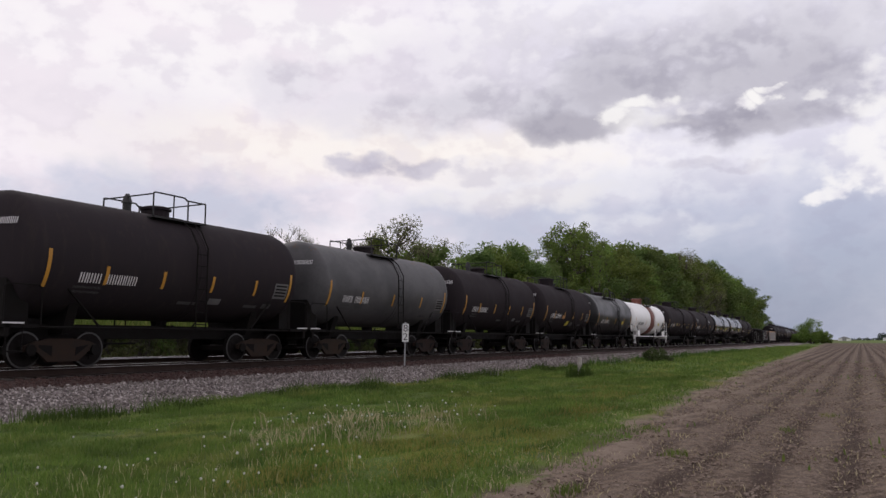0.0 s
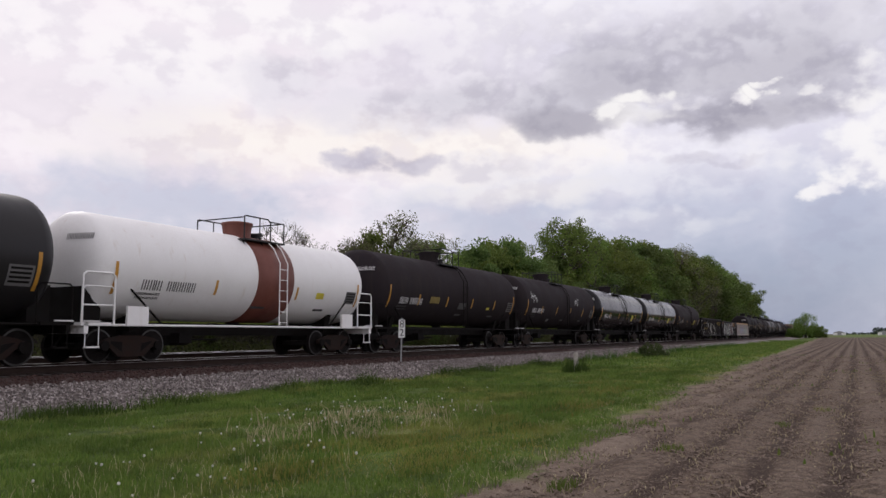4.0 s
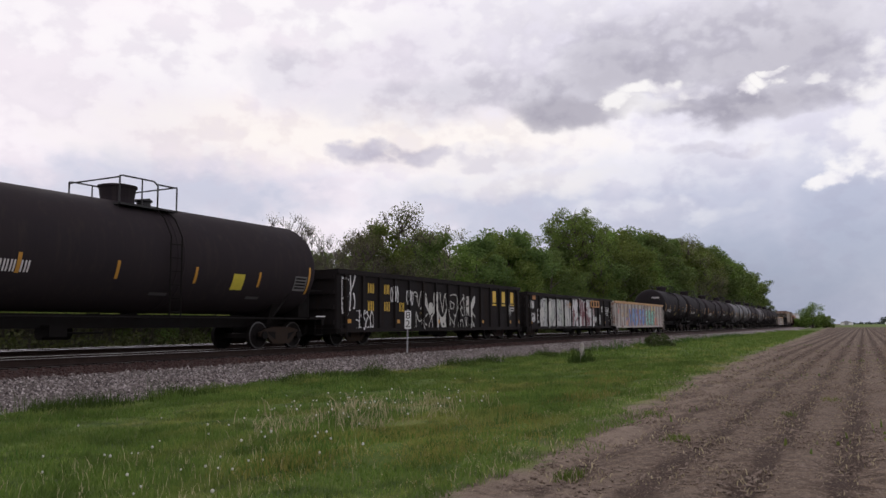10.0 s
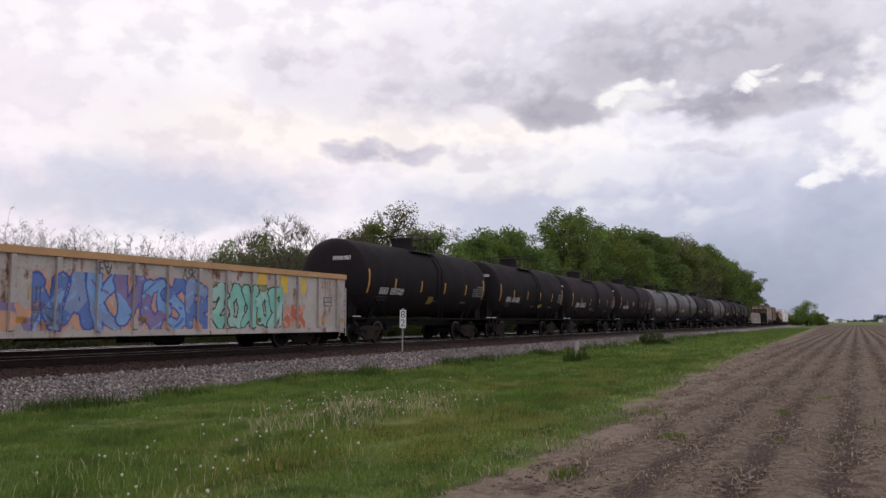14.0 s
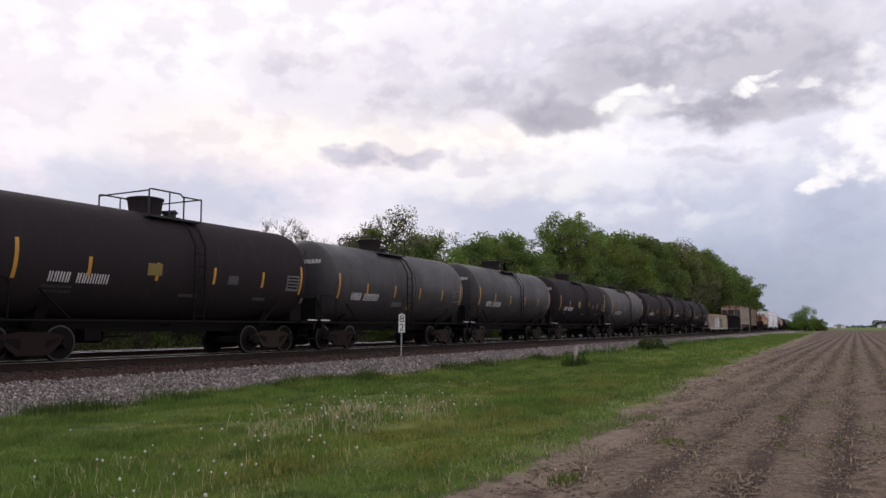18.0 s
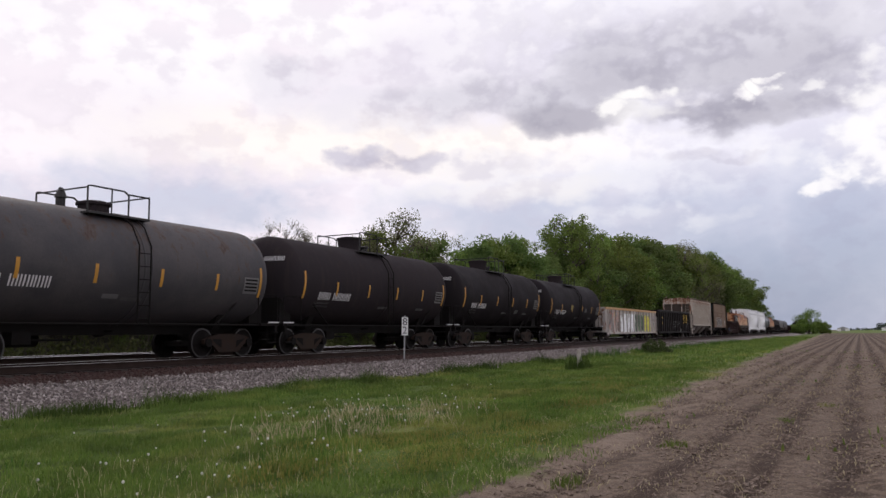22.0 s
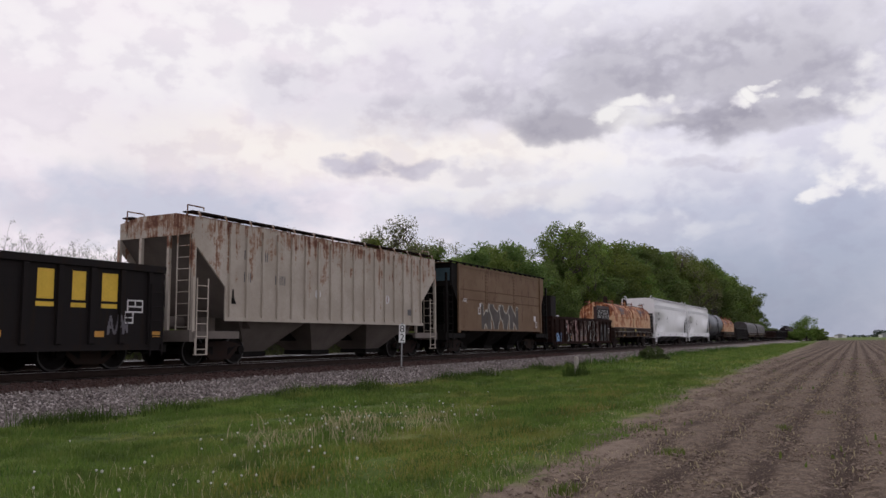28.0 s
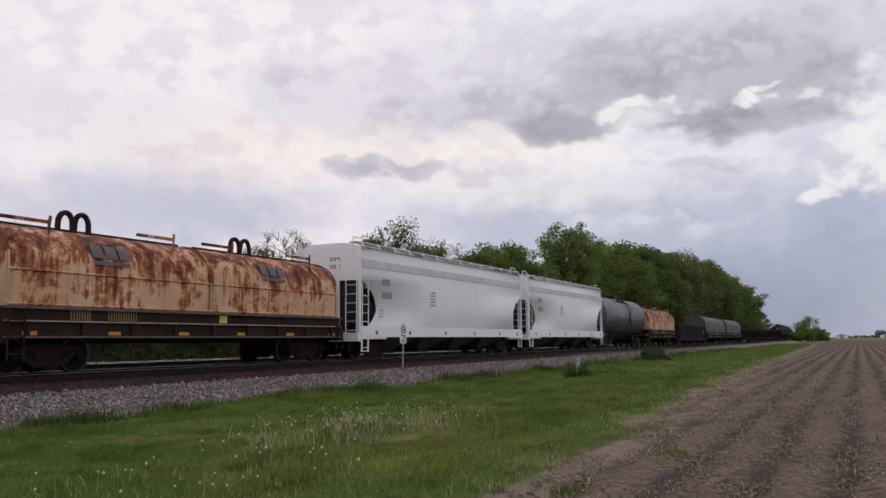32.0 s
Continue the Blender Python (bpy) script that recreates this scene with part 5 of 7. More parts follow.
        part("outlet_gate", Shape().box(x - 0.55, x + 0.55, -0.62, 0.62, 0.22, 0.38), FRAME, car)
    couplers(car, half)
    y = -W - 0.004
    if kind == "white":
        flat_text(car, -he + 1.55, 2.95, 0.26, 4, y - 0.002, marks, rng)
        flat_text(car, -he + 1.55, 2.42, 0.26, 5, y - 0.002, marks, rng)
        for r in range(5):
            flat_text(car, -he + 5.6, 2.25 + r * 0.14, 0.07, 12, y - 0.002, FAINT, rng, "small_stencil")
        for r in range(3):
            flat_text(car, -he + 1.3, 1.65 + r * 0.13, 0.06, 9, y - 0.002, FAINT, rng, "small_stencil")
        for q in (0.06, 0.22, 0.42, 0.61, 0.8, 0.95):
            part("sill_stencil", Shape().box(-he + q * 2 * he, -he + q * 2 * he + 0.16, -W - 0.058, -W - 0.052, zl + 0.1, zl + 0.25), DARKLET, car)
        s = Shape()
        bars, _ = glyphs(rng, 4)
        for row in (0, 1):
            for bx, bz, bw, bh in bars:
                ya, yb = -0.62 + bx * 0.2, -0.62 + (bx + bw) * 0.2
                z = eave - 0.55 - row * 0.3
                s.quad((-he - 0.035, yb, z + bz * 0.16), (-he - 0.035, ya, z + bz * 0.16), (-he - 0.035, ya, z + (bz + bh) * 0.16), (-he - 0.035, yb, z + (bz + bh) * 0.16))
        part("end_lettering", s, marks, car)
    elif kind == "ribbed":
        flat_text(car, -he + 2.05, 3.25, 0.30, 1, y, marks, rng)
        flat_text(car, -he + 2.85, 3.25, 0.30, 2, y, marks, rng)
        flat_text(car, -he + 2.05, 2.55, 0.30, 2, y, marks, rng)
        flat_text(car, -he + 3.55, 2.55, 0.30, 3, y, marks, rng)
        for x in (-he + 5.9, -he + 10.6):
            s = Shape().turned(((-W - 0.008, 0.17), (-W - 0.004, 0.17)), "y", 20, (x, 0, 2.35))
            part("round_decal", s, LETTER, car, "round white decal")
            part("decal_bar", Shape().box(x - 0.03, x + 0.03, -W - 0.012, -W - 0.009, 2.24, 2.46), OXIDE, car)
        part("data_plate", Shape().box(he - 2.5, he - 2.2, -W - 0.010, -W - 0.004, 1.75, 2.0), DARKLET, car)
        part("warning_mark", Shape().prism(((-he + 1.42, 1.85), (-he + 1.72, 1.85), (-he + 1.62, 2.05), (-he + 1.60, 2.3), (-he + 1.54, 2.3), (-he + 1.52, 2.05)), -W - 0.008, -W - 0.004), FRAME, car)
    else:
        flat_text(car, -he + 1.7, 2.55, 0.17, 4, y, LETTER, rng)
        part("data_plate", Shape().box(he - 2.2, he - 1.9, -W - 0.010, -W - 0.004, 1.75, 2.05), LETTER, car)
        part("small_panel", Shape().box(-he + 3.6, -he + 3.75, -W - 0.010, -W - 0.004, 2.35, 2.55), LETTER, car)
        part("end_sign", Shape().box(-he + 0.405, -he + 0.418, -1.5, -0.55, eave - 0.85, eave - 0.25), plain("teal sign panel", (0.022, 0.055, 0.07), 0.6), car, "teal lettered panel on the end")
    for x0, x1, z0, z1, n, cols, fat in pieces:
        scrawl(car, x0 * he, x1 * he, z0, z1, -W - 0.002, n, cols, rng, fat=fat)
    CARS.append((car, mid))
    return car


def hood_patch(x0, x1, a0, a1):
    """A painted patch that lies on the curve of a cover."""
    s, n = Shape(), 5
    for i in range(n + 1):
        t = radians(a0 + (a1 - a0) * i / n)
        for x in (x0, x1):
            s.v.append((x, -1.415 * math.cos(t), 2.64 + 1.02 * math.sin(t) ** 0.9))
    s.f += [(2 * i, 2 * i + 1, 2 * i + 3, 2 * i + 2) for i in range(n)]
    return s


def coil_car(s0, s1, label, hood=HOOD, seed=0, bars=True, hoods=2):
    """A coil car: a deep-sided frame, rounded covers with bracing and lifting loops."""
    rng = random.Random(1300 + seed)
    L = s1 - s0
    half, mid = L / 2, (s0 + s1) / 2
    car = thing("coil_car", label, "coil car", "cars of the freight train")
    hb = half - 0.6
    for yy in (-1, 1):
        y0, y1 = yy * 1.40, yy * 1.45
        s = Shape().box(-hb, hb, min(y0, y1), max(y0, y1), 0.90, 1.58)
        part("side_girder", s, DECK, car)
        s = Shape().box(-hb, hb, min(y0, y0 + yy * 0.16), max(y0, y0 + yy * 0.16), 1.54, 1.60).box(-hb, hb, min(y0, y0 + yy * 0.14), max(y0, y0 + yy * 0.14), 0.86, 0.91)
        part("girder_flange", s, DECK_EDGE, car)
        part("middle_flange", Shape().box(-hb, hb, min(y0, y0 + yy * 0.16), max(y0, y0 + yy * 0.16), 1.24, 1.275), BARE_STEEL, car, "scraped pale flange")
        for i in range(9):
            x = -hb + 0.6 + (2 * hb - 1.2) * i / 8
            part("girder_post", shared(("girder_post", yy), lambda: Shape().box(-0.04, 0.04, min(0, yy * 0.10), max(0, yy * 0.10), 0.92, 1.24), DECK), None, car, at=(x, y1, 0))
    part("deck", Shape().box(-hb, hb, -1.40, 1.40, 1.50, 1.56).box(-half + 0.3, half - 0.3, -0.25, 0.25, 0.72, 1.0), DECK, car)
    for e in (-1, 1):
        x = e * hb
        part("end_sill", Shape().box(x - 0.12, x + 0.12, -1.5, 1.5, 0.75, 1.3), DECK, car)
        ladder(car, x - e * 0.25, -1.62, 0.35, 1.5, DECK, 0.4, name="corner_ladder")
        truck(car, e * (half - 2.1), mid)
    couplers(car, half)
    n, zb = 14, 1.60
    for k in range(hoods):
        a = -hb + 0.1 + k * (2 * hb - 0.2) / hoods
        b = a + (2 * hb - 0.2) / hoods
        prof = [(-1.38, zb), (-1.40, 2.35), (-1.38, 2.62)]
        prof += [(-1.38 * math.cos(t), 2.62 + 1.02 * math.sin(t) ** 0.9) for t in (math.pi * i / n for i in range(1, n))]
        prof += [(1.38, 2.62), (1.40, 2.35), (1.38, zb)]

        def make(a=a, b=b, prof=prof):
            s = Shape()
            xs = [a + (b - a) * i / 24 for i in range(25)]
            m = len(prof)
            for i, x in enumerate(xs):
                dent = 0.018 * math.sin(i * 2.3) + 0.012 * math.sin(i * 5.1 + k)
                inset = 0.10 if i in (0, 24) else 0.0
                for j, (y, z) in enumerate(prof):
                    q = 1 - (dent + inset * 0.4) * (0.3 + 0.7 * math.sin(j * 1.9 + i) ** 2)
                    s.v.append((x, y * q, z - (0.05 if inset and z > 2.6 else 0) + 0.01 * math.sin(i * 3.7 + j)))
            for i in range(24):
                for j in range(m - 1):
                    s.f.append((i * m + j, (i + 1) * m + j, (i + 1) * m + j + 1, i * m + j + 1))
            s.f += [tuple(range(m)), tuple(24 * m + j for j in reversed(range(m)))]
            return s
        cov = part("cover", shared(("cover", hood.name, round(L, 1), k), make, hood, True), None, car)
        rim = Shape()
        for x in (a + 0.04, b - 0.04):
            for (y, z), (y2, z2) in zip(prof, prof[1:]):
                rim.bar((x, y * 1.01, z), (x, y2 * 1.01, z2), 0.03, 4)
        for z in (zb + 0.05, 2.45):
            rim.bar((a, -1.41, z), (b, -1.41, z), 0.028, 4)
        part("cover_rim", rim, hood, cov)
        if bars:
            xc = (a + b) / 2
            for q in (-0.25, 0.25):
                pts = [(xc - 0.5 + q - 0.23 * math.cos(t), 0, 3.60 + 0.58 * math.sin(t) ** 0.5) for t in (math.pi * i / 8 for i in range(9))]
                part("lifting_loop", Shape().path(pts, 0.075, 6), DECK, cov, "dark steel lifting loop")
            s = Shape()
            for q in (-0.62, 0.62):
                x = xc + q * (b - a) / 2
                s.path(((x - 0.1, -1.30, 2.85), (x, -1.05, 3.35), (x + 0.12, -0.95, 3.85)), 0.045, 4)
                s.path(((x - 0.1, 1.30, 2.85), (x, 1.05, 3.35), (x + 0.12, 0.95, 3.85)), 0.045, 4)
                s.box(x - 1.2, x + 0.1, -0.98, -0.90, 3.66, 3.74).box(x - 1.2, x + 0.1, 0.90, 0.98, 3.66, 3.74)
            part("stacking_bracket", s, hood, cov)
            s = Shape()
            for yy in (-0.25, 0.25):
                s.box(a + 0.3, b - 0.3, yy - 0.04, yy + 0.04, 3.62, 3.68)
            part("cover_walk", s, DECK, cov)
            for q in (-0.95, -0.53, -0.11):
                part("faded_lettering", hood_patch(xc + q, xc + q + 0.34, 12, 33), SLATE, cov, "faded blue-grey painted patch")
            part("faded_lettering", hood_patch(xc - 0.9, xc + 0.2, 3, 8), SLATE, cov, "faded blue-grey painted patch")
    flat_text(car, -hb + 1.75, 1.29, 0.25, 4, -1.574 + 0.12, OCHRE, rng)
    flat_text(car, -hb + 2.85, 1.29, 0.25, 6, -1.574 + 0.12, OCHRE, rng)
    for i in range(6):
        x = -hb + 0.5 + (2 * hb - 1.2) * i / 5
        part("reflective_stripe", Shape().box(x, x + 0.38, -1.456, -1.452, 0.93, 1.02), YELLOW, car, "yellow reflective tape")
    part("yellow_plate", Shape().box(0.3, 0.62, -1.458, -1.452, 1.30, 1.52), SIGNAL, car)
    CARS.append((car, mid))
    return car


# ---------------------------------------------------------------- the train, car by car
WHT = plain("white spray paint", (0.60, 0.59, 0.58), 0.6)
GRY = plain("grey spray paint", (0.40, 0.40, 0.39), 0.6)
BLK = plain("black spray paint", (0.02, 0.02, 0.02), 0.6)
MAR = plain("maroon spray paint", (0.13, 0.025, 0.035), 0.6)
SKY_P = plain("sky blue spray paint", (0.20, 0.36, 0.62), 0.6)
NAVY = plain("deep blue spray paint", (0.05, 0.09, 0.33), 0.6)
MINT = plain("mint green spray paint", (0.22, 0.52, 0.43), 0.6)
PEACH = plain("peach spray paint", (0.55, 0.30, 0.20), 0.6)
CORAL = plain("coral red spray paint", (0.50, 0.12, 0.08), 0.6)
LIME = plain("yellow spray paint", (0.62, 0.56, 0.05), 0.6)
FOREST = plain("dark green spray paint", (0.035, 0.055, 0.03), 0.6)
PINE = plain("pale green spray paint", (0.26, 0.42, 0.16), 0.6)
SAGE = plain("pale sage spray paint", (0.36, 0.38, 0.33), 0.6)
BRIGHT = plain("fresh white spray paint", (0.78, 0.78, 0.78), 0.6, 0.08)
BONE = plain("off-white spray paint", (0.50, 0.49, 0.45), 0.6)
AZURE = plain("mid-blue spray paint", (0.10, 0.17, 0.42), 0.6)
DENIM = plain("dusty blue spray paint", (0.21, 0.28, 0.44), 0.6)
MAUVE = plain("mauve spray paint", (0.22, 0.17, 0.32), 0.6)
SEA = plain("pale sea-green spray paint", (0.33, 0.55, 0.48), 0.6)
FADED = plain("faded yellow lettering", (0.42, 0.30, 0.13), 0.6)
CLAY = plain("dusky pink spray paint", (0.30, 0.17, 0.16), 0.6)

black_tank = "black-painted tank car with yellow reflective stripes"
YPL = ("yellow_placard", 0.715, -12, 7, 0.5, SIGNAL)
tank_car(7.5, 18.79, BLACK, black_tank + " and pipe-railed platform", top=4.36, dome="low", seed=1, big=0.9, extra=(("pale_stencil", 0.62, -22, -14, 0.5, PALE), ("pale_stencil", 0.85, -24, -17, 0.4, FAINT)))
tank_car(18.79, 30.01, GREY, "weathered grey tank car with rust along its top", top=4.34, dome="low", seed=2, big=0.9, stripes=5)
tank_car(30.01, 41.39, BLACK, black_tank, top=4.34, dome="low", seed=3, big=0.9, extra=(("pale_stencil", 0.70, -22, -15, 0.35, PALE),))
tank_car(41.39, 52.42, BLACK, black_tank + " and a box-shaped dome", top=4.30, seed=4, extra=(("yellow_patch", 0.52, -26, -12, 0.55, SIGNAL), ("brown_placard", 0.40, -6, 2, 0.5, ORANGE), ("faded_patch", 0.60, -26, -14, 0.6, FAINT)))
tank_car(52.42, 64.17, SATIN, "satin black tank car with angular guard rails and yellow placard", top=4.18, rails="angle", dome="low", seed=5, stripes=5, platform=0.02, extra=(("yellow_placard", 0.70, -6, 3, 0.5, SIGNAL), ("white_frame_stencil", 0.75, -16, -8, 0.3, PALE)))
tank_car(64.17, 77.70, WHITE, "white tank car with an oxide red middle band", top=4.05, R=1.45, seed=6, marks=DARKLET, band=(-0.02, 0.27, OXIDE), ends=WHITE, platform=0.10, stripes=4, bands=(), extra=(("yellow_placard", 0.76, -4, 5, 0.45, SIGNAL),))
tank_car(77.70, 93.29, BLACK, black_tank + " and a faded ochre placard", top=4.30, seed=7, platform=-0.03, extra=(("ochre_placard", 0.32, -2, 9, 0.9, OCHRE), ("yellow_placard", 0.73, -8, -3, 0.35, SIGNAL), ("faded_patch", 0.52, -10, 2, 0.8, FAINT)))
cb = tank_car(93.29, 108.85, BLACK, "black tank car with white scribbles on its flank", top=4.28, seed=8, extra=(("faded_patch", 0.34, -28, -20, 0.5, PALE),))
tank_car(108.85, 124.11, GLOSS, "glossy black tank car reflecting the sky, yellow placard", top=4.26, seed=9, extra=(YPL,))
tank_car(124.11, 139.57, GLOSS, "glossy black tank car reflecting the sky, yellow placard", top=4.26, seed=10, extra=(YPL,))
tank_car(139.57, 155.08, BLACK, black_tank + " and yellow placard", top=4.26, seed=11, extra=(YPL,))
gondola(155.08, 173.6, GON_BLACK, GON_BLACK, "black ribbed gondola car with yellow letters and graffiti", height=2.84, seed=1, posts=15,
        pairs=((1, 0.64, 0.37, GOLD), (2, 0.64, 0.37, GOLD), (1, 0.34, 0.37, GOLD), (2, 0.34, 0.37, GOLD), (3, 0.34, 0.37, GOLD)),
        words=((-0.3, 0.30, 0.10, 4, OCHRE, 1.2),), blocks=((11, 0.60, 0.86, 0.42, GOLD), (12, 0.60, 0.86, 0.42, GOLD), (13, 0.60, 0.86, 0.42, GOLD), (11, 0.53, 0.57, 0.5, GOLD), (12, 0.53, 0.57, 0.5, GOLD), (13, 0.53, 0.57, 0.5, GOLD)),
        pieces=((-0.36, 0.34, 0.02, 0.74, 6, (BONE, GON_BLACK, GON_BLACK, BONE, GON_BLACK), 0.15), (-0.97, -0.86, 0.25, 0.92, 2, (None, WHT), 0.035), (-0.86, -0.72, 0.02, 0.36, 4, (None, WHT), 0.03), (-0.575, -0.50, 0.50, 0.80, 3, (None, WHT), 0.03), (-0.43, -0.36, 0.46, 0.74, 3, (None, WHT), 0.03), (0.8, 0.86, 0.3, 0.6, 2, (None, GRY), 0.03)))
gondola(173.6, 192.15, GON_BLACK, GON_BLACK, "black gondola car covered in white and maroon graffiti", height=2.66, seed=2, posts=12,
        words=((-0.76, 0.70, 0.30, 4, ORANGE, 0.6), (-0.76, 0.46, 0.24, 4, ORANGE, 0.6), (-0.20, 0.62, 0.34, 4, ORANGE, 1.2)), blocks=((0, 0.80, 0.92, 0.5, ORANGE),),
        pieces=((-0.74, -0.13, 0.02, 0.86, 7, (BLK, BONE, GRY, SAGE), 0.17, GRY), (-0.05, 0.50, 0.02, 0.94, 5, (WHT, MAR, WHT, MAR), 0.17, GRY), (-0.965, -0.86, 0.55, 0.78, 5, (None, WHT), 0.03), (-0.93, -0.84, 0.18, 0.44, 4, (None, WHT), 0.04), (-0.80, -0.74, 0.15, 0.55, 3, (None, WHT), 0.04), (-0.12, -0.06, 0.05, 0.7, 3, (None, WHT), 0.05), (0.50, 0.56, 0.16, 0.36, 3, (None, WHT), 0.03), (0.60, 0.68, 0.1, 0.45, 3, (None, GRY), 0.03), (0.70, 0.735, 0.52, 0.74, 2, (None, WHT), 0.03), (0.93, 0.965, 0.2, 0.6, 2, (None, WHT), 0.03)))
tagged_car = CARS[-1][0]
part("painted_board", Shape().box(3.25, 5.35, -1.623, -1.6115, 1.98, 2.46), ORANGE, tagged_car, "rectangular faded orange panel with dark marks")
for x in (3.42, 4.06, 4.70):
    part("dark_mark", Shape().box(x + 0.05, x + 0.40, -1.628, -1.6235, 2.06, 2.38), GON_BLACK, tagged_car)
yell = numeral("YEAH!", 0.44)
yell.materials.clear()
yell.materials.append(WHT)
part("graffiti", yell, None, tagged_car, "white sprayed word", at=(7.55, -1.53, 1.72)).rotation_euler = (math.pi / 2, 0, 0)
gondola(192.15, 210.3, GON_WHITE, GON_CAP, "dirty white gondola car with orange top rail and blue graffiti", height=2.62, seed=3, posts=15, inside=GON_CAP,
        pairs=((1, 0.68, 0.33, FADED), (2, 0.68, 0.33, FADED), (1, 0.40, 0.33, FADED), (2, 0.40, 0.33, FADED), (3, 0.40, 0.33, FADED)), blocks=((9.9, 0.62, 0.90, 0.4, GOLD), (10.85, 0.62, 0.90, 0.36, GOLD), (11.7, 0.62, 0.90, 0.4, GOLD)),
        pieces=((-0.60, -0.38, 0.03, 0.40, 3, (None, PEACH, MAUVE), 0.12), (-0.48, 0.18, 0.02, 0.76, 7, (NAVY, SKY_P, AZURE, DENIM, SKY_P, MAUVE), 0.15, PEACH), (0.20, 0.58, 0.05, 0.74, 5, (FOREST, MINT, SEA, MINT), 0.14), (0.58, 0.72, 0.05, 0.45, 3, (None, CORAL, PEACH), 0.09), (-0.93, -0.86, 0.5, 0.7, 1, (None, CORAL), 0.09), (-0.28, -0.22, 0.72, 0.9, 2, (None, DARKLET), 0.025), (0.06, 0.12, 0.74, 0.9, 3, (None, DARKLET), 0.02)))
tank_car(210.3, 223.4, JET, black_tank, top=4.24, seed=14, mark=8, extra=(("yellow_patch", 0.50, -28, -14, 0.5, OCHRE), ("faded_patch", 0.86, -10, 6, 0.5, FAINT)))
tank_car(223.4, 235.8, JET, black_tank, top=4.20, seed=15, mark=8, extra=(("yellow_patch", 0.62, -24, -16, 0.5, SIGNAL),))
tank_car(235.8, 248.5, BLACK, black_tank, top=4.11, seed=16, mark=8, big=1.1, extra=(("faded_patch", 0.45, -22, -14, 0.7, FAINT), ("faded_patch", 0.93, -10, 4, 0.55, PALE)))
tank_car(248.5, 261.3, BLACK, black_tank + " and ochre placard", top=4.18, seed=17, mark=8, big=0.9, extra=(("ochre_placard", 0.40, -2, 10, 0.5, OCHRE), ("faded_patch", 0.66, -6, 4, 0.45, FAINT), ("white_diamond", 0.965, -26, -18, 0.16, PALE)))
tank_car(261.3, 273.8, DULL, "faded charcoal tank car streaked with grime", platform=-0.07, top=4.12, seed=18, mark=8, extra=(("faded_patch", 0.44, -22, -14, 0.8, PALE), ("yellow_patch", 0.53, -28, -20, 0.3, OCHRE)))
tank_car(273.8, 286.45, DULL, "faded charcoal tank car streaked with grime", top=4.16, seed=19, mark=8, stripes=6)
tank_car(286.45, 299.04, BLACK, black_tank + " and ochre placard", top=4.18, seed=20, mark=8, big=0.9, extra=(("ochre_placard", 0.40, -2, 10, 0.5, OCHRE), ("faded_patch", 0.68, -6, 4, 0.4, FAINT)))
tank_car(299.04, 311.56, RUSTY_GREY, "rust-washed grey tank car", top=4.09, dome="low", seed=21, mark=8, extra=(("faded_patch", 0.46, -22, -17, 0.5, PALE),))
tank_car(311.56, 324.19, BLACK, black_tank, top=4.16, seed=22, mark=8)
tank_car(324.19, 336.61, JET, black_tank, top=4.18, seed=23, mark=8, big=0.9, extra=(("faded_patch", 0.66, -22, -14, 0.5, FAINT),))
tank_car(336.61, 349.3, JET, black_tank + " and ochre placard", top=4.08, seed=24, mark=8, extra=(("ochre_placard", 0.40, -2, 10, 0.45, OCHRE), ("faded_patch", 0.66, -6, 4, 0.45, FAINT)))
gondola(349.3, 367.5, GON_WHITE, GON_CAP, "dirty white gondola car with large white, green and yellow graffiti", height=2.58, seed=4, posts=15, inside=GON_CAP,
        words=((-0.72, 0.66, 0.26, 4, GOLD, 1.0), (-0.72, 0.42, 0.26, 4, ORANGE, 0.9)),
        pieces=((-0.50, 0.06, 0.02, 0.80, 5, (BLK, BRIGHT, BRIGHT), 0.27), (0.06, 0.42, 0.02, 0.80, 4, (PINE, FOREST, FOREST, FOREST), 0.21), (0.42, 0.72, 0.03, 0.78, 3, (FOREST, LIME, LIME), 0.30), (-0.78, -0.55, 0.15, 0.9, 5, (None, DARKLET, CORAL, PEACH), 0.03), (0.76, 0.92, 0.1, 0.8, 3, (None, DARKLET, MAUVE), 0.03), (-0.92, -0.80, 0.1, 0.85, 3, (None, DARKLET, CORAL), 0.05), (-0.65, -0.5, 0.1, 0.5, 3, (None, DARKLET), 0.04)))
gondola(367.5, 385.0, GON_BLACK, GON_BLACK, "black ribbed gondola car with large yellow letters", height=2.78, seed=5, posts=18,
        blocks=((13.1, 0.54, 0.86, 0.44, GOLD), (14.1, 0.54, 0.86, 0.38, GOLD), (15.1, 0.54, 0.86, 0.48, GOLD), (13.1, 0.46, 0.51, 0.48, GOLD), (14.1, 0.46, 0.51, 0.42, GOLD), (15.1, 0.46, 0.51, 0.48, GOLD)),
        words=((-0.78, 0.60, 0.26, 3, GOLD, 1.0), (-0.78, 0.36, 0.26, 4, GOLD, 1.0)),
        pieces=((0.78, 0.86, 0.16, 0.40, 3, (None, SLATE), 0.03),))
lettered = CARS[-1][0]
for i, x in enumerate((-0.72, 0.25, 1.17, 2.02)):
    scrawl(lettered, x, x + 0.55, 0.98, 1.72, -1.52, 1, (GRY, FAINT), random.Random(60 + i), fat=0.085, line=0.03, cell=0.022)
part("white_patch", Shape().box(2.93, 3.52, -1.526, -1.521, 0.68, 0.92), LETTER, lettered)
part("data_box", Shape().box(6.95, 7.25, -1.526, -1.521, 1.20, 1.52), LETTER, lettered, "white-framed data box")
part("data_box_face", Shape().box(6.99, 7.21, -1.531, -1.527, 1.24, 1.34).box(6.99, 7.21, -1.531, -1.527, 1.37, 1.48), GON_BLACK, lettered)
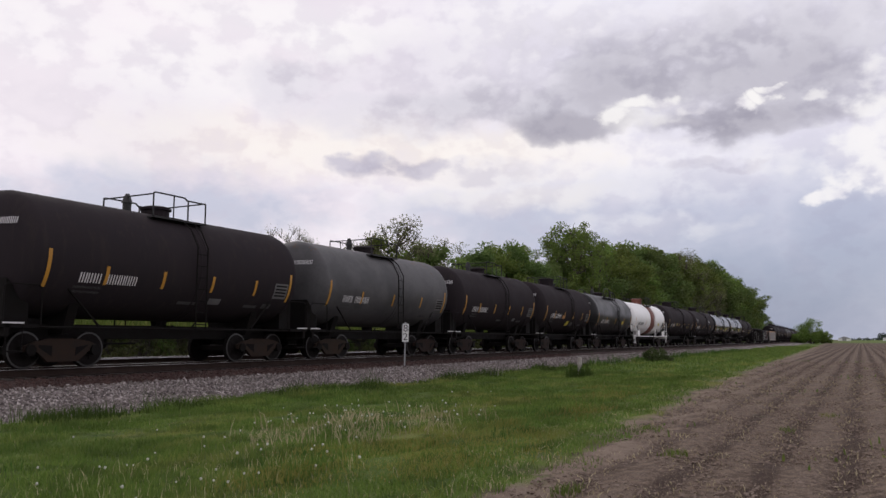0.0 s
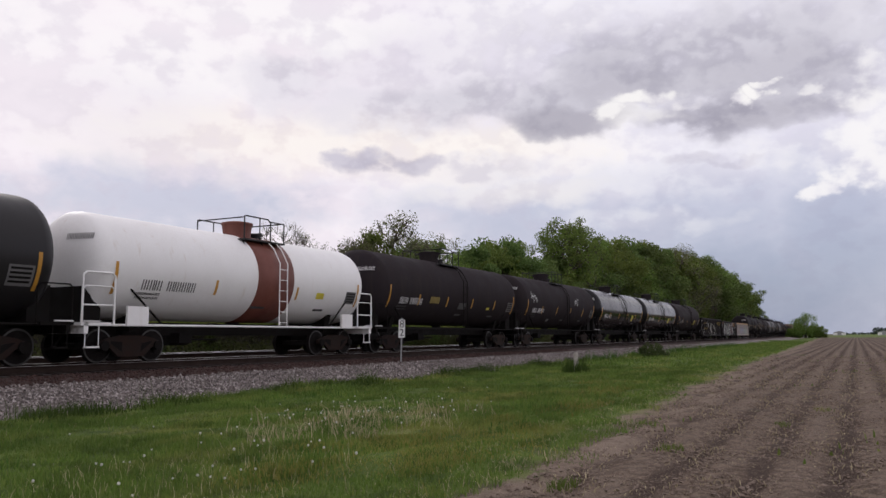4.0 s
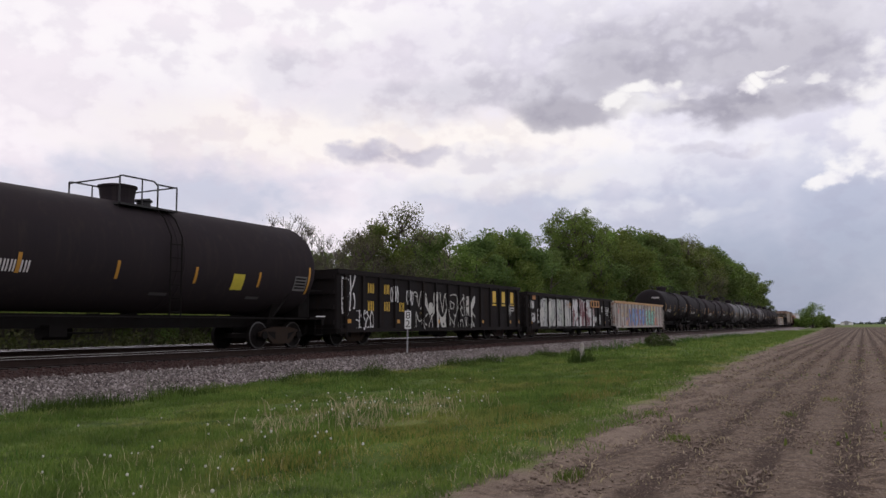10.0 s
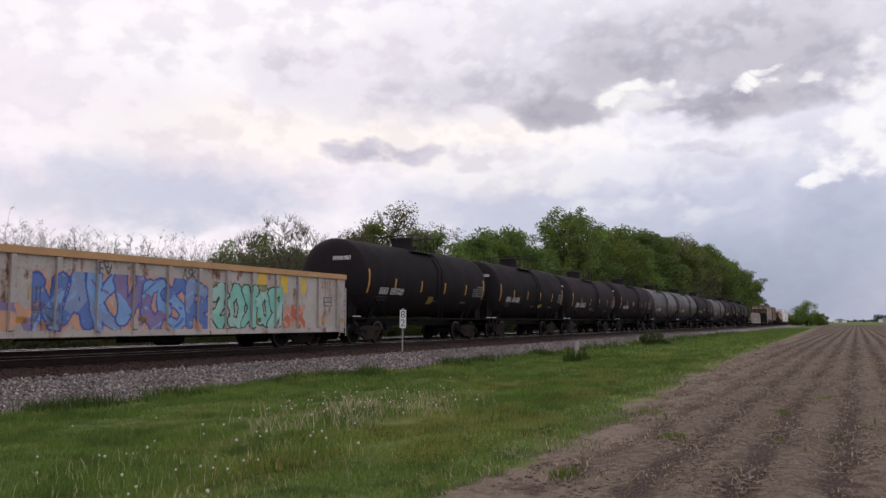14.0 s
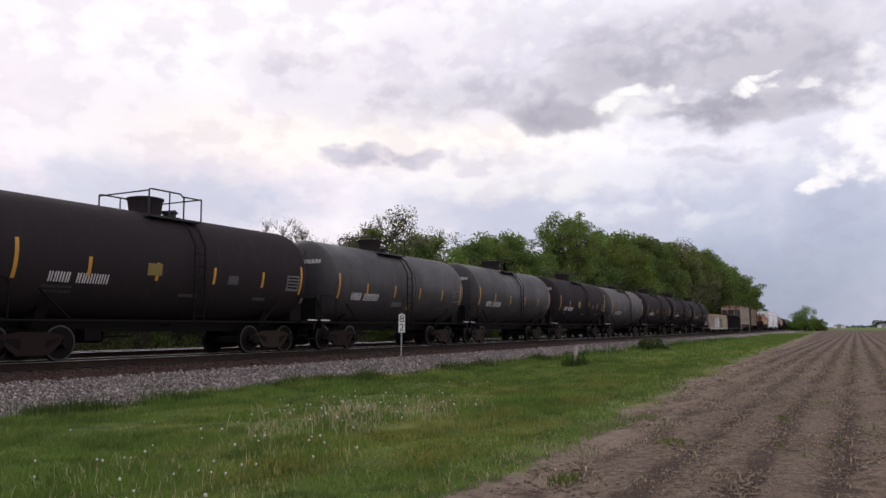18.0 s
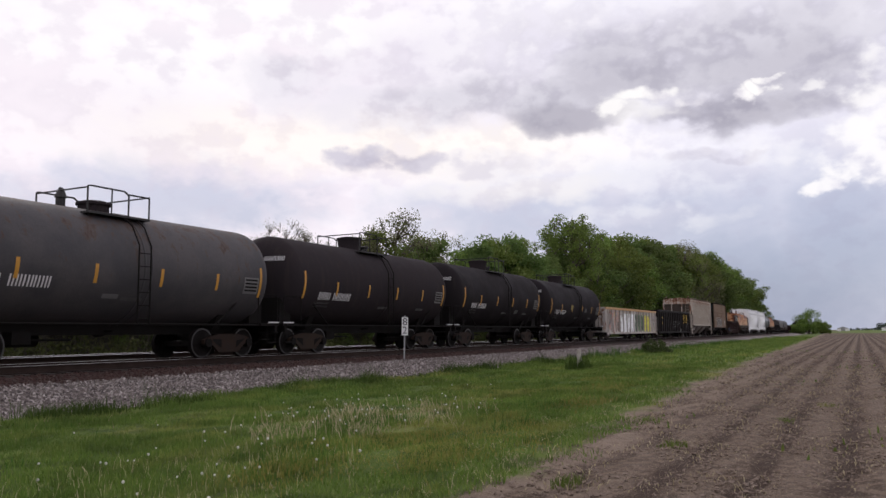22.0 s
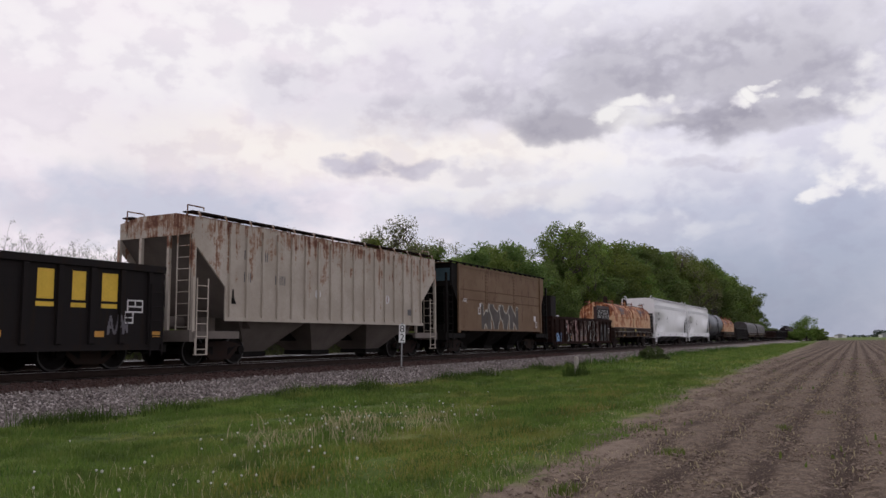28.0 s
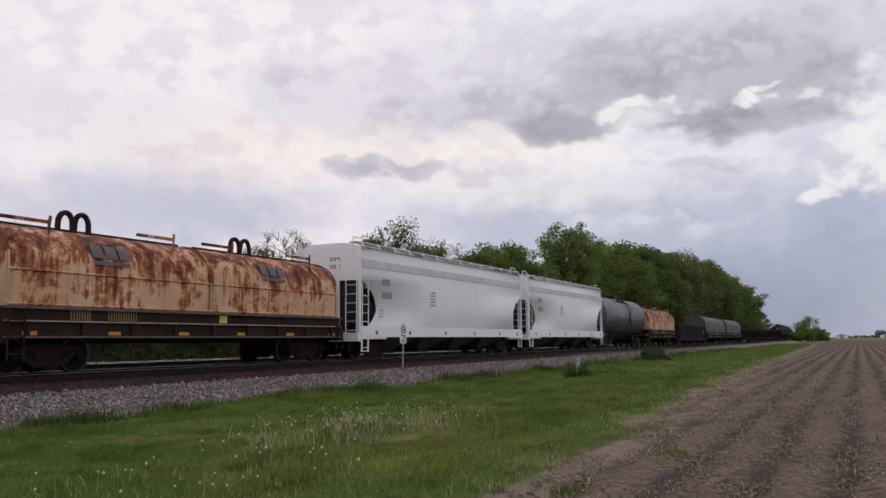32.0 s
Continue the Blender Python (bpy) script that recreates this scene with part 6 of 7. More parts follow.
hopper(385.0, 401.0, BEIGE, "beige ribbed covered hopper car with rust streaks", "ribbed", seed=1, eave=4.34)
hopper(401.0, 415.7, BROWN, "brown smooth-sided hopper car with grey graffiti", "brown", seed=2, eave=4.36, low=1.15, pieces=())
brown = CARS[-1][0]
UMBER = plain("dark brown spray paint", (0.062, 0.050, 0.044), 0.7)
ASH = plain("ash grey spray paint", (0.46, 0.43, 0.37), 0.6)
scrawl(brown, -2.95, 2.05, 1.18, 2.56, -1.590, 4, (ASH, UMBER, UMBER, UMBER), random.Random(52), fat=0.22, line=0.05, cell=0.024)
for x, z in ((-3.2, 2.15), (4.9, 1.55)):
    part("stencil_frame", Shape().box(x - 0.14, x + 0.14, -1.596, -1.592, z - 0.17, z - 0.13).box(x - 0.14, x + 0.14, -1.596, -1.592, z + 0.13, z + 0.17).box(x - 0.14, x - 0.10, -1.596, -1.592, z - 0.13, z + 0.13).box(x + 0.10, x + 0.14, -1.596, -1.592, z - 0.13, z + 0.13), LETTER, brown)
gon = gondola(415.7, 430.7, GON_RUST, GON_RUST, "low rusted gondola car with tall end board and raised side board", height=2.14, floor=0.42, seed=6, posts=14,
              words=((-0.66, 0.58, 0.18, 4, LETTER, 0.9), (-0.66, 0.36, 0.17, 4, LETTER, 0.9)),
              pieces=((0.08, 0.44, 0.03, 0.92, 3, (GRY, GON_RUST, GON_RUST), 0.17), (0.52, 0.86, 0.06, 0.8, 4, (FAINT, GON_BLACK, FAINT), 0.12), (-0.62, -0.12, 0.30, 0.92, 6, (None, GON_RUST, CLAY, GON_RUST), 0.09), (-0.15, 0.12, 0.25, 0.9, 4, (None, GRY, GON_RUST), 0.03), (-0.56, -0.44, 0.04, 0.4, 2, (None, GRY), 0.03), (-0.9, -0.78, 0.05, 0.4, 3, (None, SKY_P), 0.05)))
part("end_board", Shape().box(-6.95, -6.88, -1.46, 1.46, 2.0, 3.45).box(-6.9, -6.0, -1.47, -1.41, 2.0, 3.42).box(-6.9, -6.0, 1.41, 1.47, 2.0, 3.42), GON_BLACK, gon, "tall black end board")
part("worn_paint", Shape().box(-2.95, 3.6, -1.5225, -1.5205, 0.46, 1.95), PINKED, gon, "worn pinkish paint over rust")
cv = part("side_board", Shape().box(3.3, 6.75, -1.44, -1.36, 2.1, 3.18).box(3.3, 3.38, -1.36, -1.2, 2.1, 3.1).box(6.67, 6.75, -1.36, -1.2, 2.1, 3.1), MAROON, gon, "maroon side board with white graffiti")
part("white_load", Shape().box(-5.8, -4.6, -1.2, 1.2, 1.9, 2.25), LETTER, gon, "white sheet over the load")
part("dark_panel", Shape().box(3.33, 6.72, -1.452, -1.444, 2.16, 2.95), GON_BLACK, cv)
scrawl(cv, 3.4, 6.65, 2.26, 2.86, -1.454, 8, (WHT, GON_BLACK), random.Random(77), fat=0.075, line=0.03, cell=0.022)
coil_car(430.7, 445.0, "rust-eaten buff coil car with two rounded covers", HOOD, 1)
hopper(445.0, 462.7, HOP_WHITE, "clean white covered hopper car with black stencils", "white", seed=3, eave=4.40, bays=4)
hopper(462.7, 479.0, HOP_WHITE, "clean white covered hopper car with black stencils", "white", seed=4, eave=4.36, bays=3)
tank_car(479.0, 493.7, BLUEGREY, "blue-grey tank car with bare flanks", top=4.12, dome="low", seed=33, stripes=2, marks=FAINT)
coil_car(493.7, 507.3, "rust-eaten buff coil car with rounded covers", HOOD, 2)
gondola(507.3, 526.5, GON_BLACK, GON_BLACK, "dark grimy open gondola car", height=2.3, seed=7, posts=12)
coil_car(526.5, 546.5, "dark coil car with dented silver cover", HOOD_PALE, 3, bars=False, hoods=1)
coil_car(546.5, 566.0, "dark coil car with dented silver cover", HOOD_PALE, 4, bars=False, hoods=1)
s_at = 566.0
for i, (ln, mat, ht) in enumerate(((17.0, GON_RUST, 2.2), (17.0, GON_RUST, 2.2), (17.0, GON_BLACK, 2.5), (17.5, GON_BLACK, 2.5), (17.5, GON_BLACK, 2.5), (17.5, GON_RUST, 2.6))):
    gondola(s_at, s_at + ln, mat, mat, "dark grimy open gondola car" if mat is GON_BLACK else "rust-brown open gondola car", height=ht, seed=20 + i, posts=12)
    s_at += ln
for i in range(5):
    tank_car(s_at, s_at + 16.0, BLACK, black_tank, top=4.2, seed=40 + i)
    s_at += 16.0
# white scribbles on one of the tank cars
scr = Shape()
rng = random.Random(5)
for x0, n in ((-6.1, 9), (2.2, 7)):
    for i in range(n):
        x, a = x0 + i * 0.11, 2 + rng.uniform(-6, 6)
        scr.curved(x, x + 0.035, a, a + rng.uniform(6, 16), 1.568, 2.72, 3)
        scr.curved(x, x + 0.16, a + 4, a + 5.5, 1.568, 2.72, 1)
part("graffiti", scr, WHT, cb, "white scribbled tag")


# ---------------------------------------------------------------- beside the line
def milepost(x, y, z):
    post = thing("milepost", "white milepost sign with black numerals on a thin post", "milepost", at=(x, y, z))
    post.rotation_euler = (0, radians(1.2), radians(-58))
    part("post", Shape().box(-0.028, 0.028, -0.03, 0.02, -0.3, 1.02).box(-0.04, 0.04, 0.005, 0.02, 0.95, 1.75), GALV, post)
    plate = part("sign_plate", Shape().box(-0.125, 0.125, -0.045, -0.032, 0.98, 1.69), SIGNWHITE, post)
    for ch, zz in (("8", 1.38), ("2", 1.045)):
        part("numeral", numeral(ch, 0.40), None, plate, at=(0, -0.048, zz)).rotation_euler = (math.pi / 2, 0, 0)
    for zz in (1.05, 1.62):
        part("bolt", Shape().turned(((-0.055, 0.012), (-0.044, 0.012)), "y", 8, (0, 0, zz)), GALV, plate)


milepost(27.2, 16.0, 0.34)


def stub_post(x, y):
    post = thing("wooden_post", "short weathered wooden post in a tuft of grass", "post", at=(x, y, 0))
    s = Shape()
    rings = ((-0.2, 0.088), (0.0, 0.086), (0.4, 0.083), (0.74, 0.08), (0.78, 0.06))
    s.turned(rings, "z", 8)
    part("post_body", s, POST, post)
    part("wire_staple", Shape().bar((-0.09, 0, 0.55), (-0.09, 0.04, 0.60), 0.008, 4), GALV, post)


stub_post(27.4, 8.9)


def leaf_cloud(centres, count, size, rng, squash=0.8):
    """Loose leaves round clump centres (x, y, z, radius): returns vertices and faces."""
    c = np.array(centres)
    wt = c[:, 3] ** 2
    pick = rng.choice(len(c), count, p=wt / wt.sum())
    d = rng.normal(size=(count, 3))
    d /= np.linalg.norm(d, axis=1)[:, None]
    rad = rng.random(count) ** 0.45
    p = c[pick, :3] + d * (c[pick, 3] * rad)[:, None] * (1, 1, squash)
    a = rng.normal(size=(count, 3))
    a /= np.linalg.norm(a, axis=1)[:, None]
    b = np.cross(a, rng.normal(size=(count, 3)))
    b /= np.linalg.norm(b, axis=1)[:, None]
    sz = size * (0.6 + 0.8 * rng.random(count))[:, None]
    v = np.stack((p - a * sz, p - b * sz * 0.55, p + a * sz, p + b * sz * 0.55), 1).reshape(-1, 3)
    return v, np.arange(count * 4).reshape(-1, 4)


def cloud_mesh(name, v, f, mat):
    me = bpy.data.meshes.new(name)
    me.from_pydata(v.tolist(), [], f.tolist())
    me.materials.append(mat)
    return me


def limb(s, p, q, r0, r1, n=6):
    """A tapered limb."""
    p, q = Vector(p), Vector(q)
    d = (q - p).normalized()
    u = d.cross(Vector((0.3, 0.9, 0.1))).normalized()
    w_ = d.cross(u)
    b = len(s.v)
    for c, r in ((p, r0), (q, r1)):
        s.v += [tuple(c + r * (math.cos(t) * u + math.sin(t) * w_)) for t in (2 * math.pi * i / n for i in range(n))]
    s.f += [(b + i, b + (i + 1) % n, b + n + (i + 1) % n, b + n + i) for i in range(n)]


def tree_kind(seed, spread_, leaves, size, low=0.18, twigs=1, bare=0.0, lean=0.35, thick=1.0, cone=0.0, girth=1.0):
    """Trunk and crown meshes of a tree of height 1 x 10 m; clumps follow the limbs."""
    rng = random.Random(seed)
    nrng = np.random.default_rng(seed)
    s = Shape()
    top = Vector((rng.uniform(-lean, lean), rng.uniform(-lean, lean), 8.6))
    prev = Vector((0, 0, -0.3))
    spine = [prev]
    for i in range(1, 6):
        p = top * (i / 5) + Vector((rng.uniform(-0.25, 0.25), rng.uniform(-0.25, 0.25), 0)) * (1 if i < 5 else 0)
        spine.append(p)
        limb(s, prev, p, 0.26 * girth * (1 - (i - 1) / 5.6), 0.26 * girth * (1 - i / 5.6))
        prev = p
    clumps = [(top.x, top.y, 8.9, 0.5)]
    wob = [rng.uniform(0, 6.3) for _ in range(4)]
    zm, zr = 10 * (low + 0.98) / 2, 10 * (0.98 - low) / 2
    for i in range(90):
        ang, c = i * 2.39996, rng.uniform(-0.95, 1.0)
        skin = rng.uniform(0.5, 1.0) ** 0.6
        out = spread_ * math.sqrt(max(0.04, 1 - abs(c) ** 2.2)) * skin * (1 + 0.28 * math.sin(2 * ang + wob[0] + 2 * c) + 0.18 * math.sin(5 * ang + wob[1]))
        z = min(9.75, zm + zr * c * (0.93 + 0.12 * math.sin(3 * ang + wob[2])))
        out *= 1 - cone * max(0.0, (z - 5.0) / 5.0) ** 1.2
        tip = Vector((top.x * z / 10 + math.cos(ang) * out, top.y * z / 10 + math.sin(ang) * out, z))
        if i % 3 == 0:
            zb = max(0.8, z - out * 0.8)
            k = min(4, int(zb / 8.6 * 5))
            base = spine[k].lerp(spine[min(5, k + 1)], min(1, zb / 8.6 * 5 - k))
            elbow = base.lerp(tip, 0.5) + Vector((0, 0, -0.12 * out))
            limb(s, base, elbow, 0.08 * girth, 0.045 * girth, 5)
            limb(s, elbow, tip, 0.045 * girth, 0.015 * thick * girth, 5)
        for j in range(twigs):
            e2 = tip + Vector((rng.uniform(-1, 1), rng.uniform(-1, 1), rng.uniform(-0.1, 0.9))) * 0.5
            limb(s, tip - Vector((0, 0, 0.5)), e2, 0.018 * thick, 0.008 * thick, 4)
        if rng.random() > bare:
            clumps.append((tip.x, tip.y, tip.z, rng.uniform(0.45, 0.95) * spread_ / 2.8 * (1 - 0.6 * cone)))
    v, f = leaf_cloud(clumps, leaves, size, nrng)
    return s, v, f


def tree_model(seed, spread_, leaves, size, leaf, bark=BARK, **kw):
    s, v, f = tree_kind(seed, spread_, leaves, size, **kw)
    return s.mesh("trunk", bark, True), cloud_mesh("crown", v, f, leaf)


def plant(model, x, y, h, turn, label, name="tree", category="tree", group="trees of the wood", wide=1.0, z=-0.05):
    ob = thing(name, label, category, group, at=(x, y, z))
    ob.scale = (h / 10 * wide, h / 10 * wide, h / 10)
    ob.rotation_euler = (0, 0, turn)
    part("trunk", model[0], None, ob)
    part("crown", model[1], None, ob)
    return ob


FULL = [tree_model(11 + i, 3.0 + 0.25 * (i % 3), 15000, 0.115, LEAF_DARK if i % 2 else LEAF, low=0.10) for i in range(6)]
LIGHT = [tree_model(31 + i, 3.2, 7500, 0.075, LEAF_DULL, twigs=3, bare=0.12, thick=1.6) for i in range(3)]
BUDDING = [tree_model(71 + i, 2.9, 2300, 0.055, LEAF_DULL, low=0.3, twigs=6, bare=0.1, thick=1.1, girth=0.5) for i in range(3)]
TALL = [tree_model(41 + i, 2.7, 12000, 0.080, LEAF, low=0.08, cone=0.25, twigs=3, bare=0.1, thick=1.3) for i in range(3)]


def sapling_model(seed):
    """Slender upright stems with many fine shoots and a few small leaves."""
    rng = random.Random(seed)
    nrng = np.random.default_rng(seed)
    s, clumps = Shape(), []
    for i in range(34):
        ang, lean = i * 2.4 + rng.uniform(-0.3, 0.3), rng.uniform(0.1, 1.6)
        h = rng.uniform(4.6, 9.8)
        foot = 2.4 * math.sqrt(rng.random())
        prev = Vector((math.cos(ang) * foot, math.sin(ang) * foot, -0.2))
        base = prev.copy()
        for k in range(1, 7):
            t = k / 6
            p = base + Vector((math.cos(ang) * lean * t ** 1.3 + rng.uniform(-0.28, 0.28), math.sin(ang) * lean * t ** 1.3 + rng.uniform(-0.28, 0.28), h * t))
            r = 0.038 * (1.0 - t) ** 1.2 + 0.006
            limb(s, prev, p, r + 0.003, r, 4)
            for j in range(5):
                q = prev.lerp(p, rng.random())
                a2, ln = rng.uniform(0, 6.3), rng.uniform(0.3, 0.9) * (1.3 - 0.7 * t)
                e = q + Vector((math.cos(a2) * ln * 0.7, math.sin(a2) * ln * 0.7, ln * rng.uniform(0.5, 1.0)))
                limb(s, q, e, 0.014 - 0.006 * t, 0.006, 3)
                m = q.lerp(e, rng.uniform(0.3, 0.7))
                e2 = m + Vector((rng.uniform(-0.3, 0.3), rng.uniform(-0.3, 0.3), rng.uniform(0.1, 0.4)))
                limb(s, m, e2, 0.010 - 0.004 * t, 0.005, 3)
                if rng.random() < 0.8:
                    clumps.append((e.x, e.y, e.z, 0.14))
            prev = p
    v, f = leaf_cloud(clumps, 4200, 0.040, nrng)
    return s.mesh("trunk", TWIG, True), cloud_mesh("crown", v, f, LEAF_DULL)


BARE = [sapling_model(51 + i) for i in range(4)]
SHRUB = [tree_model(61 + i, 4.0, 12000, 0.15, LEAF_DARK, low=0.02) for i in range(3)]

rng = random.Random(21)
full_l = "leafy green tree at the wood's edge"
light_l = "half-leafed tree with bare twigs above the wood"
# the trees that stand out
plant(LIGHT[0], 63.6, 38.5, 12.4, 0.4, light_l, wide=1.15)
plant(LIGHT[1], 58.5, 39.5, 10.2, 2.0, light_l, wide=0.9)
for x, h in ((43.5, 8.4), (47.0, 10.0), (49.6, 9.4), (56.0, 9.0)):
    plant(BUDDING[int(x) % 3], x, 38.0, h, x, "small budding tree with spreading bare limbs", wide=0.9)
plant(LIGHT[2], 77.0, 40.0, 12.4, 4.0, light_l, wide=0.9)
plant(TALL[0], 112.0, 38.0, 19.2, 1.0, "tall upright tree above the wood's edge", wide=0.95)
plant(TALL[1], 122.5, 39.0, 20.2, 2.2, "tall upright tree above the wood's edge", wide=0.9)
plant(TALL[2], 114.5, 37.5, 17.0, 4.2, "tall upright tree above the wood's edge", wide=0.95)
for i in range(62):
    x = 62 + i * 5.4 + rng.uniform(-1.6, 1.6)
    h = np.interp(x, (60, 80, 104, 112, 124, 140, 175, 212, 262, 318, 335, 365, 402), (10.5, 12, 13, 13.5, 15.5, 18.2, 20.8, 23.0, 23.6, 20.5, 16, 14.5, 13.5)) * rng.uniform(0.86, 1.04)
    y = 38 + rng.uniform(-2.0, 2.5) + off(x) * 0.5
    late = 180 < x < 330 and rng.random() < 0.35
    plant(LIGHT[i % 3] if late else FULL[i % 6], x, y, h, rng.uniform(0, 6), light_l if late else full_l, wide=rng.uniform(0.9, 1.25))
for i in range(46):
    x = 58 + i * 7.6 + rng.uniform(-2, 2)
    h = np.interp(x, (60, 104, 124, 175, 212, 262, 318, 335, 402), (10.5, 13, 14.5, 18.5, 21, 21.5, 18, 14, 11)) * rng.uniform(0.86, 1.0)
    plant(FULL[(i * 5 + 2) % 6], x, 46 + rng.uniform(-2, 4), h, rng.uniform(0, 6), full_l, wide=1.2)
for i in range(44):
    x = 56 + i * 8.2 + rng.uniform(-2, 2)
    plant(SHRUB[i % 3], x, 34.0 + rng.uniform(-1.2, 1.2), rng.uniform(3.2, 6.0), rng.uniform(0, 6), "dense green undergrowth bush", "bush", "bush", "undergrowth of the wood")
for i in range(118):
    x = 15 + i * 0.43 + rng.uniform(-0.7, 0.7)
    h = np.interp(x, (17, 26, 33, 37, 43, 49, 56, 66), (7.6, 7.2, 7.2, 7.2, 7.6, 7.8, 8.2, 9.6)) * rng.uniform(0.84, 1.05)
    plant(BARE[i % 4], x, 38.5 + rng.uniform(-2.2, 2.2), h, rng.uniform(0, 6), "bare-twigged sapling with a few young leaves", "sapling", "sapling", "saplings behind the line", wide=rng.uniform(0.8, 1.1))
for i in range(16):
    x = 16 + i * 3.0 + rng.uniform(-1, 1)
    plant(SHRUB[i % 3], x, 36.5 + rng.uniform(-1, 2), rng.uniform(1.6, 3.4), rng.uniform(0, 6), "low green bush behind the tracks", "bush", "bush", "undergrowth of the wood")
for i in range(24):
    x = 15 + i * 1.75 + rng.uniform(-0.8, 0.8)
    plant(BUDDING[i % 3], x, 40.5 + rng.uniform(-1.0, 2.0), rng.uniform(5.0, 6.6), rng.uniform(0, 6), "small budding tree with spreading bare limbs", wide=1.25)
plant(SHRUB[0], 54.5, 41.0, 7.6, 1.0, "green bush among the saplings", "bush", "bush", "undergrowth of the wood", wide=0.8)


def mound(x, y, r, h, leaves, size, leaf, label, seed):
    """A low dense bush: many clumps heaped into an uneven mound on short stems."""
    rng, nrng = random.Random(seed), np.random.default_rng(seed)
    ob = thing("bush", label, "bush", "bushes beside the line", at=(x, y, 0))
    s, c = Shape(), []
    for i in range(46):
        ang, d, q = rng.uniform(0, 6.3), r * math.sqrt(rng.random()) * 0.85, rng.random()
        z = h * (0.12 + 0.72 * q * (1 - 0.4 * (d / r) ** 2))
        c.append((math.cos(ang) * d, math.sin(ang) * d, z, h * rng.uniform(0.12, 0.24)))
        if i % 3 == 0:
            limb(s, (0.1 * r * math.cos(ang), 0.1 * r * math.sin(ang), -0.1), c[-1][:3], 0.012 * h, 0.005 * h, 5)
    v, f = leaf_cloud(c, leaves, size, nrng)
    part("trunk", s, BARK, ob)
    part("crown", cloud_mesh("crown", v, f, leaf), None, ob)


for x, y, rad, h in ((300, 15.0, 4.8, 9.6), (303, 11.6, 3.2, 5.0), (294, 18.8, 3.0, 4.4)):
    mound(x, y, rad, h, 9000, 0.16, LEAF, "broad green bush beside the far line", int(x))
mound(50.0, 11.2, 0.95, 1.0, 2600, 0.05, LEAF_DIM, "small dark bush at the foot of the ballast", 5)


def brush():
    """Rank weeds and brambles along the far side of the tracks."""
    nrng = np.random.default_rng(17)
    c = []
    for i in range(420):
        x = nrng.uniform(8, 120)
        h = nrng.uniform(0.4, 1.5) * (1 if x < 60 else 1.6)
        c.append((x, nrng.uniform(32.5, 36.5), h * 0.5, h * 0.6))
    v, f = leaf_cloud(c, 30000, 0.10, nrng)
    v[:, 2] = np.maximum(v[:, 2], 0.0)
    tagged(new("brush", cloud_mesh("brush", v, f, LEAF_BRUSH)), "dark rank brush behind the tracks", "brush", "", "stuff")


brush()


def far_woods():
    nrng = np.random.default_rng(3)
    c = []
    for i in range(110):
        y = 12 - i * 2.4 + nrng.uniform(-1, 1)
        h = (nrng.uniform(6.5, 11.0) if y < -22 else nrng.uniform(2.5, 5.0))
        c.append((1150 + nrng.uniform(-20, 20), y, h * 0.5, h * 0.55))
    for i in range(40):
        c.append((900 + nrng.uniform(-10, 10), 36 + i * 1.5, 2.5, nrng.uniform(2.0, 4.0)))
    v, f = leaf_cloud(c, 11000, 1.1, nrng)
    v[:, 2] = np.maximum(v[:, 2], 0.0)
    tagged(new("far_woods", cloud_mesh("far_woods", v, f, LEAF_FAR)), "distant hazy tree line on the horizon", "woods", "", "stuff")


far_woods()


def barn(x, y, w_, d, h, label):
    ob = thing("barn", label, "barn", at=(x, y, 0))
    part("wall", Shape().box(-d / 2, d / 2, -w_ / 2, w_ / 2, 0, h), BARN, ob)
    part("roof", Shape().extrude_x(((-w_ / 2 - 0.4, h), (w_ / 2 + 0.4, h), (0, h + w_ * 0.18)), -d / 2 - 0.4, d / 2 + 0.4), ROOFGREY, ob)
    part("door", Shape().box(-d / 2 - 0.12, -d / 2 - 0.02, -2.0, 2.0, 0, 3.2), ROOFGREY, ob)


barn(1000, 16.5, 12, 22, 2.6, "white farm building far across the field")
barn(1000, -27.0, 11, 18, 3.0, "white farm building far across the field")


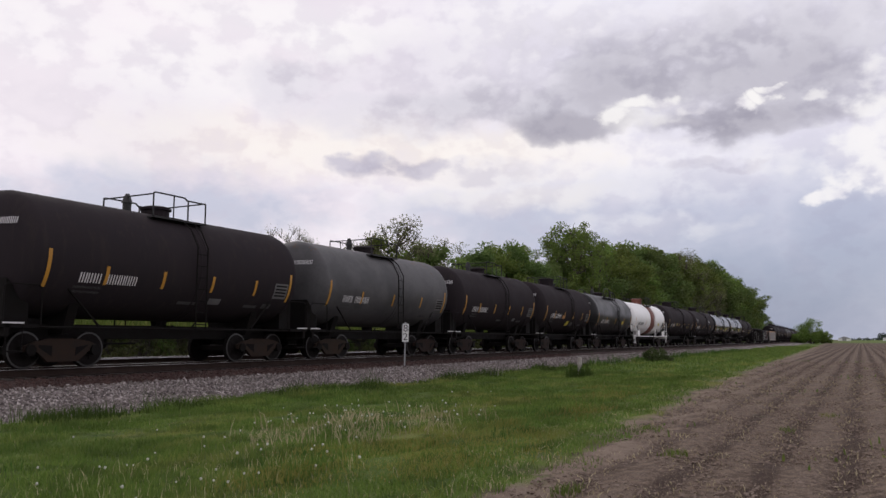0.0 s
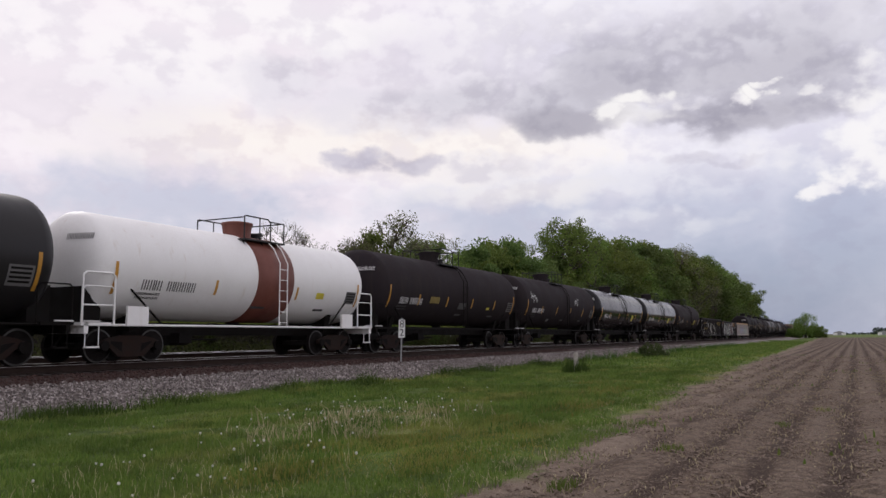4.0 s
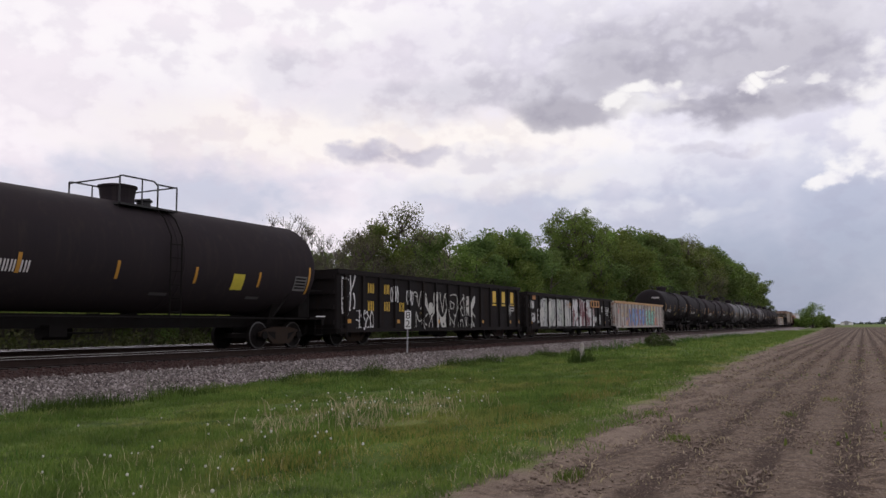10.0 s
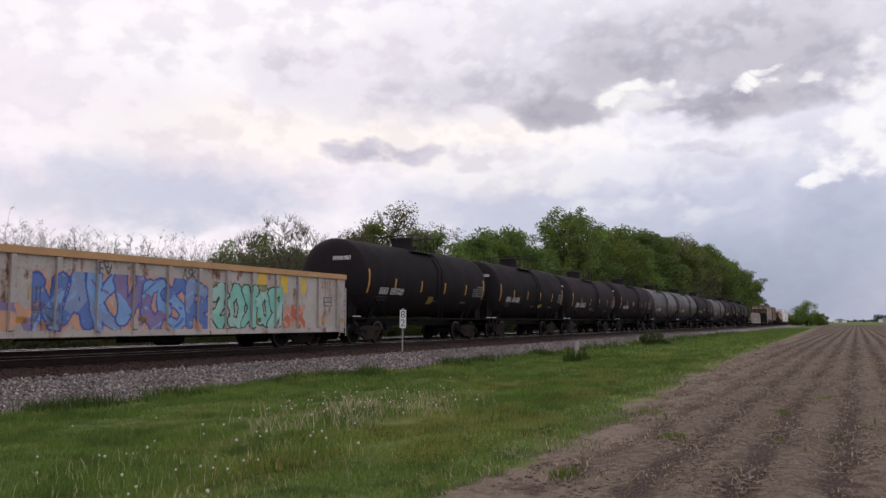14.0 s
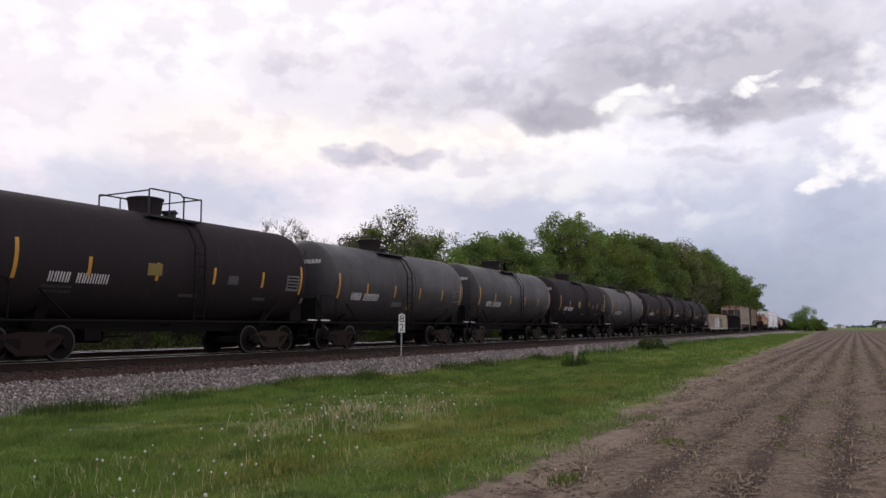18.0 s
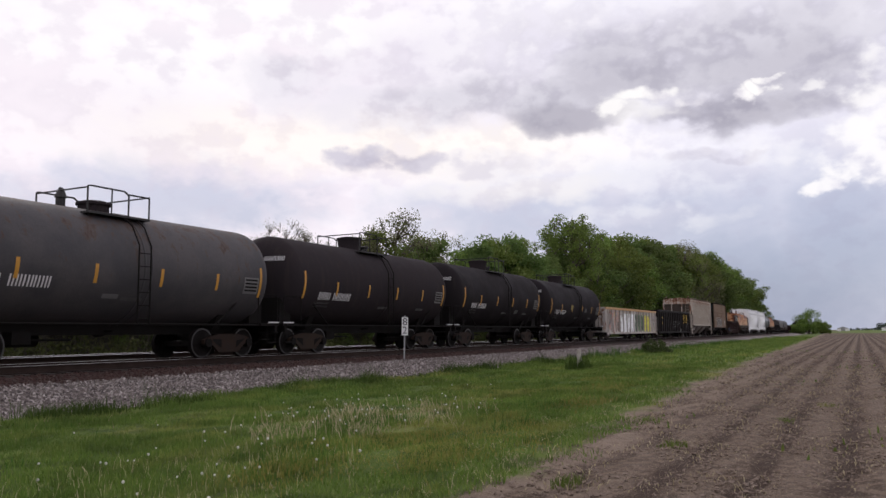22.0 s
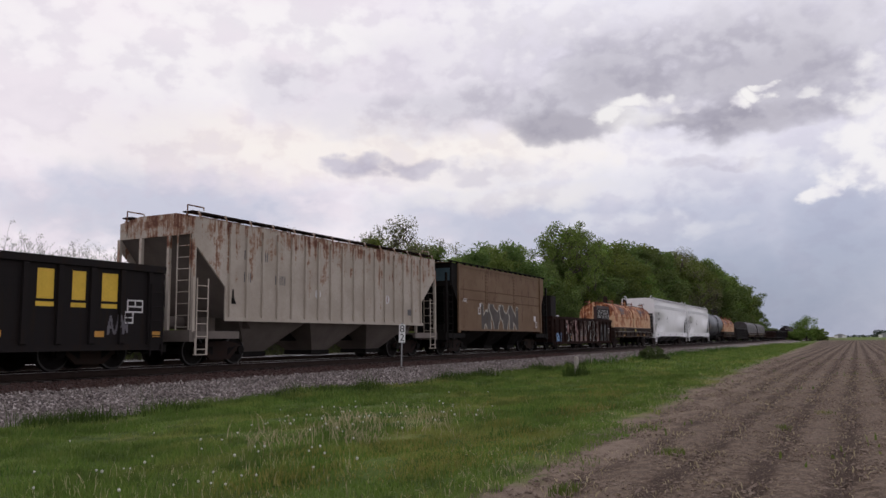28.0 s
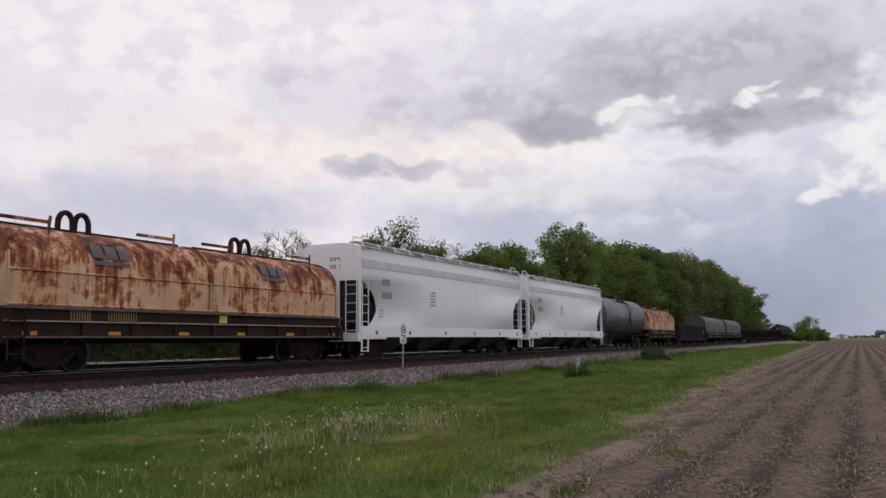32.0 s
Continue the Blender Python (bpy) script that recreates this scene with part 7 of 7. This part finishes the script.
# ---------------------------------------------------------------- grass, stones, clods
def tufts(name, label, x0, x1, y0, y1, count, height, wide, mat, seed, edge=True, bend=0.5, keep=None):
    """Many thin bent blades joined into one mesh."""
    nrng = np.random.default_rng(seed)
    x = nrng.uniform(x0, x1, count)
    y = nrng.uniform(y0, y1, count)
    if edge:
        lo = np.interp(x, (5, 7.6, 11.8, 21.5, 33, 100, 160), (2.7, 3.25, 3.65, 4.3, 4.8, 6.6, 8.2)) + 0.22 * np.sin(x * 0.9 + 1.0) + 0.2 * np.sin(x * 2.3) + nrng.normal(0, 0.28, count)
        hi = 12.5 + 0.7 * np.sin(x * 0.35 + 2.0) + 0.35 * np.sin(x * 1.1) + nrng.normal(0, 0.25, count)
        ok = (y > lo) & (y < hi + np.array([off(q) for q in x]))
        x, y = x[ok], y[ok]
    if keep is not None:
        ok = keep(x, y, nrng)
        x, y = x[ok], y[ok]
    n = len(x)
    lump = 0.5 + 0.5 * np.sin(x * 1.9 + 2.0 * np.sin(y * 1.3)) * np.sin(y * 2.3 + x * 0.4)
    lump = 0.6 * lump + 0.4 * (0.5 + 0.5 * np.sin(x * 5.3 + 1.7 * np.sin(y * 3.1)) * np.sin(y * 4.7 + x * 1.3))
    clump = 0.45 + 1.5 * lump ** 1.6
    rim = 1 + 0.9 * np.clip(1 - np.abs(y - 12.4) / 0.9, 0, 1)
    h = height * clump * rim * nrng.uniform(0.5, 1.35, n)
    t = nrng.uniform(0, 2 * np.pi, n)
    dx, dy = np.cos(t), np.sin(t)
    w_ = wide * nrng.uniform(0.7, 1.3, n)
    b = h * bend * nrng.uniform(0.2, 1.2, n)
    a2 = nrng.uniform(0, 2 * np.pi, n)
    z = np.where(y > 12.6, (y - 12.6) * 0.11, 0.0) + 0.04 * ((y > 5) & (y < 12.6))
    P = lambda ox, oy, oz: np.stack((x + ox, y + oy, z + oz), -1)
    v = np.stack((P(-dx * w_, -dy * w_, -0.02), P(dx * w_, dy * w_, -0.02),
                  P(dx * w_ * 0.7 + b * 0.35 * np.cos(a2), dy * w_ * 0.7 + b * 0.35 * np.sin(a2), h * 0.6), P(-dx * w_ * 0.7 + b * 0.35 * np.cos(a2), -dy * w_ * 0.7 + b * 0.35 * np.sin(a2), h * 0.6),
                  P(b * np.cos(a2), b * np.sin(a2), h)), 1).reshape(-1, 3)
    i = np.arange(n) * 5
    f = [(k, k + 1, k + 2, k + 3) for k in i.tolist()] + [(k + 3, k + 2, k + 4) for k in i.tolist()]
    me = bpy.data.meshes.new(name)
    me.from_pydata(v.tolist(), [], f)
    me.materials.append(mat)
    tagged(new(name, me), label, "grass", "", "stuff")


tufts("grass", "short rough green verge grass", 2, 15, 3, 14, 120000, 0.062, 0.006, BLADE, 1, bend=0.8)
tufts("grass", "short rough green verge grass", 15, 34, 3, 14, 80000, 0.075, 0.010, BLADE, 2, bend=0.8)
tufts("grass", "short rough green verge grass", 34, 170, 3, 15, 66000, 0.10, 0.024, BLADE, 3, bend=0.7)
tufts("grass", "rough grass behind the tracks", 10, 90, 27.5, 36, 24000, 0.45, 0.03, BLADE, 4, edge=False)
tufts("dry_grass", "dry tan stalks among the green", 4, 26, 3, 12, 1100, 0.12, 0.0035, STRAW, 5, bend=0.7,
      keep=lambda x, y, r: (np.sin(x * 0.55 + 0.4) * np.sin(y * 0.9 + 1.0) + 0.35 * r.normal(size=len(x)) > 0.35))
tufts("dry_grass", "dry tan stalks among the green", 7.2, 13.8, 5.0, 9.2, 2600, 0.185, 0.0055, STRAW, 6, edge=False, bend=0.9,
      keep=lambda x, y, r: ((x - 10.5) / 2.4) ** 2 + ((y - 6.8) / 1.2) ** 2 + 0.5 * r.normal(size=len(x)) + 0.8 * np.sin(x * 3) * np.sin(y * 4) < 0.9)
tufts("dry_grass", "dry tan stalks among the green", 4.2, 7.4, 4.4, 6.8, 420, 0.11, 0.003, STRAW, 26, edge=False, bend=0.7)
tufts("rank_grass", "taller dark green grass along the ballast's foot", 6, 40, 11.6, 13.3, 24000, 0.14, 0.008, RANK, 31, edge=False, bend=0.6,
      keep=lambda x, y, r: np.sin(x * 0.8) + np.sin(x * 2.1 + 1) + 0.7 * r.normal(size=len(x)) - 2.2 * np.abs(y - 12.3 - 0.5 * np.sin(x * 0.5)) > 0.0)
tufts("rank_grass", "taller dark green grass along the ballast's foot", 40, 100, 11.6, 13.6, 6000, 0.22, 0.016, RANK, 32, edge=False, bend=0.6,
      keep=lambda x, y, r: np.sin(x * 0.5) + np.sin(x * 1.3 + 1) + 0.7 * r.normal(size=len(x)) - 2.0 * np.abs(y - 12.5) > -0.4)
tufts("rank_grass", "dark green clumps in the verge", 5, 34, 4.5, 12, 26000, 0.12, 0.006, RANK, 33,
      keep=lambda x, y, r: np.sin(x * 1.3 + 2 * np.sin(y * 0.7)) * np.sin(y * 1.7 + 0.6 * x) + 0.25 * r.normal(size=len(x)) > 0.62)
tufts("dry_grass", "bleached straw along the field's edge", 6, 34, 3.2, 5.6, 5200, 0.06, 0.005, STRAW, 34, edge=False, bend=2.2,
      keep=lambda x, y, r: np.abs(y - np.interp(x, (5, 7.6, 11.8, 21.5, 33), (3.2, 3.5, 3.9, 4.6, 4.8)) - 0.2 * np.sin(x * 2.3)) < 0.16 + 0.3 * np.abs(r.normal(size=len(x))) * (np.sin(x * 1.7) > -0.3))
tufts("yellow_grass", "yellowing grass near the field's edge", 5.5, 13, 3.2, 6.6, 30000, 0.055, 0.006, GOLDEN, 41,
      keep=lambda x, y, r: ((x - 8.8) / 2.6) ** 2 + ((y - 4.8) / 1.0) ** 2 + 0.5 * r.normal(size=len(x)) + 1.1 * np.sin(x * 2.1 + 1) * np.sin(y * 3.3) < 0.8)
tufts("yellow_grass", "yellowing grass near the field's edge", 13, 24, 4.4, 7.0, 16000, 0.065, 0.008, GOLDEN, 42,
      keep=lambda x, y, r: np.sin(x * 0.9 + 0.5) * np.sin(y * 2.1 + 0.3 * x) + 0.35 * r.normal(size=len(x)) > 0.55)
tufts("grass_tuft", "tall grass round the wooden post", 26.95, 27.85, 8.5, 9.3, 520, 0.34, 0.010, RANK, 7, edge=False)
for x, y, r, n in ((11.3, 3.2, 0.35, 500), (10.0, 2.1, 0.16, 160), (12.4, 3.0, 0.25, 200), (7.2, 2.5, 0.14, 120), (13.4, 1.1, 0.14, 100), (16.2, 0.6, 0.18, 120), (8.6, 2.9, 0.3, 260), (15.2, 3.6, 0.35, 300)):
    tufts("grass_tuft", "green tuft strayed into the ploughed soil", x - 2 * r, x + 2 * r, y - r, y + r, n, 0.055, 0.006, BLADE, int(x * 10), edge=False, bend=0.9,
          keep=lambda a, b, g: ((a - x) / (2 * r)) ** 2 + ((b - y) / r) ** 2 + 0.4 * g.normal(size=len(a)) < 0.7)
tufts("weeds", "scattered green seedlings in the field", 6, 60, -14, 4.5, 5200, 0.07, 0.02, BLADE, 8, edge=False, keep=lambda x, y, r: np.sin(x * 0.7 + 2 * np.sin(y * 0.5)) * np.sin(y * 1.1 + x * 0.13) > 0.72)
tufts("residue", "pale straw residue on the soil", 5, 34, -10, 5, 20000, 0.024, 0.006, STRAW, 9, edge=False, bend=3.0)


def dandelions():
    nrng = np.random.default_rng(8)
    s, st = Shape(), Shape()
    for i in range(96):
        if i < 56:      # the dry patch by the field edge
            x, y = nrng.normal(10.4, 1.5), nrng.normal(6.9, 0.9)
        else:
            x, y = (nrng.normal(5.8, 0.9), nrng.normal(5.6, 0.7)) if i < 78 else (nrng.uniform(5, 20), nrng.uniform(4.2, 9.5))
        h = nrng.uniform(0.08, 0.24)
        r = nrng.uniform(0.009, 0.016)
        s.turned(((h - r, r * 0.3), (h - r * 0.6, r * 0.85), (h, r), (h + r * 0.6, r * 0.85), (h + r, r * 0.3)), "z", 7, (x, y, 0.04))
        st.bar((x, y, 0), (x, y, h), 0.004, 4)
    tagged(new("dandelion_clocks", s.mesh("dandelion_clocks", PUFF, True)), "white dandelion seed heads in the verge", "flowers", "", "stuff")
    tagged(new("dandelion_stems", st.mesh("dandelion_stems", BLADE)), "thin dandelion stems in the verge", "flowers", "", "stuff")


dandelions()


def stones(name, label, x0, x1, y0, y1, count, size, mat, seed, height, squash=0.75):
    """Many angular pebbles joined into one mesh."""
    nrng = np.random.default_rng(seed)
    x, y = nrng.uniform(x0, x1, count), nrng.uniform(y0, y1, count)
    o = np.array([off(q) for q in x])
    z = height(x, y)
    base = np.array(((1, 0, 0), (-1, 0, 0), (0, 1, 0), (0, -1, 0), (0, 0, 1), (0, 0, -1)), float)
    sz = size * nrng.uniform(0.5, 1.35, count) ** 1.3
    if name == "soil_clods":     # none in the grass
        sz *= y < 2.6 + np.minimum(0.05 * x, 0.8 + 0.025 * x)
    v = base[None] * nrng.uniform(0.6, 1.25, (count, 6, 1)) + nrng.normal(0, 0.22, (count, 6, 3))
    t = nrng.uniform(0, 2 * np.pi, count)
    ct, sn = np.cos(t)[:, None], np.sin(t)[:, None]
    vx, vy, vz = v[..., 0] * ct - v[..., 1] * sn, v[..., 0] * sn + v[..., 1] * ct, v[..., 2] * squash
    P = np.stack((vx * sz[:, None] + x[:, None], vy * sz[:, None] + (y + o)[:, None], vz * sz[:, None] + z[:, None]), -1).reshape(-1, 3)
    tri = np.array(((0, 2, 4), (2, 1, 4), (1, 3, 4), (3, 0, 4), (2, 0, 5), (1, 2, 5), (3, 1, 5), (0, 3, 5)))
    f = (np.arange(count)[:, None, None] * 6 + tri[None]).reshape(-1, 3)
    me = bpy.data.meshes.new(name)
    me.from_pydata(P.tolist(), [], f.tolist())
    me.materials.append(mat)
    tagged(new(name, me), label, "stones", "", "stuff")


BANK_Y, BANK_Z = (12.3, 13.6, 15.0, 15.95, 16.4, 17.0, 25.0), (-0.08, 0.06, 0.21, 0.345, 0.40, 0.475, 0.50)
bank = lambda x, y: np.interp(y, BANK_Y, BANK_Z)
stones("ballast_stones", "loose crushed grey stones of the bank", 6, 40, 12.3, 16.0, 26000, 0.052, BALLAST, 12, bank)
stones("ballast_stones", "loose crushed grey stones of the bank", 40, 90, 12.3, 16.0, 14000, 0.075, BALLAST, 13, bank)
stones("bed_stones", "dark stained stones along the ties", 6, 50, 15.9, 17.2, 9000, 0.045, OILED, 14, bank)
CLOD = material("dry soil clods", (0.185, 0.138, 0.108), 0.95, spots=(0.115, 0.083, 0.063), scale=3)
stones("soil_clods", "dry clods of ploughed soil", 4, 22, -4, 4.6, 22000, 0.021, CLOD, 15, lambda x, y: -0.014 * np.sin((y + 0.05 * np.sin(x * 0.31 + 0.8 * y)) * 8.267) + 0.004, 0.6)
stones("soil_clods", "dry clods of ploughed soil", 22, 55, -9, 5.2, 9000, 0.036, CLOD, 16, lambda x, y: 0.01 + 0.0 * x, 0.6)


# ---------------------------------------------------------------- what moves
def motions():
    for car, mid in CARS:
        rows = []
        for i in range(17):
            t = 2.0 * i
            s = mid - travel(t)
            turn = math.degrees(math.atan(BEND * s)) if s > 0 else 0.0
            rows.append((t, pose(s, TRACK + off(s), RAIL, 0, 0, turn)))
        walk(car, rows)
    # wheels turn while they pass the standpoint
    for ob, place in WHEELSETS:
        here = ob.location.copy()
        steps = [k for k in range(0, 32 * FPS + 1) if -2.0 < place - travel(k / FPS) < 48.0]
        if len(steps) < 2:
            continue
        ks = sorted({0, 32 * FPS, *steps})
        rows = []
        for k in ks:
            q = min(max(k, steps[0]), steps[-1]) / FPS
            roll = -math.degrees((travel(q) - travel(steps[0] / FPS)) / 0.457)
            rows.append((k / FPS, pose(*here, 0, roll, 0)))
        walk(ob, rows)


motions()
